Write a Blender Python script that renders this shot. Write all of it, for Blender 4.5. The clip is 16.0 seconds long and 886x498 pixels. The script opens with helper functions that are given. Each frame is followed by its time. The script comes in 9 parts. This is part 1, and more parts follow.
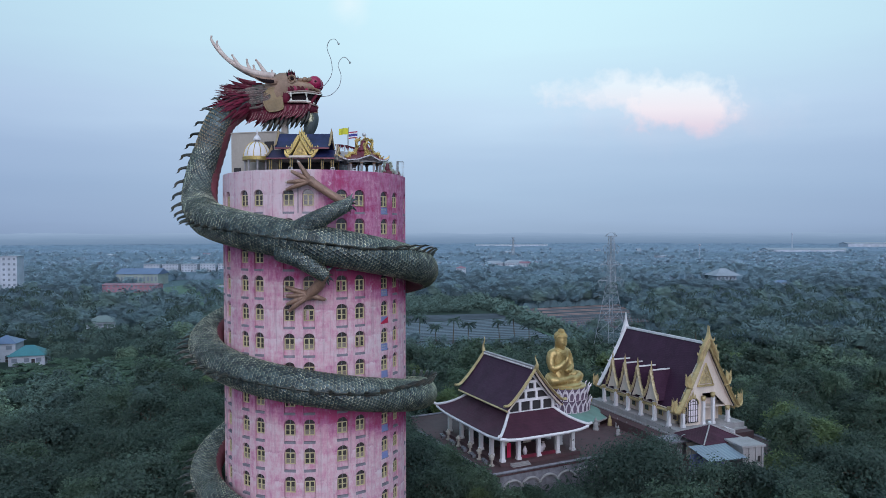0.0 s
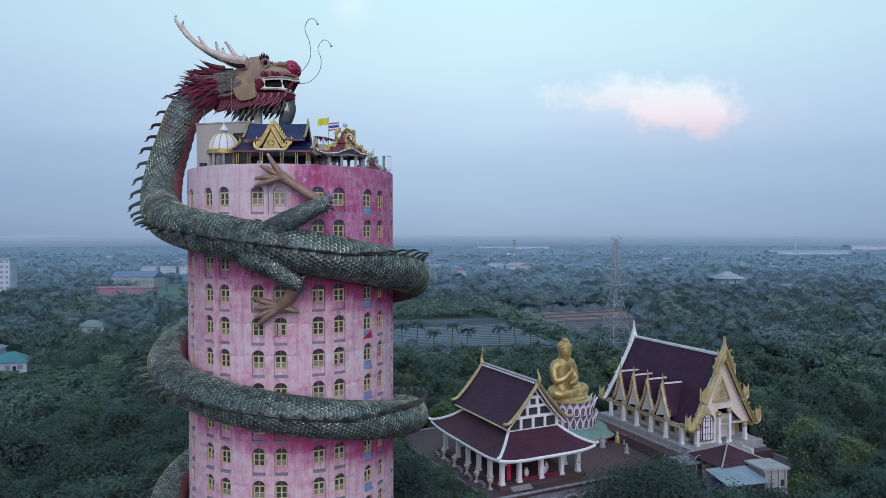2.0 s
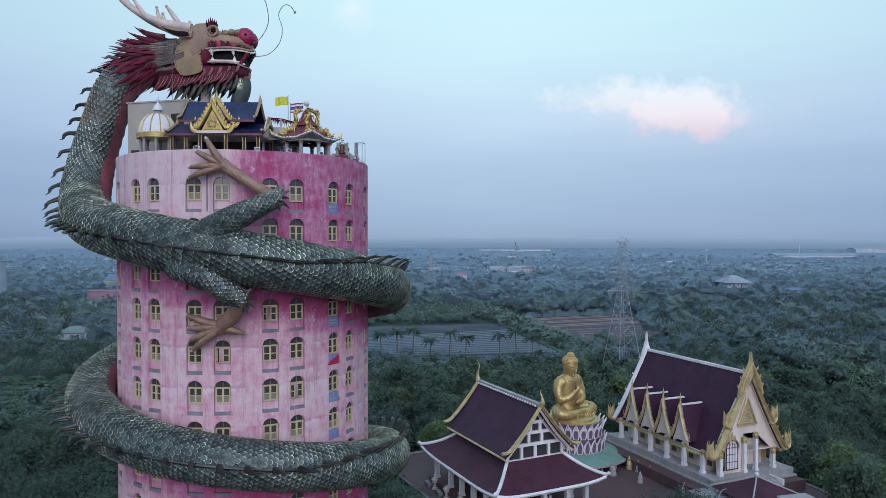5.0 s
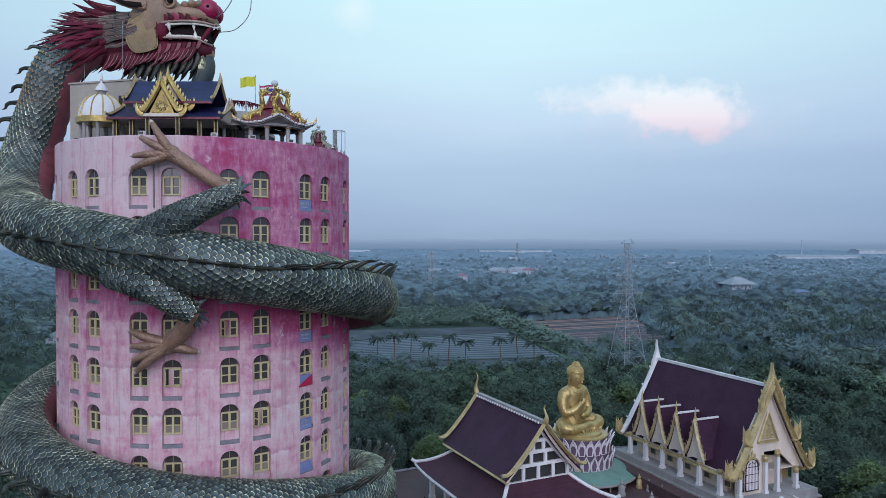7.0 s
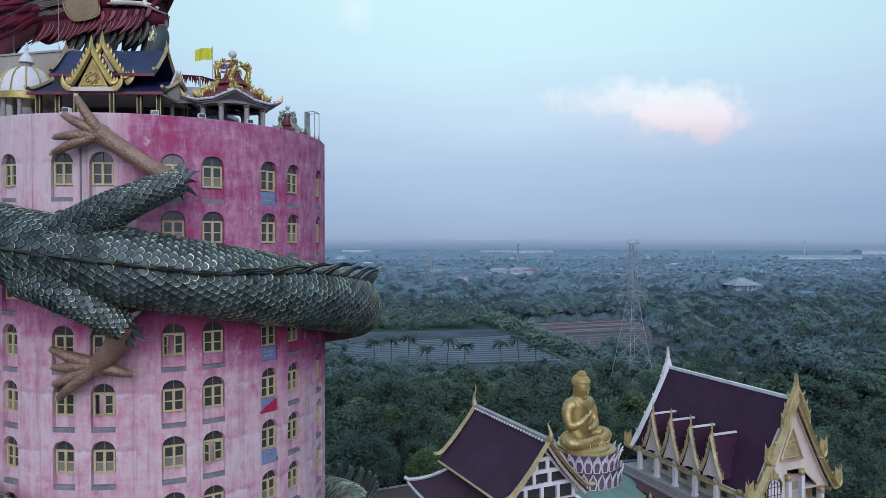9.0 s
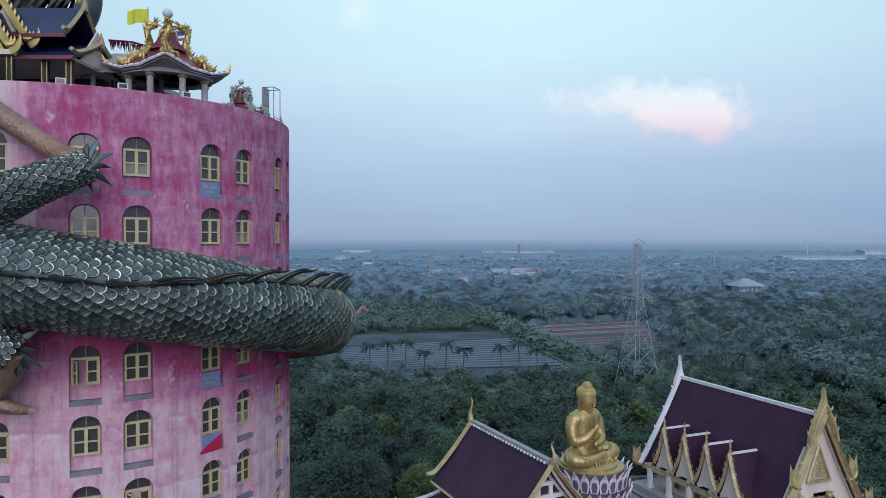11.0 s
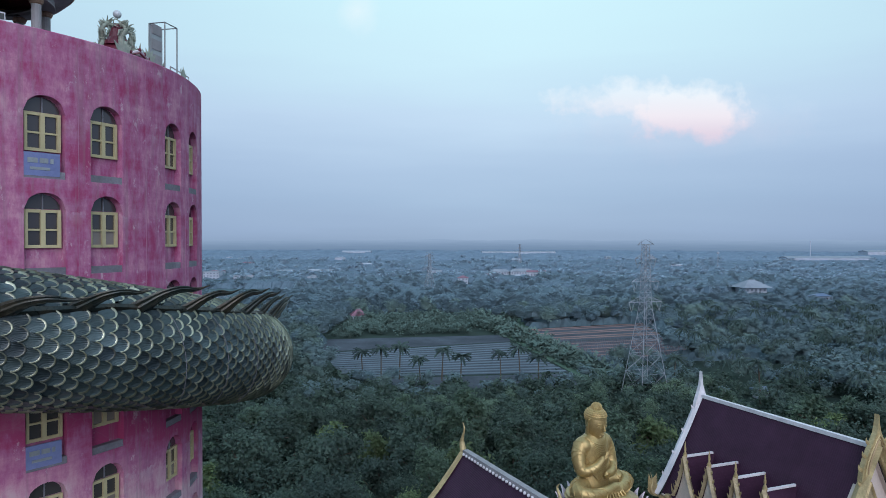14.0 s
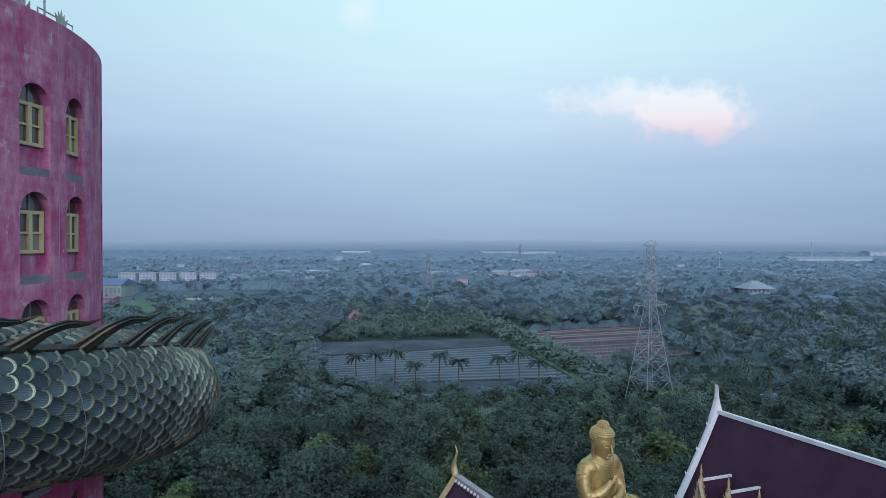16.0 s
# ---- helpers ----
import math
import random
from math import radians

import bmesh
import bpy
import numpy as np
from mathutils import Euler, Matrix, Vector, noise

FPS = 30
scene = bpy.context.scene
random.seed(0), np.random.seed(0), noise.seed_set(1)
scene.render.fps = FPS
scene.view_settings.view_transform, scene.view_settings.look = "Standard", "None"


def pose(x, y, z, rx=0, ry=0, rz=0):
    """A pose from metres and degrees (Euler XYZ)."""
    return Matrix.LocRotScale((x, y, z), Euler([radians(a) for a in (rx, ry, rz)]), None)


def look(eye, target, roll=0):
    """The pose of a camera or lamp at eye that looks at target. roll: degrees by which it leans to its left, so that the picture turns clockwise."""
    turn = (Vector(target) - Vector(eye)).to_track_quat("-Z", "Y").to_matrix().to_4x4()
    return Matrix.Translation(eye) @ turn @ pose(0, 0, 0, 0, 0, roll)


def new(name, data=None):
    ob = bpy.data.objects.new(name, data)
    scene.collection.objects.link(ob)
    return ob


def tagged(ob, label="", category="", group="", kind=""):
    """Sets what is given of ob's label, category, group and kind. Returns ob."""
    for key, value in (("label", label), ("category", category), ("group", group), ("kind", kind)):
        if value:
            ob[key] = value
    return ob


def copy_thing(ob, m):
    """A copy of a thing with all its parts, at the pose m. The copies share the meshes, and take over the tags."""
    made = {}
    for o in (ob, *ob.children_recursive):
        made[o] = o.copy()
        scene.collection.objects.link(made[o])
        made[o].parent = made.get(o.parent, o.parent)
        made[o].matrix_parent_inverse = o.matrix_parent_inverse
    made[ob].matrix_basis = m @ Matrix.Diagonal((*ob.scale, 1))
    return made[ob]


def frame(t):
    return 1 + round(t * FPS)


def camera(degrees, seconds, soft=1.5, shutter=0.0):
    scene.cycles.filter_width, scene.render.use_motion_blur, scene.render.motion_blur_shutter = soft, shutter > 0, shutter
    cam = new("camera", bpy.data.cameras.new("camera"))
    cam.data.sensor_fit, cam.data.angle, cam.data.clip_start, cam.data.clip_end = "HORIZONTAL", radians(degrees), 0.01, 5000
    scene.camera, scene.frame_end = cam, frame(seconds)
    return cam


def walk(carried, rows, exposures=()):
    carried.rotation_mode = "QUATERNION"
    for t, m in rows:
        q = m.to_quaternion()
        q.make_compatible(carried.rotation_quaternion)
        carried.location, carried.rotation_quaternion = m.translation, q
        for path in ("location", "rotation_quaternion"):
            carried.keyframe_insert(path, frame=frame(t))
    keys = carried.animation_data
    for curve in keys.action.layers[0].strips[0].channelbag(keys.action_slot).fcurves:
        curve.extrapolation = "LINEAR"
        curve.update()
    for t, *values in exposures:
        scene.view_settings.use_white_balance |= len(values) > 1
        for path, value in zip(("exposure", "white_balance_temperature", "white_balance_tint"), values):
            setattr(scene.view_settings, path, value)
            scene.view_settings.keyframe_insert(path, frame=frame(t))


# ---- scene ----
cam = camera(66.0, 16.0, soft=0.8)
PATH = [
    (0.0, -0.000, -0.000, 43.000, 88.695, 0.096, 0.000),
    (0.5, 0.263, 2.237, 43.026, 88.743, 0.085, 0.029),
    (1.0, 0.524, 4.481, 43.053, 88.792, 0.075, 0.059),
    (1.5, 0.788, 6.710, 43.077, 88.839, 0.064, 0.088),
    (2.0, 1.056, 8.902, 43.094, 88.883, 0.053, 0.116),
    (2.5, 1.337, 11.049, 43.099, 88.924, 0.043, 0.141),
    (3.0, 1.627, 13.163, 43.096, 88.963, 0.032, 0.165),
    (3.5, 1.909, 15.252, 43.093, 88.998, 0.022, 0.187),
    (4.0, 2.168, 17.326, 43.098, 89.031, 0.013, 0.210),
    (4.5, 2.396, 19.390, 43.119, 89.061, 0.005, 0.232),
    (5.0, 2.602, 21.438, 43.150, 89.089, -0.002, 0.253),
    (5.5, 2.796, 23.462, 43.179, 89.113, -0.008, 0.274),
    (6.0, 2.988, 25.452, 43.197, 89.135, -0.015, 0.296),
    (6.5, 3.176, 27.396, 43.200, 89.153, -0.021, 0.319),
    (7.0, 3.356, 29.303, 43.194, 89.168, -0.027, 0.342),
    (7.5, 3.535, 31.192, 43.182, 89.180, -0.032, 0.366),
    (8.0, 3.719, 33.081, 43.168, 89.190, -0.037, 0.389),
    (8.5, 3.905, 34.968, 43.148, 89.198, -0.042, 0.412),
    (9.0, 4.092, 36.846, 43.121, 89.202, -0.048, 0.436),
    (9.5, 4.286, 38.726, 43.099, 89.205, -0.052, 0.458),
    (10.0, 4.494, 40.619, 43.092, 89.209, -0.056, 0.480),
    (10.5, 4.722, 42.530, 43.110, 89.212, -0.060, 0.500),
    (11.0, 4.966, 44.450, 43.145, 89.216, -0.062, 0.519),
    (11.5, 5.212, 46.379, 43.182, 89.218, -0.064, 0.537),
    (12.0, 5.448, 48.312, 43.206, 89.221, -0.067, 0.552),
    (12.5, 5.668, 50.256, 43.208, 89.224, -0.070, 0.566),
    (13.0, 5.879, 52.211, 43.199, 89.227, -0.074, 0.578),
    (13.5, 6.089, 54.161, 43.190, 89.230, -0.078, 0.588),
    (14.0, 6.304, 56.093, 43.193, 89.234, -0.081, 0.596),
    (14.5, 6.527, 57.996, 43.214, 89.238, -0.085, 0.603),
    (15.0, 6.755, 59.882, 43.246, 89.244, -0.089, 0.608),
    (15.5, 6.984, 61.761, 43.282, 89.250, -0.093, 0.612),
    (16.0, 7.212, 63.643, 43.315, 89.256, -0.097, 0.617),
]
walk(cam, [(t, pose(x, y, z, rx, ry, rz)) for t, x, y, z, rx, ry, rz in PATH])

# ---- world, sun, exposure ----
def ramp_node(nt, stops, interp="LINEAR"):
    r = nt.nodes.new("ShaderNodeValToRGB")
    r.color_ramp.interpolation = interp
    els = r.color_ramp.elements
    while len(els) < len(stops):
        els.new(0.5)
    for e, (p, c) in zip(els, stops):
        e.position, e.color = p, (*c, 1)
    return r


def lin(r, g, b):
    """Linear colour from sRGB 0..255."""
    return tuple((v / 255 / 12.92) if v < 10 else ((v / 255 + 0.055) / 1.055) ** 2.4 for v in (r, g, b))


def math_node(nt, op, a, b=None, clamp=False):
    n = nt.nodes.new("ShaderNodeMath")
    n.operation, n.use_clamp = op, clamp
    for i, v in enumerate((a, b)):
        if v is None:
            continue
        if isinstance(v, (int, float)):
            n.inputs[i].default_value = v
        else:
            nt.links.new(v, n.inputs[i])
    return n.outputs[0]


def mix_rgb(nt, fac, a, b, blend="MIX"):
    n = nt.nodes.new("ShaderNodeMix")
    n.data_type, n.blend_type = "RGBA", blend
    for sock, v in ((n.inputs[0], fac), (n.inputs[6], a), (n.inputs[7], b)):
        if isinstance(v, (int, float)):
            sock.default_value = v
        elif isinstance(v, tuple):
            sock.default_value = (*v[:3], 1)
        else:
            nt.links.new(v, sock)
    return n.outputs[2]


SUN_ELEV, SUN_AZ = 28.0, 172.0   # degrees; azimuth clockwise from +y


def build_world():
    w = bpy.data.worlds.new("dusk_sky")
    scene.world = w
    w.use_nodes = True
    nt = w.node_tree
    nt.nodes.clear()
    tc = nt.nodes.new("ShaderNodeTexCoord")
    sep = nt.nodes.new("ShaderNodeSeparateXYZ")
    nt.links.new(tc.outputs["Generated"], sep.inputs[0])
    X, Y, Z = sep.outputs
    # soft bands of thin cloud bend the gradient a little
    mp = nt.nodes.new("ShaderNodeMapping")
    mp.inputs["Scale"].default_value = (2.0, 2.0, 16.0)
    nt.links.new(tc.outputs["Generated"], mp.inputs[0])
    nz = nt.nodes.new("ShaderNodeTexNoise")
    nz.inputs["Scale"].default_value, nz.inputs["Detail"].default_value = 1.6, 5
    nt.links.new(mp.outputs[0], nz.inputs[0])
    wob = math_node(nt, "MULTIPLY", math_node(nt, "SUBTRACT", nz.outputs[0], 0.5), 0.05)
    elev = math_node(nt, "ADD", Z, wob)
    grad = ramp_node(nt, [
        (0.00, lin(143, 166, 195)), (0.02, lin(150, 174, 204)), (0.06, lin(157, 182, 211)), (0.11, lin(169, 193, 220)),
        (0.17, lin(188, 212, 234)), (0.26, lin(199, 231, 243)), (0.36, lin(202, 239, 247)), (1.0, lin(154, 196, 226))])
    nt.links.new(elev, grad.inputs[0])
    # a little duller away from the afterglow
    side = math_node(nt, "ABSOLUTE", math_node(nt, "SUBTRACT", X, 0.08))
    duller = math_node(nt, "MULTIPLY", math_node(nt, "POWER", side, 1.5), 0.95, True)
    col = mix_rgb(nt, duller, grad.outputs[0], mix_rgb(nt, 1.0, grad.outputs[0], lin(196, 200, 221), "MULTIPLY"))
    # the one lit cloud, and a faint wisp
    ysafe = math_node(nt, "MAXIMUM", Y, 0.05)
    u = math_node(nt, "DIVIDE", X, ysafe)
    v = math_node(nt, "DIVIDE", Z, ysafe)
    comb = nt.nodes.new("ShaderNodeCombineXYZ")
    nt.links.new(u, comb.inputs[0])
    nt.links.new(v, comb.inputs[1])
    n2 = nt.nodes.new("ShaderNodeTexNoise")
    n2.inputs["Scale"].default_value, n2.inputs["Detail"].default_value, n2.inputs["Roughness"].default_value = 22, 7, 0.6
    nt.links.new(comb.outputs[0], n2.inputs[0])
    nn = math_node(nt, "SUBTRACT", n2.outputs[0], 0.5)

    def blob(cu, cv, ru, rv, gain, rough, sq=2.0):
        a = math_node(nt, "POWER", math_node(nt, "ABSOLUTE", math_node(nt, "DIVIDE", math_node(nt, "SUBTRACT", u, cu), ru)), sq)
        b = math_node(nt, "POWER", math_node(nt, "ABSOLUTE", math_node(nt, "DIVIDE", math_node(nt, "SUBTRACT", v, cv), rv)), 2.0)
        d = math_node(nt, "SUBTRACT", 1.0, math_node(nt, "SQRT", math_node(nt, "ADD", a, b)))
        return math_node(nt, "MULTIPLY", math_node(nt, "ADD", d, math_node(nt, "MULTIPLY", nn, rough)), gain, True)
    c1 = blob(0.343, 0.187, 0.098, 0.049, 2.0, 1.6, 3.0)
    c2 = blob(0.275, 0.205, 0.130, 0.032, 1.5, 2.0)
    c3 = blob(0.345, 0.172, 0.19, 0.060, 0.5, 1.2)
    mask = math_node(nt, "MAXIMUM", math_node(nt, "MAXIMUM", c1, math_node(nt, "MULTIPLY", c2, 0.8)), math_node(nt, "MULTIPLY", c3, 0.5))
    shade = ramp_node(nt, [(0.0, lin(202, 196, 216)), (0.3, lin(228, 208, 220)), (0.6, lin(242, 230, 235)), (1.0, lin(238, 242, 246))])
    nt.links.new(math_node(nt, "DIVIDE", math_node(nt, "SUBTRACT", v, 0.130), 0.085, True), shade.inputs[0])
    col = mix_rgb(nt, math_node(nt, "MULTIPLY", mask, 0.80), col, shade.outputs[0])
    wisp = blob(-0.135, 0.335, 0.035, 0.04, 0.35, 1.2)
    col = mix_rgb(nt, wisp, col, lin(240, 244, 246))
    # the clear sky above the haze
    sky = nt.nodes.new("ShaderNodeTexSky")
    sky.sky_type, sky.sun_disc = "NISHITA", False
    sky.sun_elevation, sky.sun_rotation = radians(SUN_ELEV), radians(SUN_AZ)
    b1, b2, add, out = (nt.nodes.new(n) for n in ("ShaderNodeBackground", "ShaderNodeBackground", "ShaderNodeAddShader", "ShaderNodeOutputWorld"))
    nt.links.new(col, b1.inputs[0])
    b1.inputs[1].default_value = 1.0
    nt.links.new(sky.outputs[0], b2.inputs[0])
    b2.inputs[1].default_value = 0.004
    nt.links.new(b1.outputs[0], add.inputs[0])
    nt.links.new(b2.outputs[0], add.inputs[1])
    nt.links.new(add.outputs[0], out.inputs[0])


build_world()
sun = new("sun", bpy.data.lights.new("sun", "SUN"))
sun.data.energy, sun.data.angle, sun.data.color = 1.5, radians(60), (0.94, 0.89, 1.07)
_d = Vector((math.sin(radians(SUN_AZ)) * math.cos(radians(SUN_ELEV)), math.cos(radians(SUN_AZ)) * math.cos(radians(SUN_ELEV)), math.sin(radians(SUN_ELEV))))
sun.matrix_world = look(_d * 200, (0, 0, 0))
scene.view_settings.exposure = 0.10


# ---- materials ----
def material(name, base, rough=0.7, metal=0.0, vary=0.25, scale=1.0, bump=0.15, second=None, amount=0.4, spec=0.5, randomize=0.0, sheen=0.0, streak=False, island=0.0, coat=0.0):
    """A surface with mottling at two scales, a second colour in patches, fine relief and a random tint per object."""
    m = bpy.data.materials.new(name)
    m.use_nodes = True
    nt = m.node_tree
    p = nt.nodes["Principled BSDF"]
    tc = nt.nodes.new("ShaderNodeTexCoord")
    geo = nt.nodes.new("ShaderNodeNewGeometry")
    info = nt.nodes.new("ShaderNodeObjectInfo")
    pos = geo.outputs["Position"]
    if streak:
        mp = nt.nodes.new("ShaderNodeMapping")
        mp.inputs["Scale"].default_value = (1, 1, 0.18)
        nt.links.new(pos, mp.inputs[0])
        spos = mp.outputs[0]
    else:
        spos = pos

    def noise_at(sc, detail, where):
        n = nt.nodes.new("ShaderNodeTexNoise")
        n.inputs["Scale"].default_value, n.inputs["Detail"].default_value, n.inputs["Roughness"].default_value = sc, detail, 0.6
        nt.links.new(where, n.inputs[0])
        return n.outputs[0]
    big, fine = noise_at(0.35 * scale, 5, spos), noise_at(4.5 * scale, 6, pos)
    dark = tuple(c * (1 - vary) for c in base)
    light = tuple(min(1, c * (1 + vary)) for c in base)
    r1 = ramp_node(nt, [(0.3, dark), (0.7, light)])
    nt.links.new(big, r1.inputs[0])
    col = r1.outputs[0]
    if second:
        r2 = ramp_node(nt, [(0.5 - amount * 0.25, (0, 0, 0)), (0.5 + 0.12, (1, 1, 1))])
        nt.links.new(noise_at(0.8 * scale, 7, spos), r2.inputs[0])
        col = mix_rgb(nt, math_node(nt, "MULTIPLY", r2.outputs[0], amount), col, second)
    fr = ramp_node(nt, [(0.3, (0.82, 0.82, 0.82)), (0.7, (1.12, 1.12, 1.12))])
    nt.links.new(fine, fr.inputs[0])
    col = mix_rgb(nt, min(1.0, vary * 3), col, fr.outputs[0], "MULTIPLY")
    for amt, src in ((randomize, info.outputs["Random"]), (island, geo.outputs["Random Per Island"])):
        if amt:
            rr = ramp_node(nt, [(0, (1 - amt,) * 3), (0.5, (1.0, 1.0, 1 - amt * 0.3)), (1, (1 + amt, 1 + amt * 0.9, 1 + amt * 0.6))])
            nt.links.new(src, rr.inputs[0])
            col = mix_rgb(nt, 1.0, col, rr.outputs[0], "MULTIPLY")
    nt.links.new(col, p.inputs["Base Color"])
    p.inputs["Metallic"].default_value = metal
    p.inputs["Specular IOR Level"].default_value = spec
    p.inputs["Sheen Weight"].default_value = sheen
    p.inputs["Coat Weight"].default_value = coat
    rg = nt.nodes.new("ShaderNodeMapRange")
    rg.inputs[3].default_value, rg.inputs[4].default_value = max(0.03, rough - 0.12), min(1, rough + 0.12)
    nt.links.new(fine, rg.inputs[0])
    nt.links.new(rg.outputs[0], p.inputs["Roughness"])
    if bump:
        b = nt.nodes.new("ShaderNodeBump")
        b.inputs["Strength"].default_value, b.inputs["Distance"].default_value = bump, 0.08
        nt.links.new(fine, b.inputs["Height"])
        nt.links.new(b.outputs[0], p.inputs["Normal"])
    return m


def glass(name, tint, rough=0.08):
    m = bpy.data.materials.new(name)
    m.use_nodes = True
    p = m.node_tree.nodes["Principled BSDF"]
    p.inputs["Base Color"].default_value = (*tint, 1)
    p.inputs["Roughness"].default_value = rough
    p.inputs["Specular IOR Level"].default_value = 0.6
    p.inputs["Coat Weight"].default_value = 0.3
    return m


# ---- mesh building ----
class Shape:
    """Collects vertices and faces for one mesh."""

    def __init__(self):
        self.v, self.f = [], []

    def add(self, verts, faces):
        o = len(self.v)
        self.v += [tuple(p) for p in verts]
        self.f += [tuple(i + o for i in f) for f in faces]
        return self

    def box(self, x, y, z, sx, sy, sz, rot=0.0, taper=1.0):
        """A box with its base centre at x, y, z."""
        c, s = math.cos(radians(rot)), math.sin(radians(rot))
        vs = []
        for k, h in ((1.0, 0.0), (taper, sz)):
            for a, b in ((-1, -1), (1, -1), (1, 1), (-1, 1)):
                u, w = a * sx / 2 * k, b * sy / 2 * k
                vs.append((x + u * c - w * s, y + u * s + w * c, z + h))
        return self.add(vs, [(3, 2, 1, 0), (4, 5, 6, 7), (0, 1, 5, 4), (1, 2, 6, 5), (2, 3, 7, 6), (3, 0, 4, 7)])

    def lathe(self, profile, n=24, x=0, y=0, z=0, squash=(1, 1), caps=True):
        """Turned shape from (radius, height) pairs."""
        vs, fs = [], []
        for r, h in profile:
            for i in range(n):
                a = 2 * math.pi * i / n
                vs.append((x + r * squash[0] * math.cos(a), y + r * squash[1] * math.sin(a), z + h))
        for k in range(len(profile) - 1):
            for i in range(n):
                j = (i + 1) % n
                fs.append((k * n + i, k * n + j, (k + 1) * n + j, (k + 1) * n + i))
        if caps:
            fs.append(tuple(range(n - 1, -1, -1)))
            fs.append(tuple((len(profile) - 1) * n + i for i in range(n)))
        return self.add(vs, fs)

    def sweep(self, pts, radii, n=12, up=(0, 0, 1), flat=1.0, caps=True, thin=None):
        """A tube through pts with a radius at each; flat squeezes it along the side vector, or along thin."""
        pts = [Vector(p) for p in pts]
        vs, fs = [], []
        upv = Vector(up)
        for i, p in enumerate(pts):
            t = (pts[min(i + 1, len(pts) - 1)] - pts[max(i - 1, 0)]).normalized()
            s = t.cross(upv)
            s = s.normalized() if s.length > 1e-4 else t.orthogonal().normalized()
            if thin is not None:
                k = Vector(thin) - t * t.dot(Vector(thin))
                s = k.normalized() if k.length > 1e-3 else s
            w = s.cross(t)
            r = radii[i] if isinstance(radii, (list, tuple)) else radii
            for k in range(n):
                a = 2 * math.pi * k / n
                vs.append(p + s * (r * flat * math.cos(a)) + w * (r * math.sin(a)))
        for i in range(len(pts) - 1):
            for k in range(n):
                j = (k + 1) % n
                fs.append((i * n + k, (i + 1) * n + k, (i + 1) * n + j, i * n + j))
        if caps:
            fs.append(tuple(range(n)))
            fs.append(tuple((len(pts) - 1) * n + k for k in range(n - 1, -1, -1)))
        return self.add(vs, fs)

    def prism(self, poly, m, depth):
        """A flat outline (in its x, y) with thickness depth along z, laid by the matrix m."""
        n = len(poly)
        vs = [m @ Vector((a, b, -depth / 2)) for a, b in poly] + [m @ Vector((a, b, depth / 2)) for a, b in poly]
        fs = [tuple(range(n - 1, -1, -1)), tuple(range(n, 2 * n))]
        fs += [(i, (i + 1) % n, n + (i + 1) % n, n + i) for i in range(n)]
        return self.add(vs, fs)

    def place(self, m):
        self.v = [tuple(m @ Vector(p)) for p in self.v]
        return self

    def join(self, other, m=None):
        return self.add([m @ Vector(p) for p in other.v] if m else other.v, other.f)


def mesh_data(name, shape, mat, smooth=False):
    me = bpy.data.meshes.new(name)
    me.from_pydata([tuple(p) for p in shape.v], [], shape.f)
    me.materials.append(mat)
    if smooth:
        me.polygons.foreach_set("use_smooth", [True] * len(me.polygons))
        me.set_sharp_from_angle(angle=radians(50))
    me.update()
    return me


def part(name, shape, mat, parent=None, label="", smooth=False, kind=""):
    ob = new(name, shape if isinstance(shape, bpy.types.Mesh) else mesh_data(name, shape, mat, smooth))
    ob.parent = parent
    if label or kind:
        tagged(ob, label, "", "", kind)
    return ob


def thing(name, label, category, group="", kind="", at=None):
    return_ob = new(name)
    if at is not None:
        return_ob.matrix_basis = at
    return tagged(return_ob, label, category, group, kind)


def spline(ctrl, n):
    """Points on a smooth curve through ctrl."""
    out = []
    c = [np.array(p, float) for p in ctrl]
    m = len(c) - 1
    for i in range(n + 1):
        s = i / n * m
        k = min(int(s), m - 1)
        u = s - k
        p0 = c[k - 1] if k > 0 else 2 * c[0] - c[1]
        p3 = c[k + 2] if k + 2 <= m else 2 * c[m] - c[m - 1]
        p1, p2 = c[k], c[k + 1]
        out.append(0.5 * (2 * p1 + (p2 - p0) * u + (2 * p0 - 5 * p1 + 4 * p2 - p3) * u * u + (3 * p1 - p0 - 3 * p2 + p3) * u ** 3))
    return out


# ---- ground ----
GREEN_GROUND = material("undergrowth", (0.034, 0.052, 0.044), 0.95, vary=0.4, scale=0.15, second=(0.048, 0.068, 0.052), amount=0.5, spec=0.1)
# far scrub: base colour paled and blued to stand for distance haze
PLAIN_FAR = material("hazed_scrub", (0.088, 0.135, 0.152), 0.95, vary=0.3, scale=0.03, second=(0.11, 0.160, 0.165), amount=0.5, spec=0.1)
ground = Shape()
GN = 40
gx = [-4500 + 9000 * i / GN for i in range(GN + 1)]
gy = [-800 + 5600 * i / GN for i in range(GN + 1)]
ground.add([(x, y, 0.0) for y in gy for x in gx], [(j * (GN + 1) + i, j * (GN + 1) + i + 1, (j + 1) * (GN + 1) + i + 1, (j + 1) * (GN + 1) + i) for j in range(GN) for i in range(GN)])
tagged(part("ground", ground, GREEN_GROUND), "dark green overgrown flat farmland reaching to the horizon", "ground", "", "structure")

tagged(part("far_plain", Shape().add([(-4400, 440, 0.03), (4400, 440, 0.03), (4400, 4700, 0.03), (-4400, 4700, 0.03)], [(0, 1, 2, 3)]), PLAIN_FAR), "grey-green scrub plain with distance haze in its colour", "plain", "", "structure")

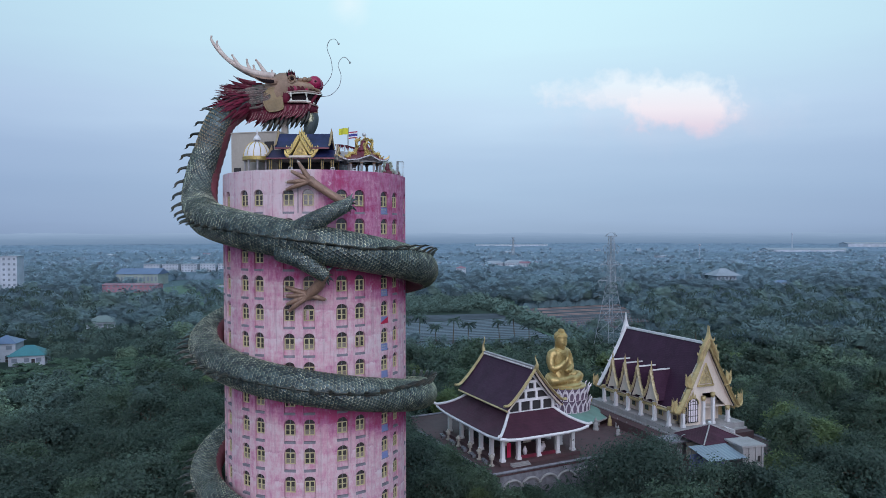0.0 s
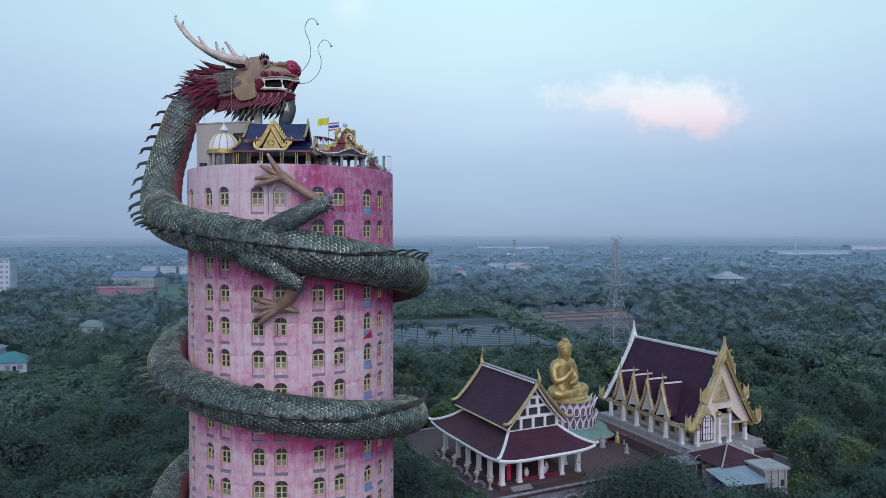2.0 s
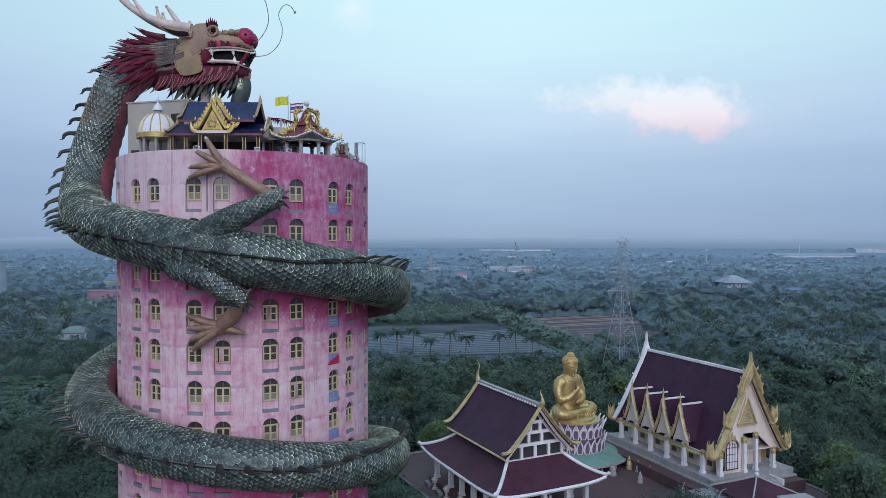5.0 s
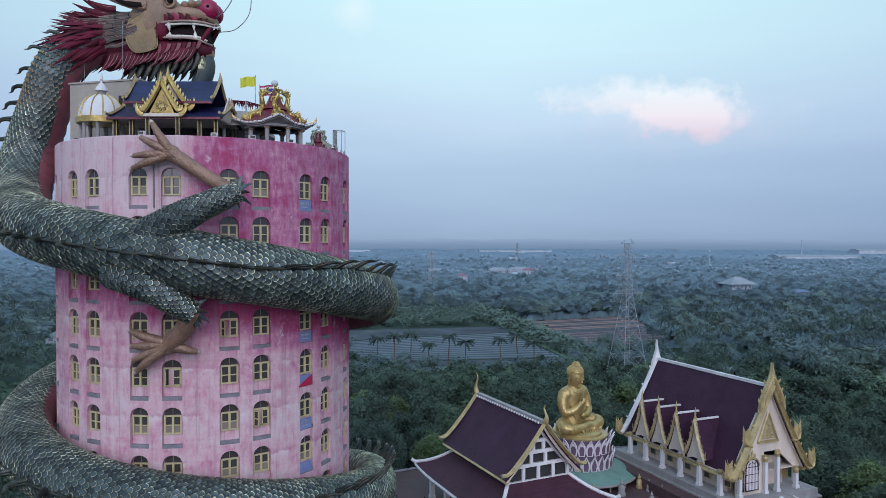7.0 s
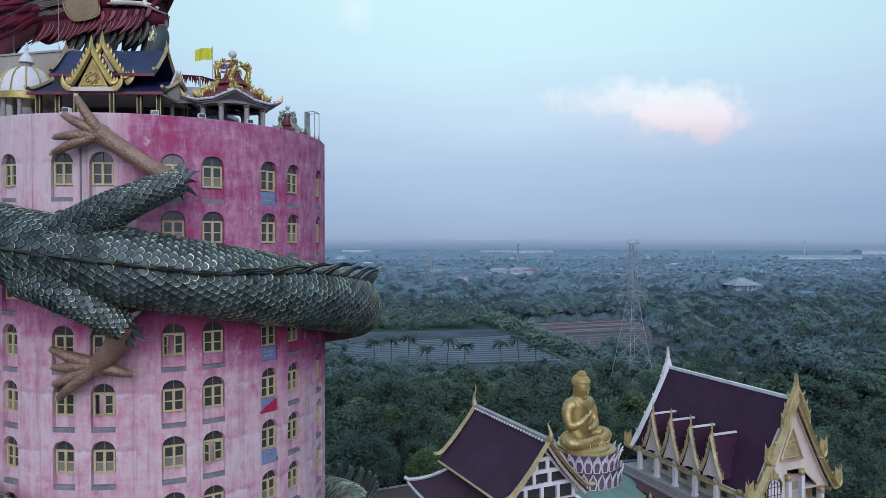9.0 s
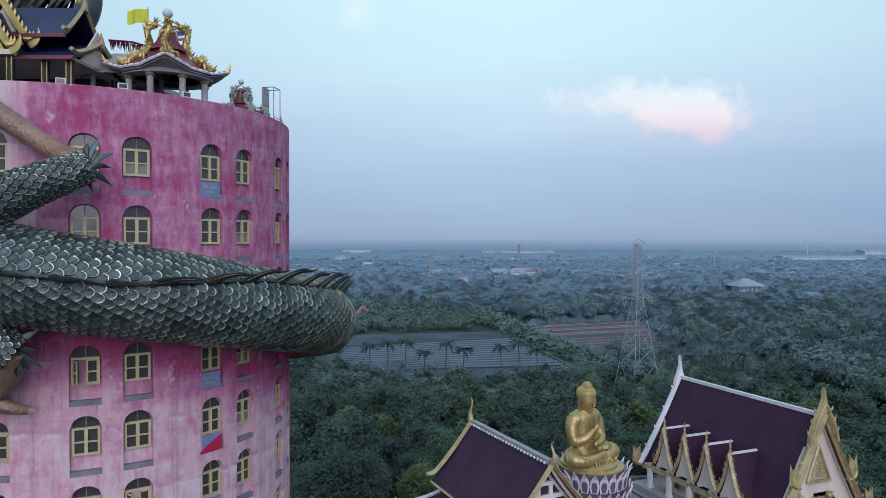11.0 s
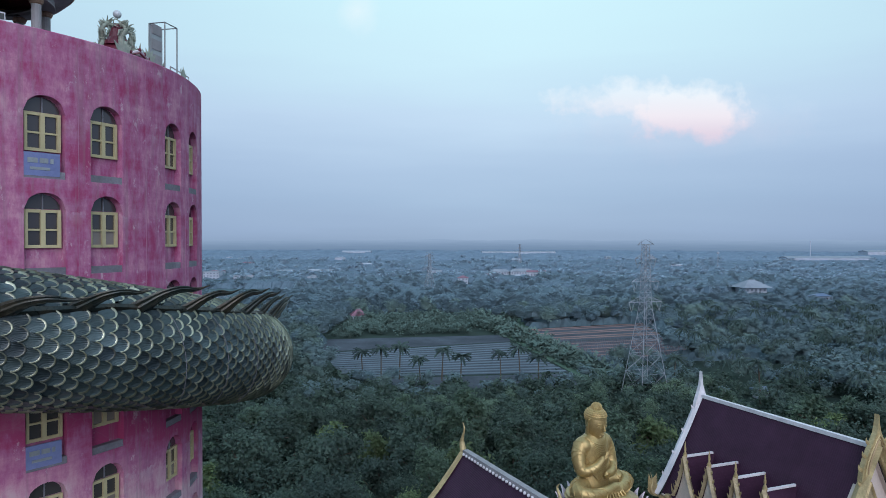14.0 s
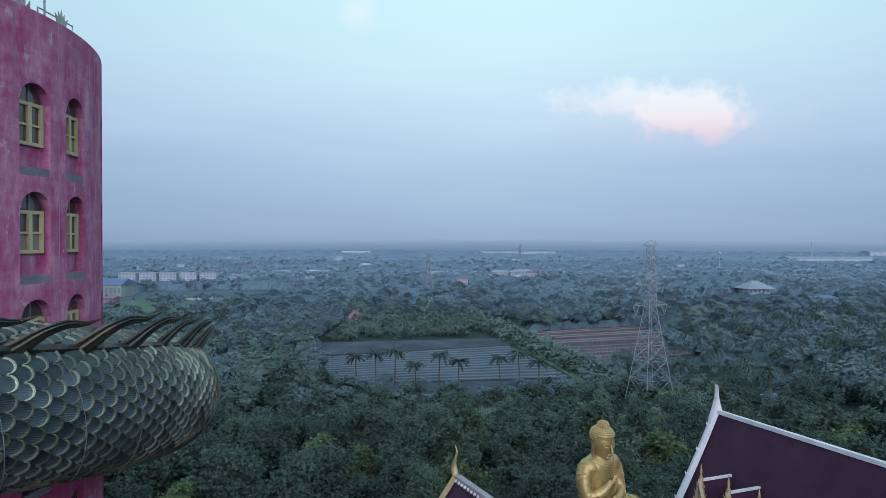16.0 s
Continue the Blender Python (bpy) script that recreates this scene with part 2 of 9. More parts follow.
# ---- tower ----
LEDGE = material("grey_ledge", (0.20, 0.19, 0.22), 0.8, vary=0.3, scale=3)
JOINT = material("pale_joint", (0.42, 0.18, 0.29), 0.8, vary=0.2, scale=2)
TX, TY, TR = -15.61, 84.16, 10.95
FLOOR_H, TOP_ROW, ROWS_N, ROOF_Z = 3.11, 46.64, 15, 49.9
COLS = [0.4 + 30 * k + s for k in range(12) for s in (-5.6, 5.6)]


def polar(theta, rho, z):
    a = radians(theta)
    return (TX + rho * math.sin(a), TY - rho * math.cos(a), z)


def pink_material():
    """Plaster in faded, rose and magenta coats: repainted to one side at the top and less bleached below the coils."""
    m = material("pink_plaster", (0.60, 0.33, 0.45), 0.82, vary=0.12, scale=0.8, bump=0.2)
    nt = m.node_tree
    p = nt.nodes["Principled BSDF"]
    geo = nt.nodes.new("ShaderNodeNewGeometry")
    sep = nt.nodes.new("ShaderNodeSeparateXYZ")
    nt.links.new(geo.outputs["Position"], sep.inputs[0])
    X, Y, Z = sep.outputs
    th = math_node(nt, "MULTIPLY", math_node(nt, "ARCTAN2", math_node(nt, "SUBTRACT", X, TX), math_node(nt, "SUBTRACT", TY, Y)), 57.2958)
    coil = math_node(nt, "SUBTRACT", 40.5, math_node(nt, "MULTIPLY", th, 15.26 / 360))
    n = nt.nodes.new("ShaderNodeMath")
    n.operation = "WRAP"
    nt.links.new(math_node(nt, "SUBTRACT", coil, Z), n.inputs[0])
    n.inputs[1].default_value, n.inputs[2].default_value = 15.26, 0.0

    def smooth(v, a, b):
        r = nt.nodes.new("ShaderNodeMapRange")
        r.interpolation_type = "SMOOTHSTEP"
        nt.links.new(v, r.inputs[0])
        r.inputs[1].default_value, r.inputs[2].default_value = a, b
        return r.outputs[0]

    def tex(sx, sz, detail, rough=0.6):
        mp = nt.nodes.new("ShaderNodeMapping")
        mp.inputs["Scale"].default_value = (sx, sx, sz)
        nt.links.new(geo.outputs["Position"], mp.inputs[0])
        t = nt.nodes.new("ShaderNodeTexNoise")
        t.inputs["Scale"].default_value, t.inputs["Detail"].default_value, t.inputs["Roughness"].default_value = 1.0, detail, rough
        nt.links.new(mp.outputs[0], t.inputs[0])
        return t.outputs[0]
    run, blot, fine = tex(1.5, 0.16, 6, 0.65), tex(0.6, 0.5, 6, 0.7), tex(2.2, 0.9, 8, 0.72)
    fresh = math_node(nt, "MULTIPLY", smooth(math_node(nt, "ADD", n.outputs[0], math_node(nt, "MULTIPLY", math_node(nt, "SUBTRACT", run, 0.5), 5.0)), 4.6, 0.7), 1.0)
    repaint = math_node(nt, "MULTIPLY", smooth(math_node(nt, "ADD", th, math_node(nt, "MULTIPLY", run, 14.0)), 16.5, 22.0), smooth(math_node(nt, "ADD", Z, math_node(nt, "MULTIPLY", th, 0.06)), 37.0, 43.0))
    coat = math_node(nt, "MAXIMUM", fresh, math_node(nt, "MULTIPLY", repaint, 0.86))
    jitter = math_node(nt, "ADD", math_node(nt, "MULTIPLY", math_node(nt, "SUBTRACT", run, 0.5), 0.8), math_node(nt, "MULTIPLY", math_node(nt, "SUBTRACT", blot, 0.5), 1.6))
    band = tex(0.22, 1.3, 7, 0.7)
    stripe = tex(0.8, 0.04, 4, 0.6)
    jitter = math_node(nt, "ADD", jitter, math_node(nt, "MULTIPLY", math_node(nt, "SUBTRACT", stripe, 0.5), math_node(nt, "ADD", 0.2, math_node(nt, "MULTIPLY", repaint, 0.7))))
    jitter = math_node(nt, "ADD", jitter, math_node(nt, "MULTIPLY", math_node(nt, "SUBTRACT", band, 0.5), 1.3))
    jitter = math_node(nt, "ADD", jitter, math_node(nt, "MULTIPLY", math_node(nt, "SUBTRACT", fine, 0.5), 2.5))
    tone = math_node(nt, "ADD", math_node(nt, "MULTIPLY", coat, 0.64), math_node(nt, "ADD", 0.23, math_node(nt, "MULTIPLY", jitter, 0.62)), True)
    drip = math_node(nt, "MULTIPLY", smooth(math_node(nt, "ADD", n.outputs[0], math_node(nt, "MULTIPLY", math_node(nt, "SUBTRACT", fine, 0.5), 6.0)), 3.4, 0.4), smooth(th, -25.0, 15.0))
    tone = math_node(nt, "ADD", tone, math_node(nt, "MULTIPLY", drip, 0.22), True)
    bleach = math_node(nt, "MULTIPLY", smooth(th, 20.0, 8.0), smooth(Z, 40.5, 45.0))
    tone = math_node(nt, "SUBTRACT", tone, math_node(nt, "MULTIPLY", bleach, 0.20), True)
    r = ramp_node(nt, [(0.0, (0.64, 0.475, 0.52)), (0.25, (0.615, 0.37, 0.432)), (0.5, (0.55, 0.24, 0.342)), (0.75, (0.420, 0.126, 0.256)), (1.0, (0.37, 0.045, 0.14))])
    nt.links.new(tone, r.inputs[0])
    # grey water marks
    mark = ramp_node(nt, [(0.56, (0, 0, 0)), (0.72, (1, 1, 1))])
    nt.links.new(tex(2.6, 0.22, 7, 0.7), mark.inputs[0])
    col = mix_rgb(nt, math_node(nt, "MULTIPLY", mark.outputs[0], 0.42), r.outputs[0], (0.34, 0.27, 0.31))
    # ragged lines where each storey's plaster meets the next, darker above and lime-pale below
    wav = math_node(nt, "ADD", Z, math_node(nt, "MULTIPLY", math_node(nt, "SUBTRACT", tex(1.3, 0.5, 8, 0.8), 0.5), 0.9))
    lev = math_node(nt, "FRACT", math_node(nt, "DIVIDE", math_node(nt, "SUBTRACT", wav, TOP_ROW + 0.55), FLOOR_H))
    seam = ramp_node(nt, [(0.0, (0, 0, 0)), (0.03, (1, 1, 1)), (0.10, (0.25, 0.25, 0.25)), (0.30, (0, 0, 0))])
    lime = ramp_node(nt, [(0.74, (0, 0, 0)), (0.93, (0.7, 0.7, 0.7)), (0.985, (1, 1, 1)), (1.0, (0, 0, 0))])
    for rmp in (seam, lime):
        nt.links.new(lev, rmp.inputs[0])
    old = math_node(nt, "SUBTRACT", 1.0, math_node(nt, "MULTIPLY", coat, 0.75), True)
    broken = ramp_node(nt, [(0.47, (0, 0, 0)), (0.60, (1, 1, 1))])
    nt.links.new(tex(0.9, 0.9, 6, 0.7), broken.inputs[0])
    patchy = math_node(nt, "MULTIPLY", broken.outputs[0], old)
    col = mix_rgb(nt, math_node(nt, "MULTIPLY", math_node(nt, "MULTIPLY", seam.outputs[0], patchy), 0.60), col, (0.38, 0.18, 0.26))
    col = mix_rgb(nt, math_node(nt, "MULTIPLY", math_node(nt, "MULTIPLY", lime.outputs[0], patchy), 0.7), col, (0.70, 0.61, 0.64))
    # long dirty runs down the wall
    runs = ramp_node(nt, [(0.54, (0, 0, 0)), (0.66, (1, 1, 1))])
    nt.links.new(tex(3.6, 0.10, 5, 0.7), runs.inputs[0])
    col = mix_rgb(nt, math_node(nt, "MULTIPLY", runs.outputs[0], 0.42), col, (0.27, 0.16, 0.20))
    # hairline cracks and flaked spots
    vor = nt.nodes.new("ShaderNodeTexVoronoi")
    vor.feature = "DISTANCE_TO_EDGE"
    vor.inputs["Scale"].default_value = 0.55
    warp = nt.nodes.new("ShaderNodeVectorMath")
    warp.operation = "ADD"
    ns = nt.nodes.new("ShaderNodeTexNoise")
    ns.inputs["Scale"].default_value, ns.inputs["Detail"].default_value = 1.4, 6
    nt.links.new(geo.outputs["Position"], warp.inputs[0])
    nt.links.new(ns.outputs["Color"], warp.inputs[1])
    nt.links.new(warp.outputs[0], vor.inputs[0])
    crack = ramp_node(nt, [(0.0, (1, 1, 1)), (0.012, (0, 0, 0))])
    nt.links.new(vor.outputs["Distance"], crack.inputs[0])
    col = mix_rgb(nt, math_node(nt, "MULTIPLY", crack.outputs[0], 0.18), col, (0.33, 0.19, 0.25))
    spot = ramp_node(nt, [(0.60, (0, 0, 0)), (0.66, (1, 1, 1))])
    nt.links.new(tex(1.7, 1.1, 8, 0.75), spot.inputs[0])
    col = mix_rgb(nt, math_node(nt, "MULTIPLY", spot.outputs[0], 0.5), col, (0.70, 0.60, 0.63))
    nt.links.new(col, p.inputs["Base Color"])
    return m


PINK = pink_material()


def build_tower():
    tower = thing("pink_tower", "tall round pink plastered temple tower with arched windows, weathered and stained", "tower", at=Matrix())
    niche_w, depth = 0.64, 0.28
    bot, spring, crown = -1.5, 0.62, 1.16
    for r in range(ROWS_N):
        s = Shape()
        zc = TOP_ROW - r * FLOOR_H
        z0, z1 = zc - 1.75, zc - 1.75 + FLOOR_H
        if r == ROWS_N - 1:
            z0 = 0.0
        for k in range(24):
            c = COLS[k]
            pair = 0.4 + 30 * (k // 2)
            lo, hi = (pair - 15, pair) if k % 2 == 0 else (pair, pair + 15)
            half = math.degrees(niche_w / TR)
            arch = [c - half + 2 * half * i / 10 for i in range(11)]
            us = [lo + (c - half - lo) * i / 4 for i in range(4)] + arch + [c + half + (hi - c - half) * (i + 1) / 4 for i in range(4)]
            if k % 2:
                us = [lo + (c - half - lo) * i / 3 for i in range(3)] + arch + [c + half + (hi - c - half) * (i + 1) / 4 for i in range(4)]

            def top(u):
                q = min(1, abs(u - c) / half)
                return zc + spring + (crown - spring) * math.sqrt(max(0, 1 - q * q))
            for a, b in zip(us[:-1], us[1:]):
                inside = a >= c - half - 1e-6 and b <= c + half + 1e-6
                P = lambda u, z, d=0.0: polar(u, TR - d, z)
                if not inside:
                    s.add([P(a, z0), P(b, z0), P(b, z1), P(a, z1)], [(0, 1, 2, 3)])
                else:
                    zb, ta, tb = zc + bot, top(a), top(b)
                    s.add([P(a, z0), P(b, z0), P(b, zb), P(a, zb)], [(0, 1, 2, 3)])
                    s.add([P(a, ta), P(b, tb), P(b, z1), P(a, z1)], [(0, 1, 2, 3)])
                    s.add([P(a, zb, depth), P(b, zb, depth), P(b, tb, depth), P(a, ta, depth)], [(0, 1, 2, 3)])
                    s.add([P(a, ta), P(b, tb), P(b, tb, depth), P(a, ta, depth)], [(3, 2, 1, 0)])
                    s.add([P(a, zb), P(b, zb), P(b, zb, depth), P(a, zb, depth)], [(0, 3, 2, 1)][::-1])
            for u, flip in ((c - half, 0), (c + half, 1)):
                q = [P(u, zc + bot), P(u, zc + bot, depth), P(u, zc + spring, depth), P(u, zc + spring)]
                s.add(q, [(0, 1, 2, 3) if not flip else (3, 2, 1, 0)])
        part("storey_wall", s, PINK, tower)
    ztop = TOP_ROW - 1.75 + FLOOR_H
    n = 192
    prof = [(TR, ztop), (TR, ROOF_Z - 0.12), (TR, ROOF_Z - 0.04), (TR - 0.05, ROOF_Z), (TR - 0.35, ROOF_Z), (TR - 0.35, ROOF_Z - 1.15), (0.01, ROOF_Z - 1.15)]
    part("parapet", Shape().lathe(prof[:-1], n, TX, TY, 0, caps=False), PINK, tower, "pink parapet wall")
    part("roof_slab", Shape().lathe([(TR - 0.36, ROOF_Z - 1.5), (TR - 0.36, ROOF_Z - 1.15)], 96, TX, TY, 0), LEDGE, tower, "grey roof slab")
    for k in range(24):
        a = radians(0.4 + 15 * k)
        c, sn = math.cos(a), math.sin(a)
        part("joint_strip", Shape().box(TX + (TR + 0.004) * sn, TY - (TR + 0.004) * c, 39.0, 0.016, 0.02, ROOF_Z - 39.1, 0.4 + 15 * k), JOINT, tower)
    return tower


tower = build_tower()

YELLOW = material("yellow_paint", (0.52, 0.44, 0.25), 0.55, vary=0.15, second=(0.50, 0.42, 0.25), amount=0.3, bump=0.05)
PANE = glass("dark_pane", (0.060, 0.052, 0.052), 0.12)
PANE_PALE = glass("curtained_pane", (0.25, 0.205, 0.18), 0.2)


def build_window(style):
    say = {"shut": "arched window with yellow wooden casements and dark fanlight", "open": "arched window with one yellow casement standing open", "curtain": "arched yellow window with pale curtains behind the panes"}[style]
    w = thing("window", say, "window", "arched tower windows", "structure", at=Matrix())
    fr = Shape()
    hw, zb, zt = 0.56, -0.62, 0.62
    for x, wd in ((-hw, 0.10), (hw, 0.10)) + (((0, 0.14),) if style != "open" else ()):
        fr.box(x - (wd / 2 if x > 0 else -wd / 2 if x < 0 else 0), 0, zb, wd, 0.09, zt - zb)
    for z in (zb, zt - 0.1) + (() if style == "open" else (-0.06,)):
        fr.box(0, 0.01, z, 2 * hw, 0.07, 0.1 if z != -0.06 else 0.06)
    part("frame", fr, YELLOW, w, "yellow painted wooden casement frame")
    for x in (-0.28, 0.28):
        if style == "open":
            turn = pose(-0.5 if x < 0 else 0.5, -0.02, 0, 0, 0, -68 if x < 0 else 8)
            sash = Shape()
            k = 1 if x < 0 else -1
            for a in (0.03, 0.45):
                sash.box(k * a, 0, zb + 0.08, 0.08, 0.05, 1.08)
            for z in (zb + 0.08, -0.05, zt - 0.16):
                sash.box(k * 0.24, 0, z, 0.5, 0.05, 0.07)
            sh = part("casement", sash.place(turn), YELLOW, w, "yellow casement standing open")
            part("pane", Shape().box(k * 0.24, 0.005, zb + 0.12, 0.40, 0.012, 1.0).place(turn), PANE, sh)
            continue
        for z in (zb + 0.08, 0.0):
            part("pane", Shape().box(x, 0.05, z, 0.46, 0.012, 0.56), PANE_PALE if style == "curtain" and z < -0.1 else PANE, w)
    if style == "open":
        # thin dark sheet in place of the unlit room behind
        part("dark_room_sheet", Shape().box(0, 0.07, zb, 1.1, 0.012, 1.24), PANE, w)
    fan = [(hw * math.cos(math.pi * i / 12), 0.64 + 0.48 * math.sin(math.pi * i / 12)) for i in range(13)]
    part("fanlight", Shape().prism(fan, pose(0, 0.05, 0, 90), 0.03), PANE, w, "dark tinted half-round fanlight")
    bar = Shape()
    bar.box(0, 0.02, 0.62, 0.04, 0.05, 0.5)
    part("fanlight_bar", bar, LEDGE, w)
    part("ledge", Shape().box(0, -0.03, -1.5, 1.26, 0.30, 0.24), LEDGE, w, "grey weathered concrete ledge")
    return w


def place_windows():
    kinds = {k: build_window(k) for k in ("shut", "open", "curtain")}
    rng = random.Random(17)
    used = set()
    for r in range(ROWS_N):
        for c in COLS:
            x, y, z = polar(c, TR - 0.22, TOP_ROW - r * FLOOR_H)
            m = pose(x, y, z, 0, 0, c)
            q = rng.random()
            style = "open" if q < 0.10 and abs(c) < 60 else "curtain" if q < 0.55 else "shut"
            if style not in used:
                kinds[style].matrix_basis = m
                used.add(style)
            else:
                copy_thing(kinds[style], m)


place_windows()

# ---- colours of the sculpted and built things ----
LIP = material("tan_lip", (0.34, 0.24, 0.21), 0.5, vary=0.25, scale=2)
TEAL = material("teal_scale", (0.056, 0.083, 0.108), 0.36, metal=0.3, vary=0.45, scale=1.5, second=(0.082, 0.106, 0.128), amount=0.5, spec=0.45, island=0.5, randomize=0.2)
def ridge_scales(m):
    """Fine ribs fanning out over each scale, laid by the scale's own coordinates."""
    nt = m.node_tree
    p = nt.nodes["Principled BSDF"]
    uv = nt.nodes.new("ShaderNodeUVMap")
    sp = nt.nodes.new("ShaderNodeSeparateXYZ")
    nt.links.new(uv.outputs[0], sp.inputs[0])
    ang = math_node(nt, "ARCTAN2", sp.outputs[0], math_node(nt, "ADD", sp.outputs[1], 0.30))
    rib = math_node(nt, "SINE", math_node(nt, "MULTIPLY", ang, 62.0))
    b = nt.nodes.new("ShaderNodeBump")
    b.inputs["Strength"].default_value, b.inputs["Distance"].default_value = 0.22, 0.02
    nt.links.new(rib, b.inputs["Height"])
    if p.inputs["Normal"].links:
        nt.links.new(p.inputs["Normal"].links[0].from_socket, b.inputs["Normal"])
    nt.links.new(b.outputs[0], p.inputs["Normal"])


ridge_scales(TEAL)
RIM = material("worn_rim", (0.56, 0.55, 0.51), 0.31, metal=0.7, vary=0.5, scale=0.9, second=(0.14, 0.15, 0.15), amount=0.7, island=0.6, randomize=0.3)
TEAL_CORE = material("teal_shadow_coat", (0.045, 0.06, 0.065), 0.6, vary=0.4, scale=2)
SPINE = material("spine_dark", (0.030, 0.038, 0.038), 0.30, metal=0.3, vary=0.5, scale=2, second=(0.14, 0.09, 0.05), amount=0.3, randomize=0.3)
BELLY = material("belly_red", (0.24, 0.065, 0.085), 0.6, vary=0.3, scale=1.2, second=(0.16, 0.06, 0.07), amount=0.4)
CRIMSON = material("crimson_paint", (0.112, 0.007, 0.027), 0.6, vary=0.45, scale=1.5, second=(0.075, 0.022, 0.03), amount=0.5, spec=0.2, randomize=0.3)
MANE = material("mane_green", (0.075, 0.082, 0.070), 0.5, vary=0.4, scale=2.0, second=(0.18, 0.04, 0.06), amount=0.4, randomize=0.3)
NOSE = material("nose_magenta", (0.30, 0.008, 0.06), 0.4, vary=0.2, scale=2)
BROWN = material("brown_paint", (0.30, 0.19, 0.13), 0.55, vary=0.3, scale=1.6, second=(0.20, 0.11, 0.08), amount=0.4)
TAN = material("tan_panel", (0.36, 0.245, 0.13), 0.5, metal=0.15, vary=0.3, scale=1.4, second=(0.46, 0.36, 0.22), amount=0.4)
CLAW = material("brown_limb", (0.25, 0.145, 0.105), 0.45, metal=0.15, vary=0.35, scale=2.5, second=(0.34, 0.21, 0.15), amount=0.5)
def scaly(m, size, depth):
    """Small knobbly scales as relief."""
    nt = m.node_tree
    p = nt.nodes["Principled BSDF"]
    geo = nt.nodes.new("ShaderNodeNewGeometry")
    v = nt.nodes.new("ShaderNodeTexVoronoi")
    v.inputs["Scale"].default_value = 1 / size
    nt.links.new(geo.outputs["Position"], v.inputs[0])
    b = nt.nodes.new("ShaderNodeBump")
    b.invert = True
    b.inputs["Strength"].default_value, b.inputs["Distance"].default_value = 0.7, depth
    nt.links.new(v.outputs["Distance"], b.inputs["Height"])
    nt.links.new(b.outputs[0], p.inputs["Normal"])


scaly(CLAW, 0.16, 0.06)
NAIL = material("pale_nail", (0.55, 0.47, 0.42), 0.4, vary=0.2)
HORN = material("bone_horn", (0.62, 0.50, 0.45), 0.55, vary=0.25, scale=2, second=(0.38, 0.29, 0.26), amount=0.4)
TOOTH = material("white_tooth", (0.75, 0.72, 0.66), 0.35, vary=0.1)
MOUTH = material("dark_mouth", (0.014, 0.008, 0.010), 0.7, vary=0.3, spec=0.1)
PALE_GOLD = material("faded_gold_paint", (0.46, 0.37, 0.22), 0.5, metal=0.15, vary=0.35, scale=2, second=(0.34, 0.26, 0.17), amount=0.5)
GILT = material("bright_gilt", (0.53, 0.39, 0.14), 0.32, metal=0.45, vary=0.3, scale=2, second=(0.36, 0.22, 0.05), amount=0.4)
GOLD = material("gold_paint", (0.50, 0.39, 0.20), 0.42, metal=0.25, vary=0.3, scale=2, second=(0.36, 0.25, 0.11), amount=0.4)
CHEEK = material("brown_tan_plate", (0.25, 0.165, 0.085), 0.55, vary=0.3, scale=1.4, second=(0.36, 0.27, 0.16), amount=0.3)
STATUE_GOLD = material("statue_gold", (0.50, 0.375, 0.165), 0.40, metal=0.55, vary=0.22, scale=1.2, second=(0.34, 0.20, 0.06), amount=0.35, bump=0.2)
PALE_GREEN = material("pale_green_plaster", (0.30, 0.34, 0.28), 0.6, vary=0.3, scale=2, second=(0.45, 0.44, 0.36), amount=0.4)
CREAM = material("cream_plaster", (0.66, 0.56, 0.50), 0.7, vary=0.15, scale=1, second=(0.5, 0.4, 0.34), amount=0.35, streak=True)
WHITE = material("white_paint", (0.74, 0.71, 0.74), 0.6, vary=0.12, scale=1, second=(0.50, 0.47, 0.49), amount=0.35, streak=True)
GREYW = material("grey_render", (0.33, 0.31, 0.32), 0.8, vary=0.2, scale=1, second=(0.27, 0.25, 0.25), amount=0.5, streak=True)
BEIGE = material("bare_concrete", (0.40, 0.35, 0.31), 0.85, vary=0.15, scale=0.7, second=(0.30, 0.26, 0.24), amount=0.4, streak=True)
NAVY = material("navy_glazed_tile", (0.014, 0.016, 0.062), 0.38, vary=0.4, scale=3, spec=0.4, island=0.3)
MAROON_TILE = material("red_glazed_tile", (0.16, 0.025, 0.045), 0.35, vary=0.35, scale=2)
PAVE = material("red_paving", (0.085, 0.040, 0.046), 0.75, vary=0.3, scale=0.8, second=(0.105, 0.064, 0.070), amount=0.5)
# near-black stand-in for unlit rooms and openings; also frames, doors and columns
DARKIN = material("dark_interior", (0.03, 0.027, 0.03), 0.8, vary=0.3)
GREEN_ROOF = material("sea_green_sheet", (0.14, 0.26, 0.22), 0.5, vary=0.2, scale=1, second=(0.2, 0.3, 0.27), amount=0.4)
PETAL = material("petal_white", (0.68, 0.60, 0.66), 0.6, vary=0.12, scale=2)
PETAL_IN = material("petal_plum", (0.13, 0.085, 0.135), 0.6, vary=0.2, scale=2)
STEEL = material("grey_steel", (0.40, 0.41, 0.42), 0.5, metal=0.6, vary=0.2, scale=3)
BLUE = material("blue_board", (0.19, 0.22, 0.43), 0.5, vary=0.15, scale=2, second=(0.25, 0.3, 0.5), amount=0.3)
RED_CLOTH = material("red_cloth", (0.45, 0.01, 0.06), 0.8, vary=0.2)
FLAG_YEL = material("yellow_cloth", (0.62, 0.60, 0.05), 0.8, vary=0.1)
FLAG_RED = material("flag_red", (0.40, 0.05, 0.10), 0.8, vary=0.1)
FLAG_BLUE = material("flag_blue", (0.06, 0.07, 0.30), 0.8, vary=0.1)
LAMP_WHITE = material("opal_globe", (0.55, 0.57, 0.60), 0.25, vary=0.08)


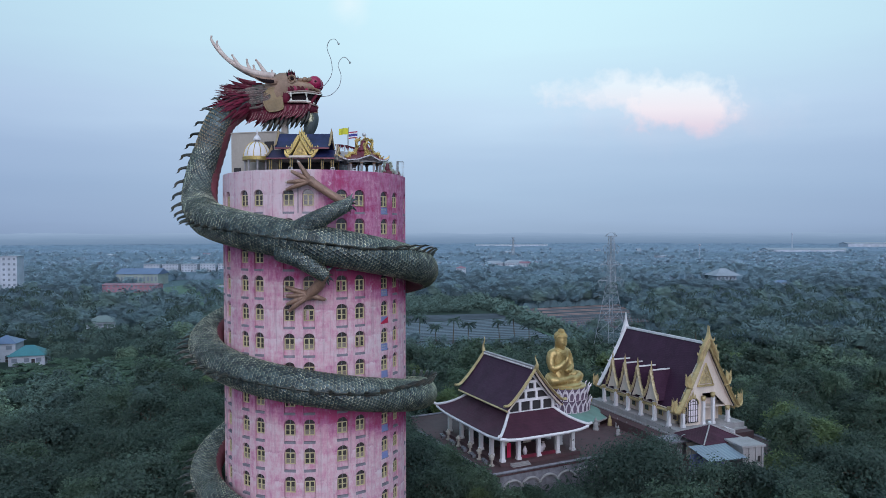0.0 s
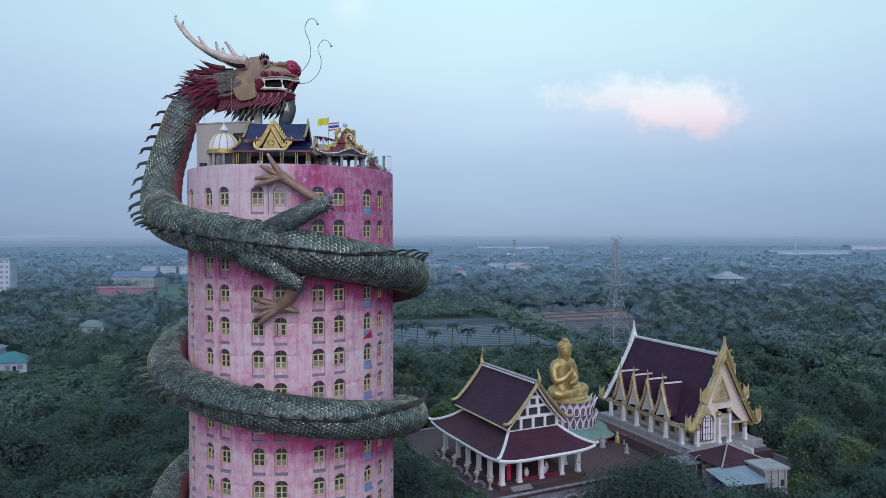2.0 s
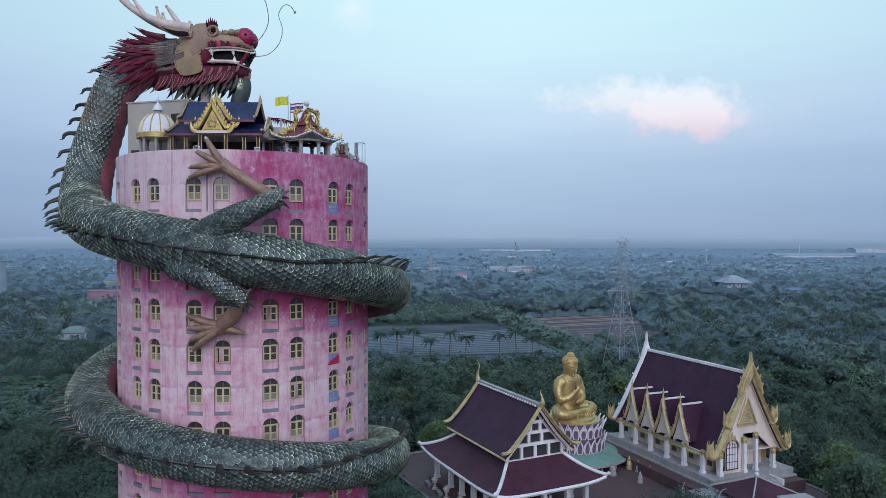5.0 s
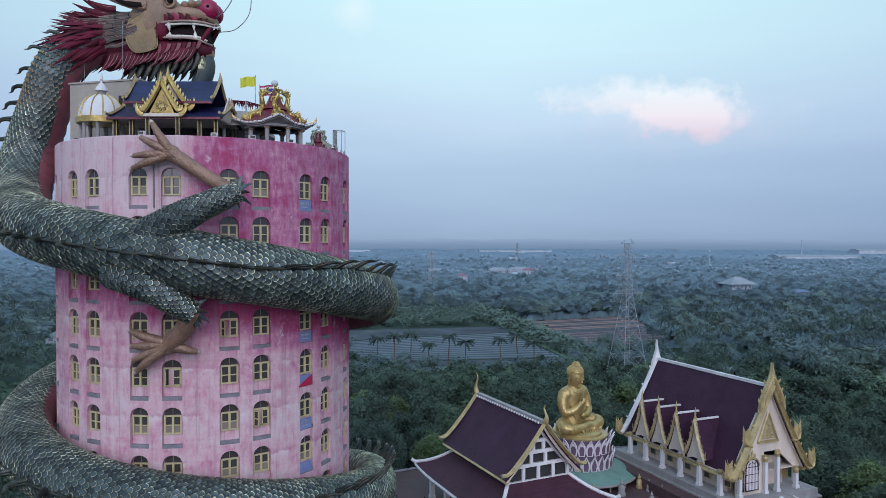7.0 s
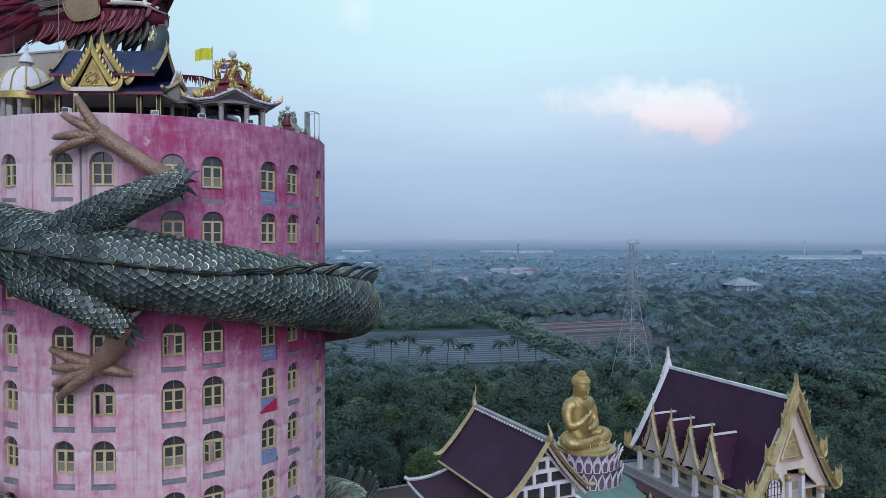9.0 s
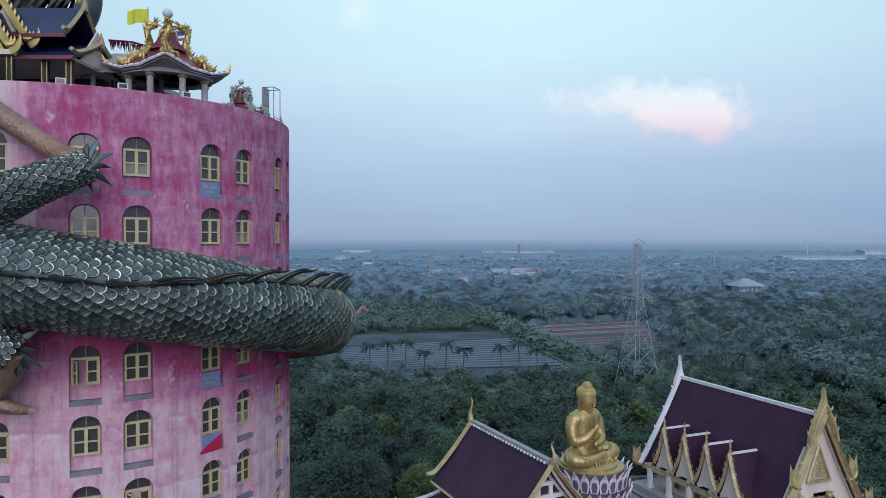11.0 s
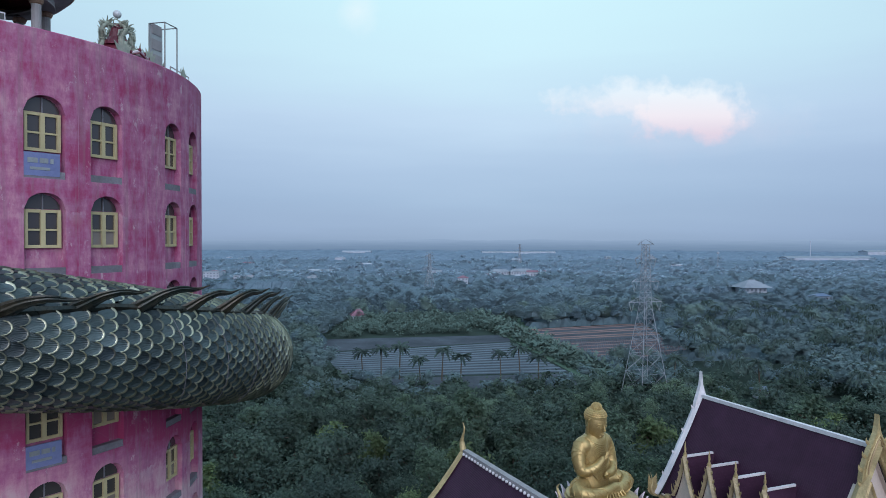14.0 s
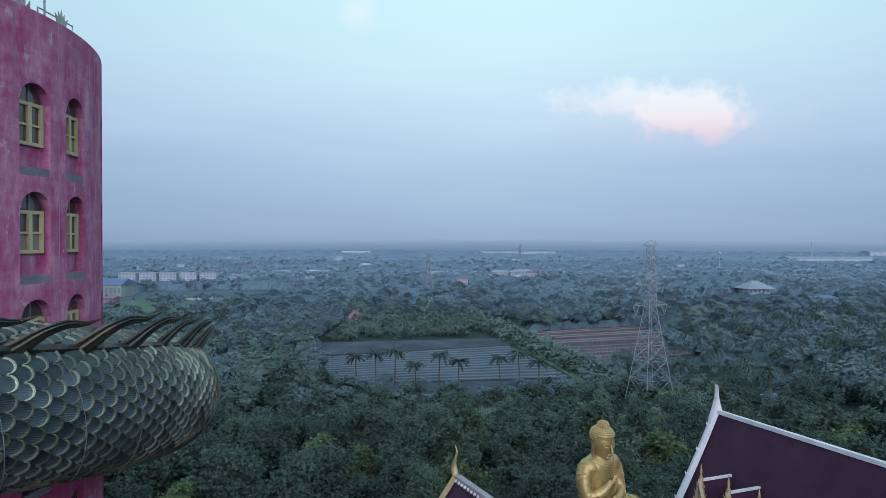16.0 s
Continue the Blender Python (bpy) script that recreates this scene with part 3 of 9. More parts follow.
def tile_material(name, base, pitch):
    """Glazed roof tile in courses: relief and tone follow the courses down the slope."""
    m = material(name, base, 0.6, vary=0.22, scale=0.7, second=tuple(c * 1.5 for c in base), amount=0.35, bump=0.0, spec=0.2)
    nt = m.node_tree
    p = nt.nodes["Principled BSDF"]
    tc = nt.nodes.new("ShaderNodeTexCoord")
    w1, w2 = nt.nodes.new("ShaderNodeTexWave"), nt.nodes.new("ShaderNodeTexWave")
    w1.bands_direction, w2.bands_direction = "Z", "Y"
    w1.wave_profile = "SAW"
    w1.inputs["Scale"].default_value, w2.inputs["Scale"].default_value = 0.314 / pitch, 0.314 / (pitch * 0.8)
    for w in (w1, w2):
        nt.links.new(tc.outputs["Object"], w.inputs[0])
    h = math_node(nt, "ADD", w1.outputs[1], math_node(nt, "MULTIPLY", w2.outputs[1], 0.5))
    b = nt.nodes.new("ShaderNodeBump")
    b.inputs["Strength"].default_value, b.inputs["Distance"].default_value = 0.55, 0.06
    nt.links.new(h, b.inputs["Height"])
    nt.links.new(b.outputs[0], p.inputs["Normal"])
    return m


ROOF = tile_material("plum_tile", (0.050, 0.020, 0.042), 0.30)
ROOF_RED = tile_material("oxblood_tile", (0.058, 0.020, 0.035), 0.30)


def sheet(shape, rows, thick=None):
    """A grid of points (rows of equal length) as quads; thick adds a lower side."""
    n, m = len(rows), len(rows[0])
    o = [p for r in rows for p in r]
    fs = [(i * m + j, i * m + j + 1, (i + 1) * m + j + 1, (i + 1) * m + j) for i in range(n - 1) for j in range(m - 1)]
    shape.add(o, fs)
    if thick:
        lo = [(p[0], p[1], p[2] - thick) for p in o]
        shape.add(lo, [tuple(reversed(f)) for f in fs])
        rim = [(0, j) for j in range(m)] + [(i, m - 1) for i in range(1, n)] + [(n - 1, j) for j in range(m - 2, -1, -1)] + [(i, 0) for i in range(n - 2, 0, -1)]
        k = len(rim)
        shape.add([o[i * m + j] for i, j in rim] + [lo[i * m + j] for i, j in rim], [(a, (a + 1) % k, k + (a + 1) % k, k + a) for a in range(k)])
    return shape


def beam(shape, p, q, w, h=None):
    """A square bar from p to q."""
    return shape.sweep([p, q], w / 2 * 1.414, 4) if h is None else shape.sweep([p, q], h / 2 * 1.414, 4, flat=w / h)


def flame(base, tip, width, bend=(0, 0, 0), n=6, steps=6, flat=0.35, up=(0, 1, 0)):
    """A tapering curved tongue from base to tip."""
    b, t, k = (np.array(v, float) for v in (base, tip, bend))
    mid = (b + t) / 2 + k
    pts, rad = [], []
    for i in range(steps + 1):
        s = i / steps
        pts.append(tuple((1 - s) ** 2 * b + 2 * s * (1 - s) * mid + s * s * t))
        rad.append(max(0.015, width * (0.75 + 0.6 * s - 1.35 * s ** 1.7)))
    return Shape().sweep(pts, rad, n, flat=flat, thin=up)


def ball(r, c, n=14, m=8, squash=(1, 1, 1)):
    prof = [(max(0.004, r * math.sin(math.pi * i / m)), -r * math.cos(math.pi * i / m) * squash[2]) for i in range(m + 1)]
    return Shape().lathe(prof, n, c[0], c[1], c[2], (squash[0], squash[1]))

# ---- dragon ----
BODY_R = 1.93


def helix(theta):
    """Centre line of the coils: theta in degrees grows towards the tail."""
    return polar(theta, TR + BODY_R + 0.12 + float(np.interp(theta, [450, 590], [0, 0.1])), 42.33 - 15.26 * theta / 360.0)


def body_path():
    neck = [(-22.9, 83.6, 59.3), (-24.0, 83.3, 58.9), (-25.3, 82.6, 57.8), (-26.6, 81.8, 56.2), (-27.9, 82.1, 53.0), (-28.9, 82.1, 49.8), (-28.6, 80.4, 46.6), helix(-58)]
    pts = [np.array(p) for p in spline(neck + [helix(-42)], 90)][:-10]
    pts += [np.array(helix(-58 + 2.5 * i)) for i in range(350)]
    return pts


def resample(pts, step):
    d = np.cumsum([0] + [np.linalg.norm(b - a) for a, b in zip(pts[:-1], pts[1:])])
    s = np.arange(0, d[-1], step)
    a = np.array(pts)
    return np.stack([np.interp(s, d, a[:, k]) for k in range(3)], 1), s, d[-1]


RING = 0.34
CEN, ARC, BODY_LEN = resample(body_path(), RING)
TAN_V = np.gradient(CEN, axis=0)
TAN_V /= np.linalg.norm(TAN_V, axis=1)[:, None]
NECK_LEN = 24.0


def unit(v):
    return v / max(1e-9, np.linalg.norm(v))


def spine_frame(i):
    """Back direction and side direction of the body at ring i."""
    p, t = CEN[i], TAN_V[i]
    out = unit(np.array([p[0] - TX, p[1] - TY, 0]))
    th = math.degrees(math.atan2(out[0], -out[1]))
    phi = radians(float(np.interp(th, [-180, -90, -45, 0, 30, 55, 90, 130, 180], [20, -10, -8, 3, 9, 40, 56, 50, 20])))
    d = out * math.cos(phi) + np.array([0, 0, math.sin(phi)])
    if ARC[i] < NECK_LEN:
        k = min(1, max(0, (p[2] - 50) / 8.5))
        d = d * (1 - k) + np.array([-0.35, 0.0, 1.0]) * k
    d = unit(d - t * d.dot(t))
    return d, np.cross(t, d)


FRAMES = [spine_frame(i) for i in range(len(CEN))]


TURN = np.degrees(np.unwrap(np.arctan2(CEN[:, 0] - TX, TY - CEN[:, 1])))
TURN += 360 * round((-58 - TURN[int(36 / RING)]) / 360)


def body_radius(i):
    s, a = ARC[i], BODY_LEN - ARC[i]
    r = BODY_R * float(np.interp(TURN[i], [200, 330, 440, 540, 600], [1, 0.93, 0.90, 1.08, 1.33]))
    if s < 14:
        r = 1.45 + (BODY_R - 1.45) * s / 14
    return r * min(1.0, 0.2 + 0.8 * a / 70)


def scale_mesh():
    """One fish scale: root at y = 0, rounded lipped edge towards +y."""
    w, y0, ln, nseg = 0.212, 0.18, 0.25, 6
    v = [(-w, -0.12, -0.01), (0, -0.12, 0.02), (w, -0.12, -0.01)]
    arcs = [(w * math.cos(math.pi * k / nseg), y0 + ln * math.sin(math.pi * k / nseg)) for k in range(nseg + 1)]
    inner = len(v)
    v += [(x * 0.85, y0 + (y - y0) * 0.85 - 0.01, 0.024) for x, y in arcs]
    lip = len(v)
    v += [(x * 0.94, y0 + (y - y0) * 0.94, 0.078) for x, y in arcs]
    edge = len(v)
    v += [(x, y, 0.048) for x, y in arcs]
    low = len(v)
    v += [(x, y, -0.03) for x, y in arcs]
    c = len(v)
    v.append((0, y0, 0.060))
    f, mats = [], []
    for k in range(nseg):
        f.append((c, inner + k, inner + k + 1))
        mats.append(0)
        for a, b in ((inner, lip), (lip, edge)):
            f.append((a + k, b + k, b + k + 1, a + k + 1))
            mats.append(1)
        f.append((edge + k, low + k, low + k + 1, edge + k + 1))
        mats.append(0)
    f += [(0, 1, c, inner + nseg), (1, 2, inner, c), (2, edge, lip, inner), (0, inner + nseg, lip + nseg, edge + nseg)]
    mats += [0, 0, 0, 0]
    return np.array(v), f, mats


SC_V, SC_F, SC_M = scale_mesh()


def scale_uv(me, count):
    """Each scale's own x and y as its texture coordinates."""
    one = np.array([SC_V[i][:2] for f in SC_F for i in f], dtype=np.float32)
    me.uv_layers.new(name="scale").data.foreach_set("uv", np.tile(one, (count, 1)).ravel())


def scales_object(name, mats4, parent, label, rim=None):
    """All the scales given by 4x4 matrices, as one mesh."""
    nv = len(SC_V)
    h = np.c_[SC_V, np.ones(nv)]
    V = np.concatenate([(h @ np.array(m).T)[:, :3] for m in mats4])
    F = [tuple(i + k * nv for i in f) for k in range(len(mats4)) for f in SC_F]
    me = bpy.data.meshes.new(name)
    me.from_pydata(V.tolist(), [], F)
    me.materials.append(TEAL)
    me.materials.append(rim or RIM)
    me.polygons.foreach_set("material_index", SC_M * len(mats4))
    me.polygons.foreach_set("use_smooth", [True] * len(F))
    scale_uv(me, len(mats4))
    me.update()
    return part(name, me, None, parent, label, kind="stuff")


def frame_matrix(x, y, z, o, s=(1, 1, 1)):
    m = np.eye(4)
    m[:3, 0], m[:3, 1], m[:3, 2], m[:3, 3] = np.array(x) * s[0], np.array(y) * s[1], np.array(z) * s[2], o
    return m


def build_dragon_body():
    dragon = thing("dragon", "huge teal-scaled dragon sculpture with red mane coiled round the tower", "dragon", at=Matrix())
    n = 28
    core = Shape()
    vs, fs = [], []
    for i in range(len(CEN)):
        d, s = FRAMES[i]
        r = body_radius(i) - 0.02
        for k in range(n):
            a = 2 * math.pi * k / n
            vs.append(CEN[i] + r * (math.cos(a) * d + math.sin(a) * s))
    for i in range(len(CEN) - 1):
        for k in range(n):
            j = (k + 1) % n
            fs.append((i * n + k, i * n + j, (i + 1) * n + j, (i + 1) * n + k))
    core.add(vs, fs)
    part("body", core, TEAL_CORE, dragon, "dark teal body under the scales", smooth=True)
    # ribbed belly on the inner side
    bel = Shape()
    rows = []
    for i in range(len(CEN)):
        d, s = FRAMES[i]
        r = body_radius(i) * (1.015 + 0.02 * (i % 3))
        rows.append([tuple(CEN[i] + r * (math.cos(radians(a)) * d + math.sin(radians(a)) * s)) for a in range(140, 221, 8)])
    sheet(bel, rows)
    part("belly", bel, BELLY, dragon, "ribbed dull red belly", smooth=True)
    near, rest = [], []
    for i in range(2, len(CEN) - 4):
        d, s = FRAMES[i]
        t, r = TAN_V[i], body_radius(i)
        per = 31
        size = r / BODY_R
        out = CEN[i] - np.array([TX, TY, 0])
        th = math.degrees(math.atan2(out[0], -out[1]))
        for j in range(per):
            a = (j + 0.5 * (i % 2)) * 360 / per
            a = a - 360 if a > 180 else a
            if abs(a) > 142 or abs(a) < 4 or ARC[i] < 2.8:
                continue
            nrm = math.cos(radians(a)) * d + math.sin(radians(a)) * s
            side = np.cross(t, nrm)
            tip = t + nrm * 0.06
            m = frame_matrix(side, tip, nrm, CEN[i] + r * nrm, (size, 1, 1))
            (near if 72 < th < 82 and 33 < CEN[i][2] < 44 else rest).append(m)
    gilt = [m for m in rest if m[2, 3] > 53.5 and m[2, 3] < 58 and m[1, 3] < 82]
    rest = [m for m in rest if not (m[2, 3] > 53.5 and m[2, 3] < 58 and m[1, 3] < 82)]
    scales_object("gilt_scale_coat", gilt, dragon, "teal scales with gilt rims on the neck", TAN)
    scales_object("scale_coat", rest, dragon, "overlapping rounded teal scales with worn pale rims")
    me = bpy.data.meshes.new("scale")
    me.from_pydata(SC_V.tolist(), [], SC_F)
    me.materials.append(TEAL)
    me.materials.append(RIM)
    me.polygons.foreach_set("material_index", SC_M)
    me.polygons.foreach_set("use_smooth", [True] * len(SC_F))
    scale_uv(me, 1)
    for m in near:
        ob = part("scale", me, None, dragon)
        ob.matrix_basis = Matrix(m.tolist())
    # spine: a dark ridge with swept-back barbs
    ridge = Shape()
    pts, rad = [], []
    for i in range(0, len(CEN) - 3):
        d, s = FRAMES[i]
        pts.append(tuple(CEN[i] + d * (body_radius(i) + 0.02)))
        rad.append(0.11 + 0.04 * (i % 4 == 0))
    ridge.sweep(pts, rad, 6)
    part("spine_ridge", ridge, SPINE, dragon, "dark ragged ridge along the back")
    barb = Shape()
    path = spline([(0, -0.45, -0.2), (0, -0.12, 0.12), (0, 0.22, 0.52), (0, 0.66, 0.74), (0, 1.12, 0.72), (0, 1.5, 0.90)], 12)
    radii = [0.30, 0.30, 0.28, 0.25, 0.21, 0.18, 0.155, 0.135, 0.115, 0.09, 0.065, 0.038, 0.01]
    barb.sweep([tuple(p) for p in path], radii, 18, up=(0, 0, 1), flat=0.55)
    for q in range(len(path) * 18):
        if q % 2:      # combed grooves along the hook
            barb.v[q] = tuple(np.array(path[q // 18]) + (np.array(barb.v[q]) - np.array(path[q // 18])) * 0.80)
    bm_ = mesh_data("barb", barb, SPINE, True)
    last = -9.0
    for i in range(6, len(CEN) - 8):
        if ARC[i] - last < (1.05 if ARC[i] < 30 else 1.42 if TURN[i] < 160 else 1.4):
            continue
        last = ARC[i]
        d, s = FRAMES[i]
        t = TAN_V[i]
        k = body_radius(i) / BODY_R
        steep = 0.16 if ARC[i] < 30 else 0.20
        out_th = math.degrees(math.atan2(CEN[i][0] - TX, TY - CEN[i][1]))
        if ARC[i] > 30 and -140 < out_th < -25:      # the outer bends carry their barbs more upright
            steep = 0.55 if TURN[i] < 160 else 0.8
        back = unit(t + d * steep)
        nn = unit(d - back * d.dot(back))
        ob = part("barb", bm_, None, dragon)
        sc = (1.12 + 0.25 * random.random()) * k
        stub = TURN[i] > 160 and ARC[i] > 30
        ob.matrix_basis = Matrix(frame_matrix(np.cross(back, nn), back, nn, CEN[i] + d * body_radius(i), (sc * (1.6 if stub else 1.0 if ARC[i] < 30 else 0.85), sc * (0.66 if stub else 0.62 if ARC[i] < 30 else 0.82), sc * (1.20 if stub else 1.05 if ARC[i] < 30 else 0.92))).tolist())
    for th_w, a0, a1 in ((63, 10, 118), (70, 8, 112), (77, 12, 120)):
        i = min(range(len(CEN)), key=lambda q: abs(math.degrees(math.atan2(CEN[q][0] - TX, TY - CEN[q][1])) - th_w) + 20 * (not 36 < CEN[q][2] < 41))
        d, s = FRAMES[i]
        t, r = TAN_V[i], body_radius(i) + 0.10
        for sg in (-1, 1):
            loop = [tuple(CEN[i] + t * (0.014 * (a - a0)) + r * (math.cos(radians(a)) * d + sg * math.sin(radians(a)) * s)) for a in range(a0, a1, 6)]
            if loop[-1][2] < CEN[i][2]:
                part("lashing_wire", Shape().sweep(loop, 0.010, 5), LEDGE, dragon, "thin steel wire slung round the body")
    return dragon


dragon = build_dragon_body()


def limb(name, ctrl, radii, digits, palm_r, label):
    """A scaled upper limb in tower coordinates (angle, height, distance), a brown lower limb and its clawed digits."""
    pts = [np.array(polar(a, r, z)) for a, z, r in ctrl]
    up_n, _, _ = 0, 0, 0
    up = [np.array(p) for p in spline(pts[:3], 24)]
    rad = np.interp(np.linspace(0, 2, 25), [0, 1, 2], radii[:3])
    leg = part(name, Shape().sweep([tuple(p) for p in up], [float(r) - 0.03 for r in rad], 16), TEAL_CORE, dragon, label, smooth=True)
    mats = []
    cen, arc, ln = resample(up, 0.24)
    tv = np.gradient(cen, axis=0)
    for i in range(len(cen)):
        t = unit(tv[i])
        out = unit(np.array([cen[i][0] - TX, cen[i][1] - TY, 0]))
        d = unit(out - t * out.dot(t))
        s = np.cross(t, d)
        r = float(np.interp(arc[i] / ln * 2, [0, 1, 2], radii[:3]))
        for j in range(16):
            a = 2 * math.pi * (j + 0.5 * (i % 2)) / 16
            nrm = math.cos(a) * d + math.sin(a) * s
            mats.append(frame_matrix(np.cross(t, nrm), t + 0.08 * nrm, nrm, cen[i] + r * nrm, (0.72 * r / 0.85, 0.70, 0.8)))
    scales_object("scale_coat", mats, leg, "small overlapping teal scales")
    low = spline(pts[2:5], 16)
    rl = np.interp(np.linspace(0, 2, 17), [0, 1, 2], radii[2:5])
    part("lower_limb", Shape().sweep([tuple(p) for p in low], [float(r) * 0.86 for r in rl], 14), CLAW, leg, "brown scaly lower limb", smooth=True)
    palm = pts[4]
    part("palm", ball(palm_r, tuple(palm), squash=(1, 0.6, 1)), CLAW, leg, smooth=True)
    for a, z, r in digits:
        tip = np.array(polar(a, r, z))
        mid = palm * 0.45 + tip * 0.55
        outv = unit(np.array([mid[0] - TX, mid[1] - TY, 0]))
        mid = mid + outv * 0.30
        pre = mid * 0.25 + tip * 0.75 + outv * 0.08
        curve = spline([palm, mid, pre], 10)
        part("toe", Shape().sweep([tuple(p) for p in curve], [palm_r * (0.62 - 0.033 * k) for k in range(11)], 10), CLAW, leg, smooth=True)
        part("claw_nail", Shape().sweep([tuple(pre), tuple(pre * 0.5 + tip * 0.5 + outv * 0.06), tuple(tip)], [0.16, 0.11, 0.015], 8), NAIL, leg, "pale pointed nail", smooth=True)
    # frill of small fins at the joint
    joint = pts[2]
    t = unit(pts[2] - pts[1])
    for k in range(7):
        ang = -70 + 24 * k
        dirv = unit(t * math.cos(radians(ang)) + np.array([0, 0, 1]) * math.sin(radians(ang)))
        part("elbow_fin", flame(joint + dirv * 0.25, joint + dirv * (1.05 + 0.3 * (k % 2)), 0.24, (0, -0.1, 0.18), up=(0, 1, 0.1)), TEAL if k % 2 else SPINE, leg, smooth=True)
    return leg


limb("upper_foreleg", [(1.0, 42.9, 13.4), (13.0, 44.7, 13.5), (25.0, 46.1, 12.9), (17.4, 47.2, 12.2), (7.5, 48.6, 11.75)], [1.25, 0.88, 0.62, 0.5, 0.55],
     [(1.1, 50.75, 11.75), (-3.3, 49.75, 11.6), (-6.0, 48.45, 11.55), (-6.7, 47.55, 11.5)], 0.55, "scaled foreleg raised against the tower wall")
limb("lower_foreleg", [(-5.0, 41.4, 13.6), (3.4, 40.5, 13.9), (13.6, 38.7, 13.2), (11.6, 37.6, 12.4), (6.4, 36.5, 11.8)], [1.2, 0.92, 0.66, 0.72, 0.60],
     [(-7.2, 37.45, 11.6), (-6.6, 36.36, 11.6), (-6.4, 35.35, 11.55), (-5.2, 34.55, 11.55), (15.8, 35.9, 11.6)], 0.62, "scaled foreleg gripping the tower wall")

# ---- dragon head ----
HY = 84.0


def hp(u, v, dy=0.0):
    """Head drawing grid (u along, v down) to the world; dy across."""
    pull = max(0, min(1, (v - 285) / 25)) * max(0, min(1, (u - 548) / 22)) * max(0, min(1, (800 - u) / 40))
    r = 0.02469 * (u - 20 * pull) - 14.86
    return (-17.9 + 0.90 * r, HY + dy, 68.2 - 0.02469 * v + 0.10 * r)


def head_loft(stations, n=22, p=2.6):
    s = Shape()
    vs, fs = [], []
    for u, v0, v1, hw in stations:
        c, h = hp(u, (v0 + v1) / 2), (v1 - v0) / 2 * 0.02469
        for k in range(n):
            a = 2 * math.pi * k / n
            ca, sa = math.cos(a), math.sin(a)
            vs.append((c[0], c[1] + hw * math.copysign(abs(ca) ** (2 / p), ca), c[2] + h * math.copysign(abs(sa) ** (2 / p), sa)))
    m = len(stations)
    for i in range(m - 1):
        for k in range(n):
            j = (k + 1) % n
            fs.append((i * n + k, i * n + j, (i + 1) * n + j, (i + 1) * n + k))
    fs += [tuple(range(n - 1, -1, -1)), tuple((m - 1) * n + k for k in range(n))]
    return s.add(vs, fs)


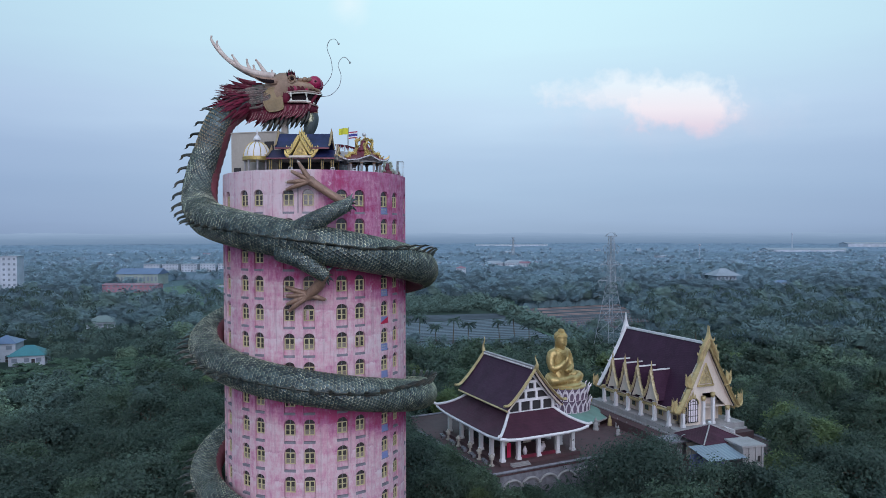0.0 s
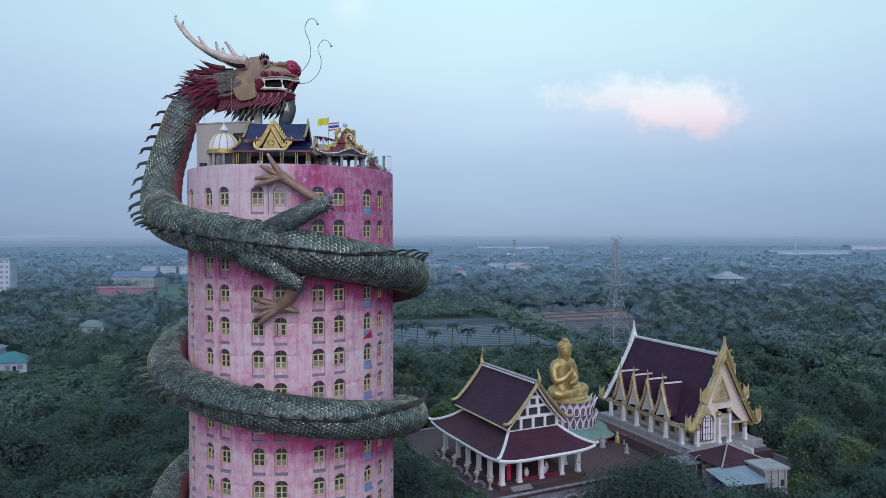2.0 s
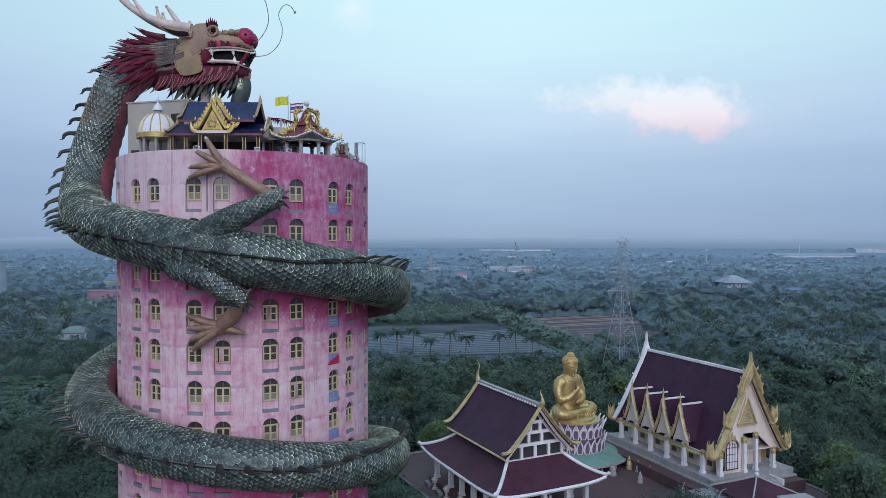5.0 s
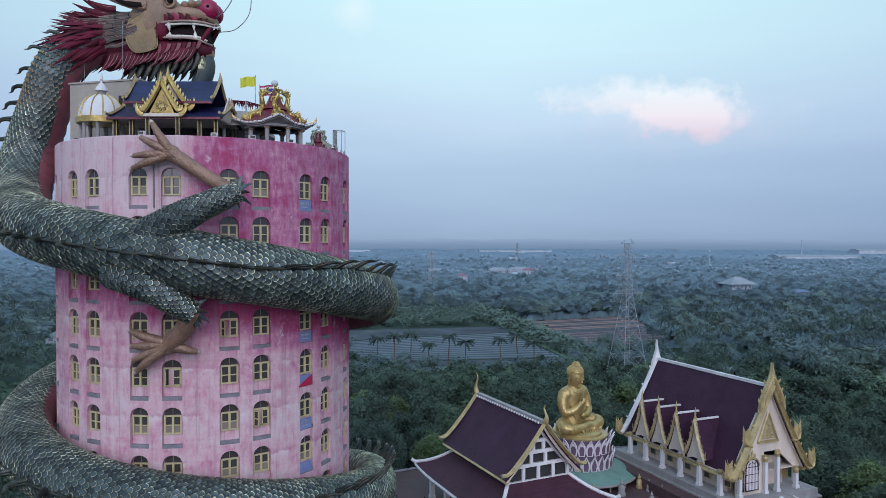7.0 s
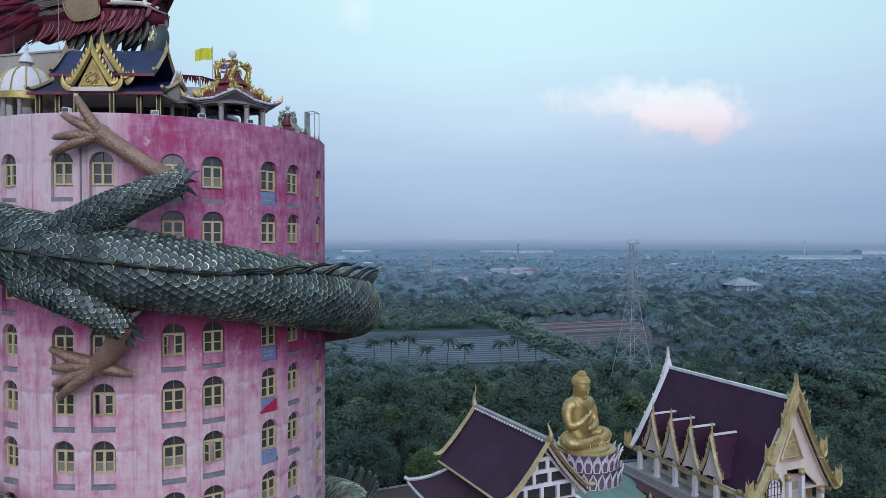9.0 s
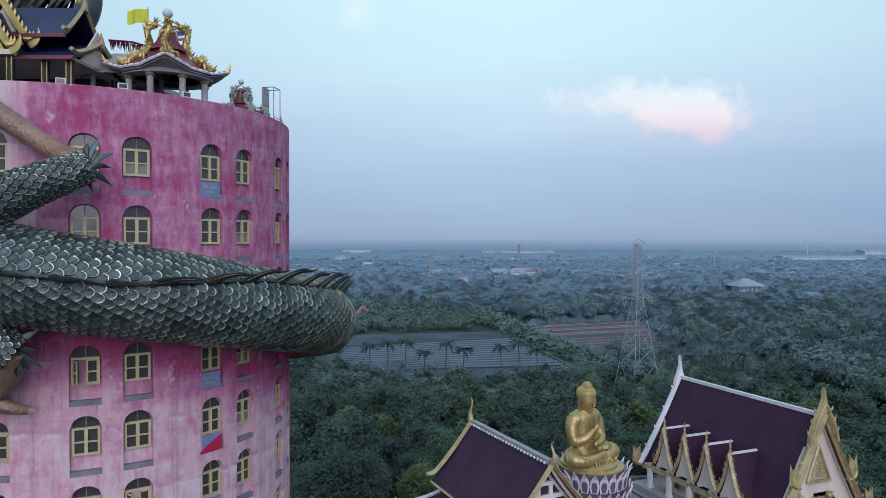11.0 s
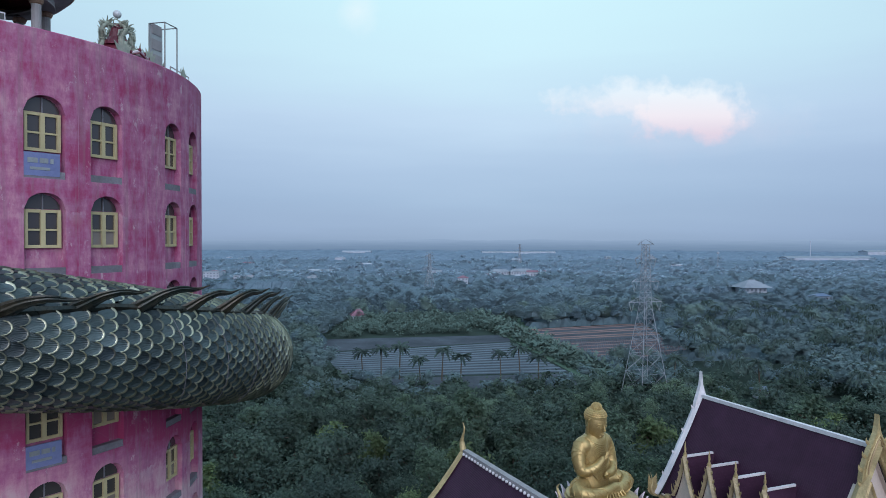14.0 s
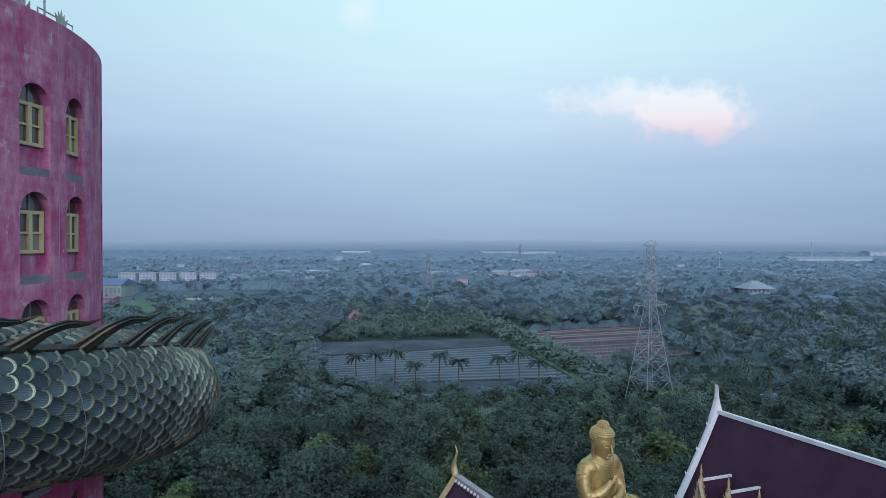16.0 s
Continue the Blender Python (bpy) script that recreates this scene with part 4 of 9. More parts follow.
def build_head():
    skull = part("skull", head_loft([(425, 268, 405, 1.2), (470, 236, 412, 1.75), (515, 218, 408, 1.95), (560, 220, 385, 1.95), (585, 236, 350, 1.8), (630, 268, 330, 1.55), (680, 280, 330, 1.4), (720, 284, 333, 1.2), (744, 300, 338, 0.8), (752, 318, 336, 0.35)]), BROWN, dragon, "brown painted skull and snout", smooth=True)
    part("mouth_cavity", head_loft([(566, 326, 396, 1.25), (640, 326, 398, 1.15), (700, 330, 402, 0.95), (726, 333, 402, 0.6)]), MOUTH, skull, "dark open mouth")
    jaw = part("lower_jaw", head_loft([(548, 364, 430, 1.55), (600, 376, 432, 1.5), (650, 380, 434, 1.35), (690, 386, 440, 1.15), (716, 392, 440, 0.9), (736, 394, 432, 0.45)]), CRIMSON, dragon, "crimson lower jaw", smooth=True)
    part("chin", head_loft([(700, 408, 436, 0.75), (722, 412, 442, 0.6), (737, 415, 436, 0.3)]), BROWN, jaw, smooth=True)
    part("tongue", head_loft([(590, 372, 388, 0.7), (650, 366, 386, 0.65), (690, 374, 388, 0.4)]), CRIMSON, jaw, smooth=True)
    for sd in (-1, 1):
        plate = [(472, 312), (500, 300), (540, 296), (562, 304), (572, 340), (576, 372), (580, 398), (560, 410), (520, 417), (488, 413), (468, 388), (459, 350)]
        s = Shape()
        c = hp(500, 358)
        outl = [tuple(p) for p in spline([hp(u - 20, v) for u, v in plate + plate[:1]], 40)][:-1]
        f0 = [(p[0], HY + sd * 1.70, p[2]) for p in outl]
        f1 = [(c[0] + (p[0] - c[0]) * 0.93, HY + sd * 1.87, c[2] + (p[2] - c[2]) * 0.96) for p in outl]
        k = len(outl)
        s.add(f0 + f1, [tuple(range(k, 2 * k)) if sd > 0 else tuple(range(2 * k - 1, k - 1, -1))] + [(i, (i + 1) % k, k + (i + 1) % k, k + i) for i in range(k)])
        part("cheek_plate", s, CHEEK, skull, "tan scaled cheek plate")
        part("cheek_rim", Shape().sweep([(p[0], HY + sd * 1.84, p[2]) for p in (outl[18:] + outl[:5])], 0.05, 6), TAN, skull, "tan cheek rim")
        lipu = [hp(u, v, sd * w) for u, v, w in ((570, 366, 1.45), (566, 345, 1.6), (578, 331, 1.72), (620, 328, 1.62), (670, 330, 1.45), (715, 335, 1.15), (746, 341, 0.7), (755, 334, 0.2))]
        part("mouth_corner", ball(0.72, hp(576, 349, sd * 1.42), squash=(0.72, 0.7, 1.2)), CRIMSON, skull, "crimson mouth corner", smooth=True)
        part("upper_lip", Shape().sweep([tuple(p) for p in spline(lipu, 24)], 0.10, 8), LIP, skull, "pale rolled lip", smooth=True)
        lipl = [hp(u, v, sd * w) for u, v, w in ((570, 362, 1.5), (578, 372, 1.58), (605, 377, 1.55), (655, 381, 1.38), (698, 387, 1.1), (722, 398, 0.85), (738, 402, 0.3))]
        part("lower_lip", Shape().sweep([tuple(p) for p in spline(lipl, 24)], 0.09, 8), LIP, jaw, "pale rolled lip", smooth=True)
        for nm, cv, dz in (("upper_gum", lipu[1:], 9), ("lower_gum", lipl[:-1], -9)):
            part(nm, Shape().sweep([tuple(p) for p in spline([(q[0] + 0.1, q[1] - sd * 0.12, q[2] - dz * 0.02) for q in cv], 20)], 0.085, 6), TOOTH, skull, "white gum ridge", smooth=True)
        part("front_lip", Shape().sweep([hp(744, 340, sd * .6), hp(724, 368, sd * .75), hp(702, 398, sd * .95)], [0.2, 0.2, 0.16], 8), CRIMSON, skull, smooth=True)
        for u, ln, w in ((604, 24, .16), (684, 26, .17), (718, 12, .12)):
            wd = 1.55 - max(0, u - 620) * 0.0065
            part("upper_tooth", Shape().sweep([hp(u, 331, sd * wd), hp(u + 1, 331 + ln * .6, sd * wd), hp(u + 3, 333 + ln, sd * wd * .97)], [w, w * .8, .015], 8), TOOTH, skull, smooth=True)
        for u, ln, w in ((606, 26, .16), (640, 10, .12), (690, 30, .17)):
            wd = 1.38 - max(0, u - 620) * 0.005
            vb = 380 + max(0, u - 620) * .09
            part("lower_tooth", Shape().sweep([hp(u, vb, sd * wd), hp(u - 1, vb - ln * .6, sd * wd), hp(u - 3, vb - ln, sd * wd * .97)], [w, w * .8, .015], 8), TOOTH, jaw, smooth=True)
        eye = part("eye", ball(0.34, hp(590, 268, sd * 1.60)), CLAW, skull, "round dull brown eye", smooth=True)
        part("pupil", ball(0.24, hp(593, 267, sd * 1.76)), MOUTH, eye, smooth=True)
        ring = [hp(590 + 20 * math.cos(a), 268 + 17 * math.sin(a), sd * 1.72) for a in [2 * math.pi * k / 14 for k in range(15)]]
        part("eye_socket", Shape().sweep(ring, 0.13, 7), BROWN, skull, smooth=True)
        for k in range(6):
            part("brow_flame", flame(hp(572 + 7 * k, 252, sd * 1.55), hp(566 + 8 * k, 216 + 5 * abs(k - 2), sd * 1.7), 0.17, (-.1, 0, 0)), CRIMSON if k % 2 else MOUTH, skull, smooth=True)
        part("nostril_lobe", ball(0.86, hp(708, 290, sd * 0.5), squash=(1.1, 0.9, 1.05)), NOSE, skull, "magenta nostril lobe", smooth=True)
        part("nostril", ball(0.22, hp(716, 288, sd * 1.05)), MOUTH, skull, smooth=True)
        for k, (u, v) in enumerate(((632, 270), (656, 268), (682, 272))):
            part("snout_fold", ball(0.40, hp(u, v + 3, sd * 0.75), squash=(1.0, 1.5, 0.9)), BROWN, skull, smooth=True)
        for k in range(9):
            u = 578 + 18 * k
            w = 1.7 - max(0, u - 620) * .0075
            part("lip_curl", flame(hp(u, 325, sd * w), hp(u - 20, 302, sd * (w + .1)), 0.30, (0.22, 0, 0.16)), CRIMSON if k % 3 else NOSE, skull, smooth=True)
        for k in range(9):
            u = 572 + 17 * k
            part("jaw_flame", flame(hp(u, 396, sd * (1.6 - .045 * k)), hp(u - 24, 426 + 4 * (k % 2), sd * (1.7 - .05 * k)), 0.2, (0.2, 0, -0.1)), CRIMSON if k % 2 else BELLY, jaw, smooth=True)
        for k in range(7):
            a = radians(115 + 22 * k)
            part("mouth_flame", flame(hp(572 + 10 * math.cos(a), 350 - 16 * math.sin(a), sd * 1.84), hp(568 + (24 + 6 * (k % 2)) * math.cos(a), 350 - 30 * math.sin(a), sd * 1.9), 0.16, (0, 0, 0.12)), CRIMSON, skull, smooth=True)
        ear = part("ear", flame(hp(512, 272, sd * 1.9), hp(374, 229, sd * 2.5), 0.52, (0, sd * 0.25, -0.55), n=12, flat=0.3), CLAW, skull, "long brown pointed ear", smooth=True)
        part("ear_hollow", flame(hp(500, 272, sd * 2.06), hp(400, 242, sd * 2.5), 0.30, (0, sd * 0.25, -0.5), n=10, flat=0.3), MOUTH, ear, "dark ear hollow", smooth=True)
        hb = [hp(u, v, sd * (0.7 + 0.35 * k / 7)) for k, (u, v) in enumerate(((490, 238), (424, 222), (356, 200), (286, 164), (226, 120), (180, 72), (150, 26), (152, 6)))]
        horn = part("horn", Shape().sweep([tuple(p) for p in spline(hb, 28)], [0.50 - 0.40 * k / 28 for k in range(29)], 10), HORN, dragon, "branched bone-coloured antler", smooth=True)
        for br in ((((332, 174), (308, 138), (293, 114)), ((466, 212), (436, 168), (420, 148)), ((412, 204), (408, 188), (406, 174))) if sd < 0 else (((376, 192), (352, 148), (344, 118)), ((494, 222), (490, 206), (486, 190)))):
            t_ = [hp(u - 29, v, sd * (0.98 - 0.0016 * (u - 320) + 0.05 * k)) for k, (u, v) in enumerate(br)]
            part("tine", Shape().sweep([tuple(p) for p in spline(t_, 8)], [0.26 - 0.020 * k for k in range(9)], 8), HORN, horn, smooth=True)
            part("tine_tip", ball(0.14, t_[-1]), HORN, horn, smooth=True)
        wh = [((742, 320), (776, 300), (803, 252), (800, 190), (780, 135), (796, 100), (826, 98), (846, 124)), ((745, 350), (790, 345), (830, 305), (840, 250), (823, 195), (842, 160), (866, 160), (886, 184))][0 if sd < 0 else 1]
        part("whisker", Shape().sweep([tuple(p) for p in spline([hp(u, v, sd * (0.5 + .18 * k)) for k, (u, v) in enumerate(wh)], 48)], 0.036, 6), LEDGE, dragon, "long thin curled whisker", smooth=True)
        part("whisker_tip", ball(0.13, hp(*wh[-1], sd * (0.5 + .18 * 7))), STEEL, dragon)
    # mane: grey-green locks lying back from the cheek, long crimson flames behind, then the fringe under the jaw
    rng = random.Random(4)

    def rib(b, t, bend, off=0.0):
        b, t = np.array(b), np.array(t)
        mid = (b + t) / 2 + np.array(bend)
        pts = [tuple((1 - s) ** 2 * b + 2 * s * (1 - s) * mid + s * s * t + np.array([0, -0.12 * (1 - s), off * (1 - s)])) for s in (0.1, 0.3, 0.5, 0.7, 0.9)]
        part("flame_rib", Shape().sweep(pts, [0.012, 0.018, 0.018, 0.014, 0.008], 5), LIP, dragon)
    for ub, rb, ln, mat, wid, stepa in ((478, 1.85, 100, MANE, 0.20, 9), (438, 1.95, 108, MANE, 0.20, 9), (396, 1.98, 106, MANE, 0.21, 9), (372, 1.90, 112, CRIMSON, 0.25, 11), (352, 1.82, 120, CRIMSON, 0.27, 11), (334, 1.75, 128, CRIMSON, 0.29, 12)):
        for a in np.arange(-138, 139, stepa):
            a2 = radians(a + rng.uniform(-5, 5))
            grow = 0.15 if mat is MANE else 0.65
            cb, ct = 338, 334 - (450 - ub) * 0.05
            base = hp(ub, cb - rb / .02469 * math.cos(a2) * .85, rb * math.sin(a2))
            l2 = ln * rng.uniform(.8, 1.3)
            tip = hp(ub - l2, ct - (rb + grow) / .02469 * math.cos(a2) * .9, (rb + grow * .6) * math.sin(a2))
            bend = (0.1, 0, -0.35 + 0.2 * math.cos(a2))
            part("mane_flame", flame(base, tip, wid, bend, flat=0.35, up=(0.0, math.sin(a2 + 1.57), math.cos(a2 + 1.57)) if abs(a) < 30 else (0, 1, 0)), mat, dragon, smooth=True)
            if -140 < a < -40:
                rib(base, tip, bend, 0.1)
    for s0 in (0.6, 1.4, 2.3, 3.2):
        i = int(s0 / RING)
        d, s = FRAMES[i]
        for a in range(-140, 141, 14):
            a2 = radians(a + rng.uniform(-8, 8))
            nrm = math.cos(a2) * d + math.sin(a2) * s
            base = CEN[i] + nrm * (body_radius(i) - 0.05)
            part("mane_flame", flame(base, base + TAN_V[i] * rng.uniform(1.3, 2.9) + nrm * rng.uniform(0.2, 1.0), 0.24, tuple(nrm * 0.15), n=8, flat=0.35, up=tuple(nrm)), CRIMSON, dragon, smooth=True)
    # the long flames that stand out behind
    for (u0, v0), (u1, v1), w_ in (((392, 262), (320, 234), .40), ((372, 280), (274, 243), .46), ((352, 310), (260, 288), .48), ((340, 345), (224, 318), .50), ((345, 385), (252, 398), .46), ((366, 268), (300, 226), .36), ((330, 330), (236, 350), .40)):
        for dy, k in ((-1.2, 0), (0.9, 9)):
            base, tip = hp(u0 + k, v0 - k, dy), hp(u1 + k - 24, v1 - k - 6, dy * 1.5)
            part("back_flame", flame(base, tip, w_ * 0.8, (0.15, 0, -0.4), n=10, flat=0.4), CRIMSON, dragon, "long crimson flame tip", smooth=True)
            if dy < 0:
                rib(base, tip, (0.15, 0, -0.4), 0.12)
    for k in range(21):
        u = 380 + 15.5 * k
        for dy in (-1.4, 1.4):
            l2 = rng.uniform(34, 54)
            base = hp(u + rng.uniform(-5, 5), 404 + (10 if u > 560 else 0), dy)
            tip = hp(u - 30 - rng.uniform(0, 14), 414 + l2, dy * 1.2)
            part("beard_flame", flame(base, tip, 0.26, (0.30, 0, -0.1), flat=0.4), CRIMSON, dragon, smooth=True)
            if dy < 0:
                rib(base, tip, (0.30, 0, -0.1))
    for k, u in enumerate((452, 478, 507, 534, 592, 620, 650, 668, 688)):
        for dy in (-0.9, 0.9):
            ln = 76 if k < 4 else 66
            part("beard_spike", flame(hp(u, 424, dy), hp(u - 36 + 2 * k, 424 + ln, dy * 1.2), 0.36, (0.42, 0, -0.15), n=10, flat=0.45), SPINE, dragon, "dark curved spike", smooth=True)
    part("throat", head_loft([(330, 300, 440, 1.55), (400, 305, 425, 1.7), (480, 320, 420, 1.6), (560, 370, 424, 1.3)]), CRIMSON, dragon, "crimson throat", smooth=True)
    tuft = part("chin_tuft", Shape().sweep([tuple(p) for p in spline([hp(712, 428), hp(712, 456), hp(702, 490), hp(686, 520), hp(668, 540)], 16)], [0.36 + 0.40 * math.sin(math.pi * (k + 1) / 18) ** 0.7 - 0.012 * max(0, k - 12) ** 2 for k in range(17)], 12, up=(0, 1, 0)), TEAL_CORE, dragon, "teal ridged chin tuft", smooth=True)
    for k in range(7):
        part("tuft_ridge", Shape().sweep([tuple(p) for p in spline([hp(694 + 3 * k, 436, -.5 - .05 * k), hp(694 + 4 * k, 470, -.72), hp(684 + 2 * k - 2 * k, 510 - 2 * k, -.62)], 8)], 0.045, 5), RIM, tuft)
    part("support_post", Shape().box(hp(536, 0)[0], HY, 48.7, 0.72, 0.72, 10.2), BEIGE, dragon, "plain concrete prop under the jaw")
    for u, v0, v1, dy in ((308, 350, 720, -2.4), (436, 320, 700, -2.2), (433, 480, 700, -2.0)):
        a, b = hp(u, v0, dy), hp(u, v1, dy)
        part("stay_cable", Shape().sweep([a, (b[0], b[1], 49.9)], 0.016, 5), STEEL, dragon, "thin steel stay cable")


build_head()

# ---- temple terrace ----
SALA = pose(11.63, 121.33, 0, 0, 0, 25.78)
scaly(GOLD, 0.22, 0.05)
scaly(PALE_GOLD, 0.22, 0.05)
VIHARN = pose(43.38, 133.79, 0, 0, 0, 22.16)
DECK = 5.5


def build_terrace():
    t = thing("temple_terrace", "raised terrace paved in worn red tiles with a stained retaining wall", "terrace", "", "structure", at=Matrix())
    loc = [SALA @ Vector(p) for p in ((-10.8, -13.2, 0), (11.5, -13.2, 0))]
    poly = [(loc[0].x, loc[0].y), (loc[1].x, loc[1].y), (33, 112), (40, 103.5), (49.5, 103.5), (52.5, 112.5), (59.5, 119.5), (49, 154), (33, 152), (15, 149), (-9, 137)]
    part("paving", Shape().prism(poly, pose(0, 0, DECK - 0.2), 0.4), PAVE, t, "worn red paving")
    inner = [(x * 0.995 + 0.1, y * 0.998 + 0.3) for x, y in poly]
    part("retaining_wall", Shape().prism(inner, pose(0, 0, 2.5), 5.0), LEDGE, t, "stained dark grey retaining wall")
    # wave relief along the wall's top
    w = Shape()
    a, b = loc[0], loc[1]
    dirv = (b - a).normalized()
    nrm = Vector((dirv.y, -dirv.x, 0))
    for k in range(6):
        c = a + dirv * (3.5 + 3.4 * k) + nrm * 0.15
        arc = [tuple(c + dirv * (1.6 * math.cos(math.pi * i / 10)) + Vector((0, 0, 3.1 + 1.1 * math.sin(math.pi * i / 10)))) for i in range(11)]
        w.sweep(arc, 0.22, 6)
    part("wave_relief", w, GREYW, t, "weathered wave relief")
    cap = Shape()
    n = len(poly)
    for i in range(n):
        p, q = poly[i], poly[(i + 1) % n]
        beam(cap, (*p, DECK + 0.1), (*q, DECK + 0.1), 0.35)
    part("kerb", cap, LEDGE, t)


build_terrace()


def roof_slopes(half, z0, drop, ylen, steps=6, sag=0.25, thick=0.22, side=0):
    s = Shape()
    for sd in (-1, 1):
        if side and sd != side:
            continue
        rows = []
        for i in range(steps + 1):
            t = i / steps
            z = z0 - drop * ((1 + sag) * t - sag * t * t)
            rows.append([(sd * half * t, -ylen + 2 * ylen * j / 8, z) for j in range(9)])
        if sd < 0:
            rows = [r[::-1] for r in rows]
        sheet(s, rows, thick)
    return s


def slope_curve(half, z0, drop, y, sd, sag=0.25, n=10, flick=0.0, over=1.0):
    out = []
    for i in range(n + 1):
        t = i / n * over
        z = z0 - drop * ((1 + sag) * t - sag * t * t) + flick * max(0, t - 0.8) ** 2 * 25
        out.append((sd * half * t, y, z))
    return out


def chofa(x, y, z, h, lean=-0.35):
    pts = spline([(x, y, z - 0.3), (x, y + lean * 0.6, z + 0.25 * h), (x, y + lean * 0.1, z + 0.55 * h), (x, y - lean * 0.35, z + 0.8 * h), (x, y + lean * 0.3, z + h)], 14)
    return Shape().sweep([tuple(p) for p in pts], [0.34, 0.36, 0.34, 0.30, 0.24, 0.19, 0.15, 0.13, 0.12, 0.11, 0.1, 0.09, 0.07, 0.05, 0.015], 8, up=(1, 0, 0))


def build_sala():
    g = thing("sala", "open temple pavilion, plum tiled double roof, gold bargeboards, white gable", "pavilion", at=SALA)
    hw, z0, drop, yl = 5.56, 20.35, 6.35, 8.7
    for sd in (-1, 1):
        roof = part("upper_roof_slope", roof_slopes(hw, z0, drop, yl, side=sd), ROOF, g, "plum glazed tile roof")
        part("eave_board", Shape().sweep([(sd * (hw - 0.02), -yl, z0 - drop - 0.2), (sd * (hw - 0.02), yl, z0 - drop - 0.2)], 0.2, 4), GOLD, roof, "dull gold eave board")
    rc = part("ridge_cap", Shape().box(0, 0, z0 - 0.1, 0.62, 2 * yl - 0.6, 0.5), GREYW, g, "pale ridge cap")
    for sd in (-1, 1):
        row = Shape()
        for k in range(26):
            row.join(ball(0.16, (sd * 0.42, -yl + 0.7 + k * 0.64, z0 + 0.02), 6, 4))
        part("ridge_beading", row, WHITE, rc, kind="stuff")
    for y, tall in ((-yl - 0.15, 2.1), (yl + 0.15, 2.9)):
        for sd in (-1, 1):
            cur = slope_curve(hw + 0.25, z0 + 0.18, drop, y, sd, flick=0.5, over=1.06)
            part("bargeboard", Shape().sweep(cur, 0.42, 4, up=(0, 1, 0), flat=0.6), GOLD, g, "gold bargeboard")
            part("barge_rib", Shape().sweep([(a, b - 0.22 * (1 if y < 0 else -1), c + 0.12) for a, b, c in cur], 0.1, 5), GOLD, g)
            cur2 = [(a * 0.97, b + (0.35 if y < 0 else -0.35), c - 0.35) for a, b, c in slope_curve(hw, z0, drop, y, sd)]
            part("inner_bargeboard", Shape().sweep(cur2, 0.2, 4, up=(0, 1, 0)), CREAM, g)
        part("finial", chofa(0, y, z0 + 0.3, tall, -0.6 if y < 0 else 0.6), GOLD, g, "slender curved roof finial", smooth=True)
    # gable lattice, front and back
    for y, yd in ((-7.35, -1), (7.35, 1)):
        gable = thing("gable", "", "")
        gable.parent = g

        def width_at(z):
            t = min(1, max(0, (z0 - z) / drop))
            lo = (1.25 - math.sqrt(max(0, 1.5625 - t))) / 0.5
            return hw * min(1, lo) - 0.55
        tri = [(-4.6, 12.7), (4.6, 12.7), (4.6, 14.2)] + [(width_at(z), z) for z in (15, 16.5, 18, 19.4)] + [(-width_at(z), z) for z in (19.4, 18, 16.5, 15)] + [(-4.6, 14.2)]
        part("gable_dark", Shape().prism(tri, pose(0, y - 0.25 * yd, 0, 90), 0.1), DARKIN, gable, "flat dark panel behind the lattice")
        levels = [12.75, 14.75, 16.35, 17.75, 18.9]
        for z in levels:
            w = min(4.6, width_at(z + 0.1))
            part("lattice_rail", Shape().box(0, y, z, 2 * w, 0.3, 0.42), WHITE, gable)
        for (za, zb), xs in zip(zip(levels[:-1], levels[1:]), ((-4.4, -2.2, 0, 2.2, 4.4), (-3.2, -1.05, 1.05, 3.2), (-2.1, -0.75, 0.75, 2.1), (-0.95, 0.95))):
            for x in xs:
                if abs(x) < width_at(zb) + 0.35:
                    part("lattice_post", Shape().box(x, y, za + 0.42, 0.42, 0.28, zb - za - 0.42), WHITE, gable)
        for sd in (-1, 1):
            cur = [(sd * width_at(z), y - 0.02 * yd, z) for z in (13.6, 14.6, 15.6, 16.6, 17.6, 18.6, 19.6)]
            part("lattice_rake", Shape().sweep(cur, 0.3, 4, up=(0, 1, 0), flat=0.7), WHITE, gable)
    # lower hipped roof with flared corners
    tx, ty, bx, by, zt, zb = 4.55, 7.5, 8.64, 11.8, 13.05, 10.15
    lower = thing("lower_roof", "", "")
    lower.parent = g

    def ring_pt(t, sx, sy):
        x = (tx + (bx - tx) * t) * sx
        y = (ty + (by - ty) * t) * sy
        z = zt - (zt - zb) * (1.35 * t - 0.35 * t * t)
        z += 0.55 * t * t * (min(abs(sx), abs(sy)) ** 5)
        return (x, y, z)
    for fx, fy in ((0, -1), (1, 0), (0, 1), (-1, 0)):
        rows = []
        for i in range(8):
            t = i / 7
            row = []
            for j in range(13):
                q = -1 + 2 * j / 12
                row.append(ring_pt(t, q, fy) if fy else ring_pt(t, fx, q))
            rows.append(row if (fy < 0 or fx > 0) else row[::-1])
        part("hip_slope", sheet(Shape(), rows, 0.2), ROOF_RED, lower, "oxblood tiled roof slope")
    for sx in (-1, 1):
        for sy in (-1, 1):
            hip = [ring_pt(t / 10, sx, sy) for t in range(11)]
            hip = [(x, y, z + 0.12) for x, y, z in hip] + [(bx * sx * 1.045, by * sy * 1.03, zb + 0.95)]
            part("hip_ridge", Shape().sweep(hip, 0.24, 6), WHITE, lower, "white hip ridge")
    for fx, fy in ((0, -1), (1, 0), (0, 1), (-1, 0)):
        edge = [ring_pt(1, -1 + j / 6, fy) if fy else ring_pt(1, fx, -1 + j / 6) for j in range(13)]
        part("fascia", Shape().sweep([(x, y, z - 0.22) for x, y, z in edge], 0.26, 4, flat=0.6), WHITE, lower, "white fascia board")
    part("soffit", Shape().box(0, 0, 9.75, 15.6, 21.8, 0.12), CREAM, lower)
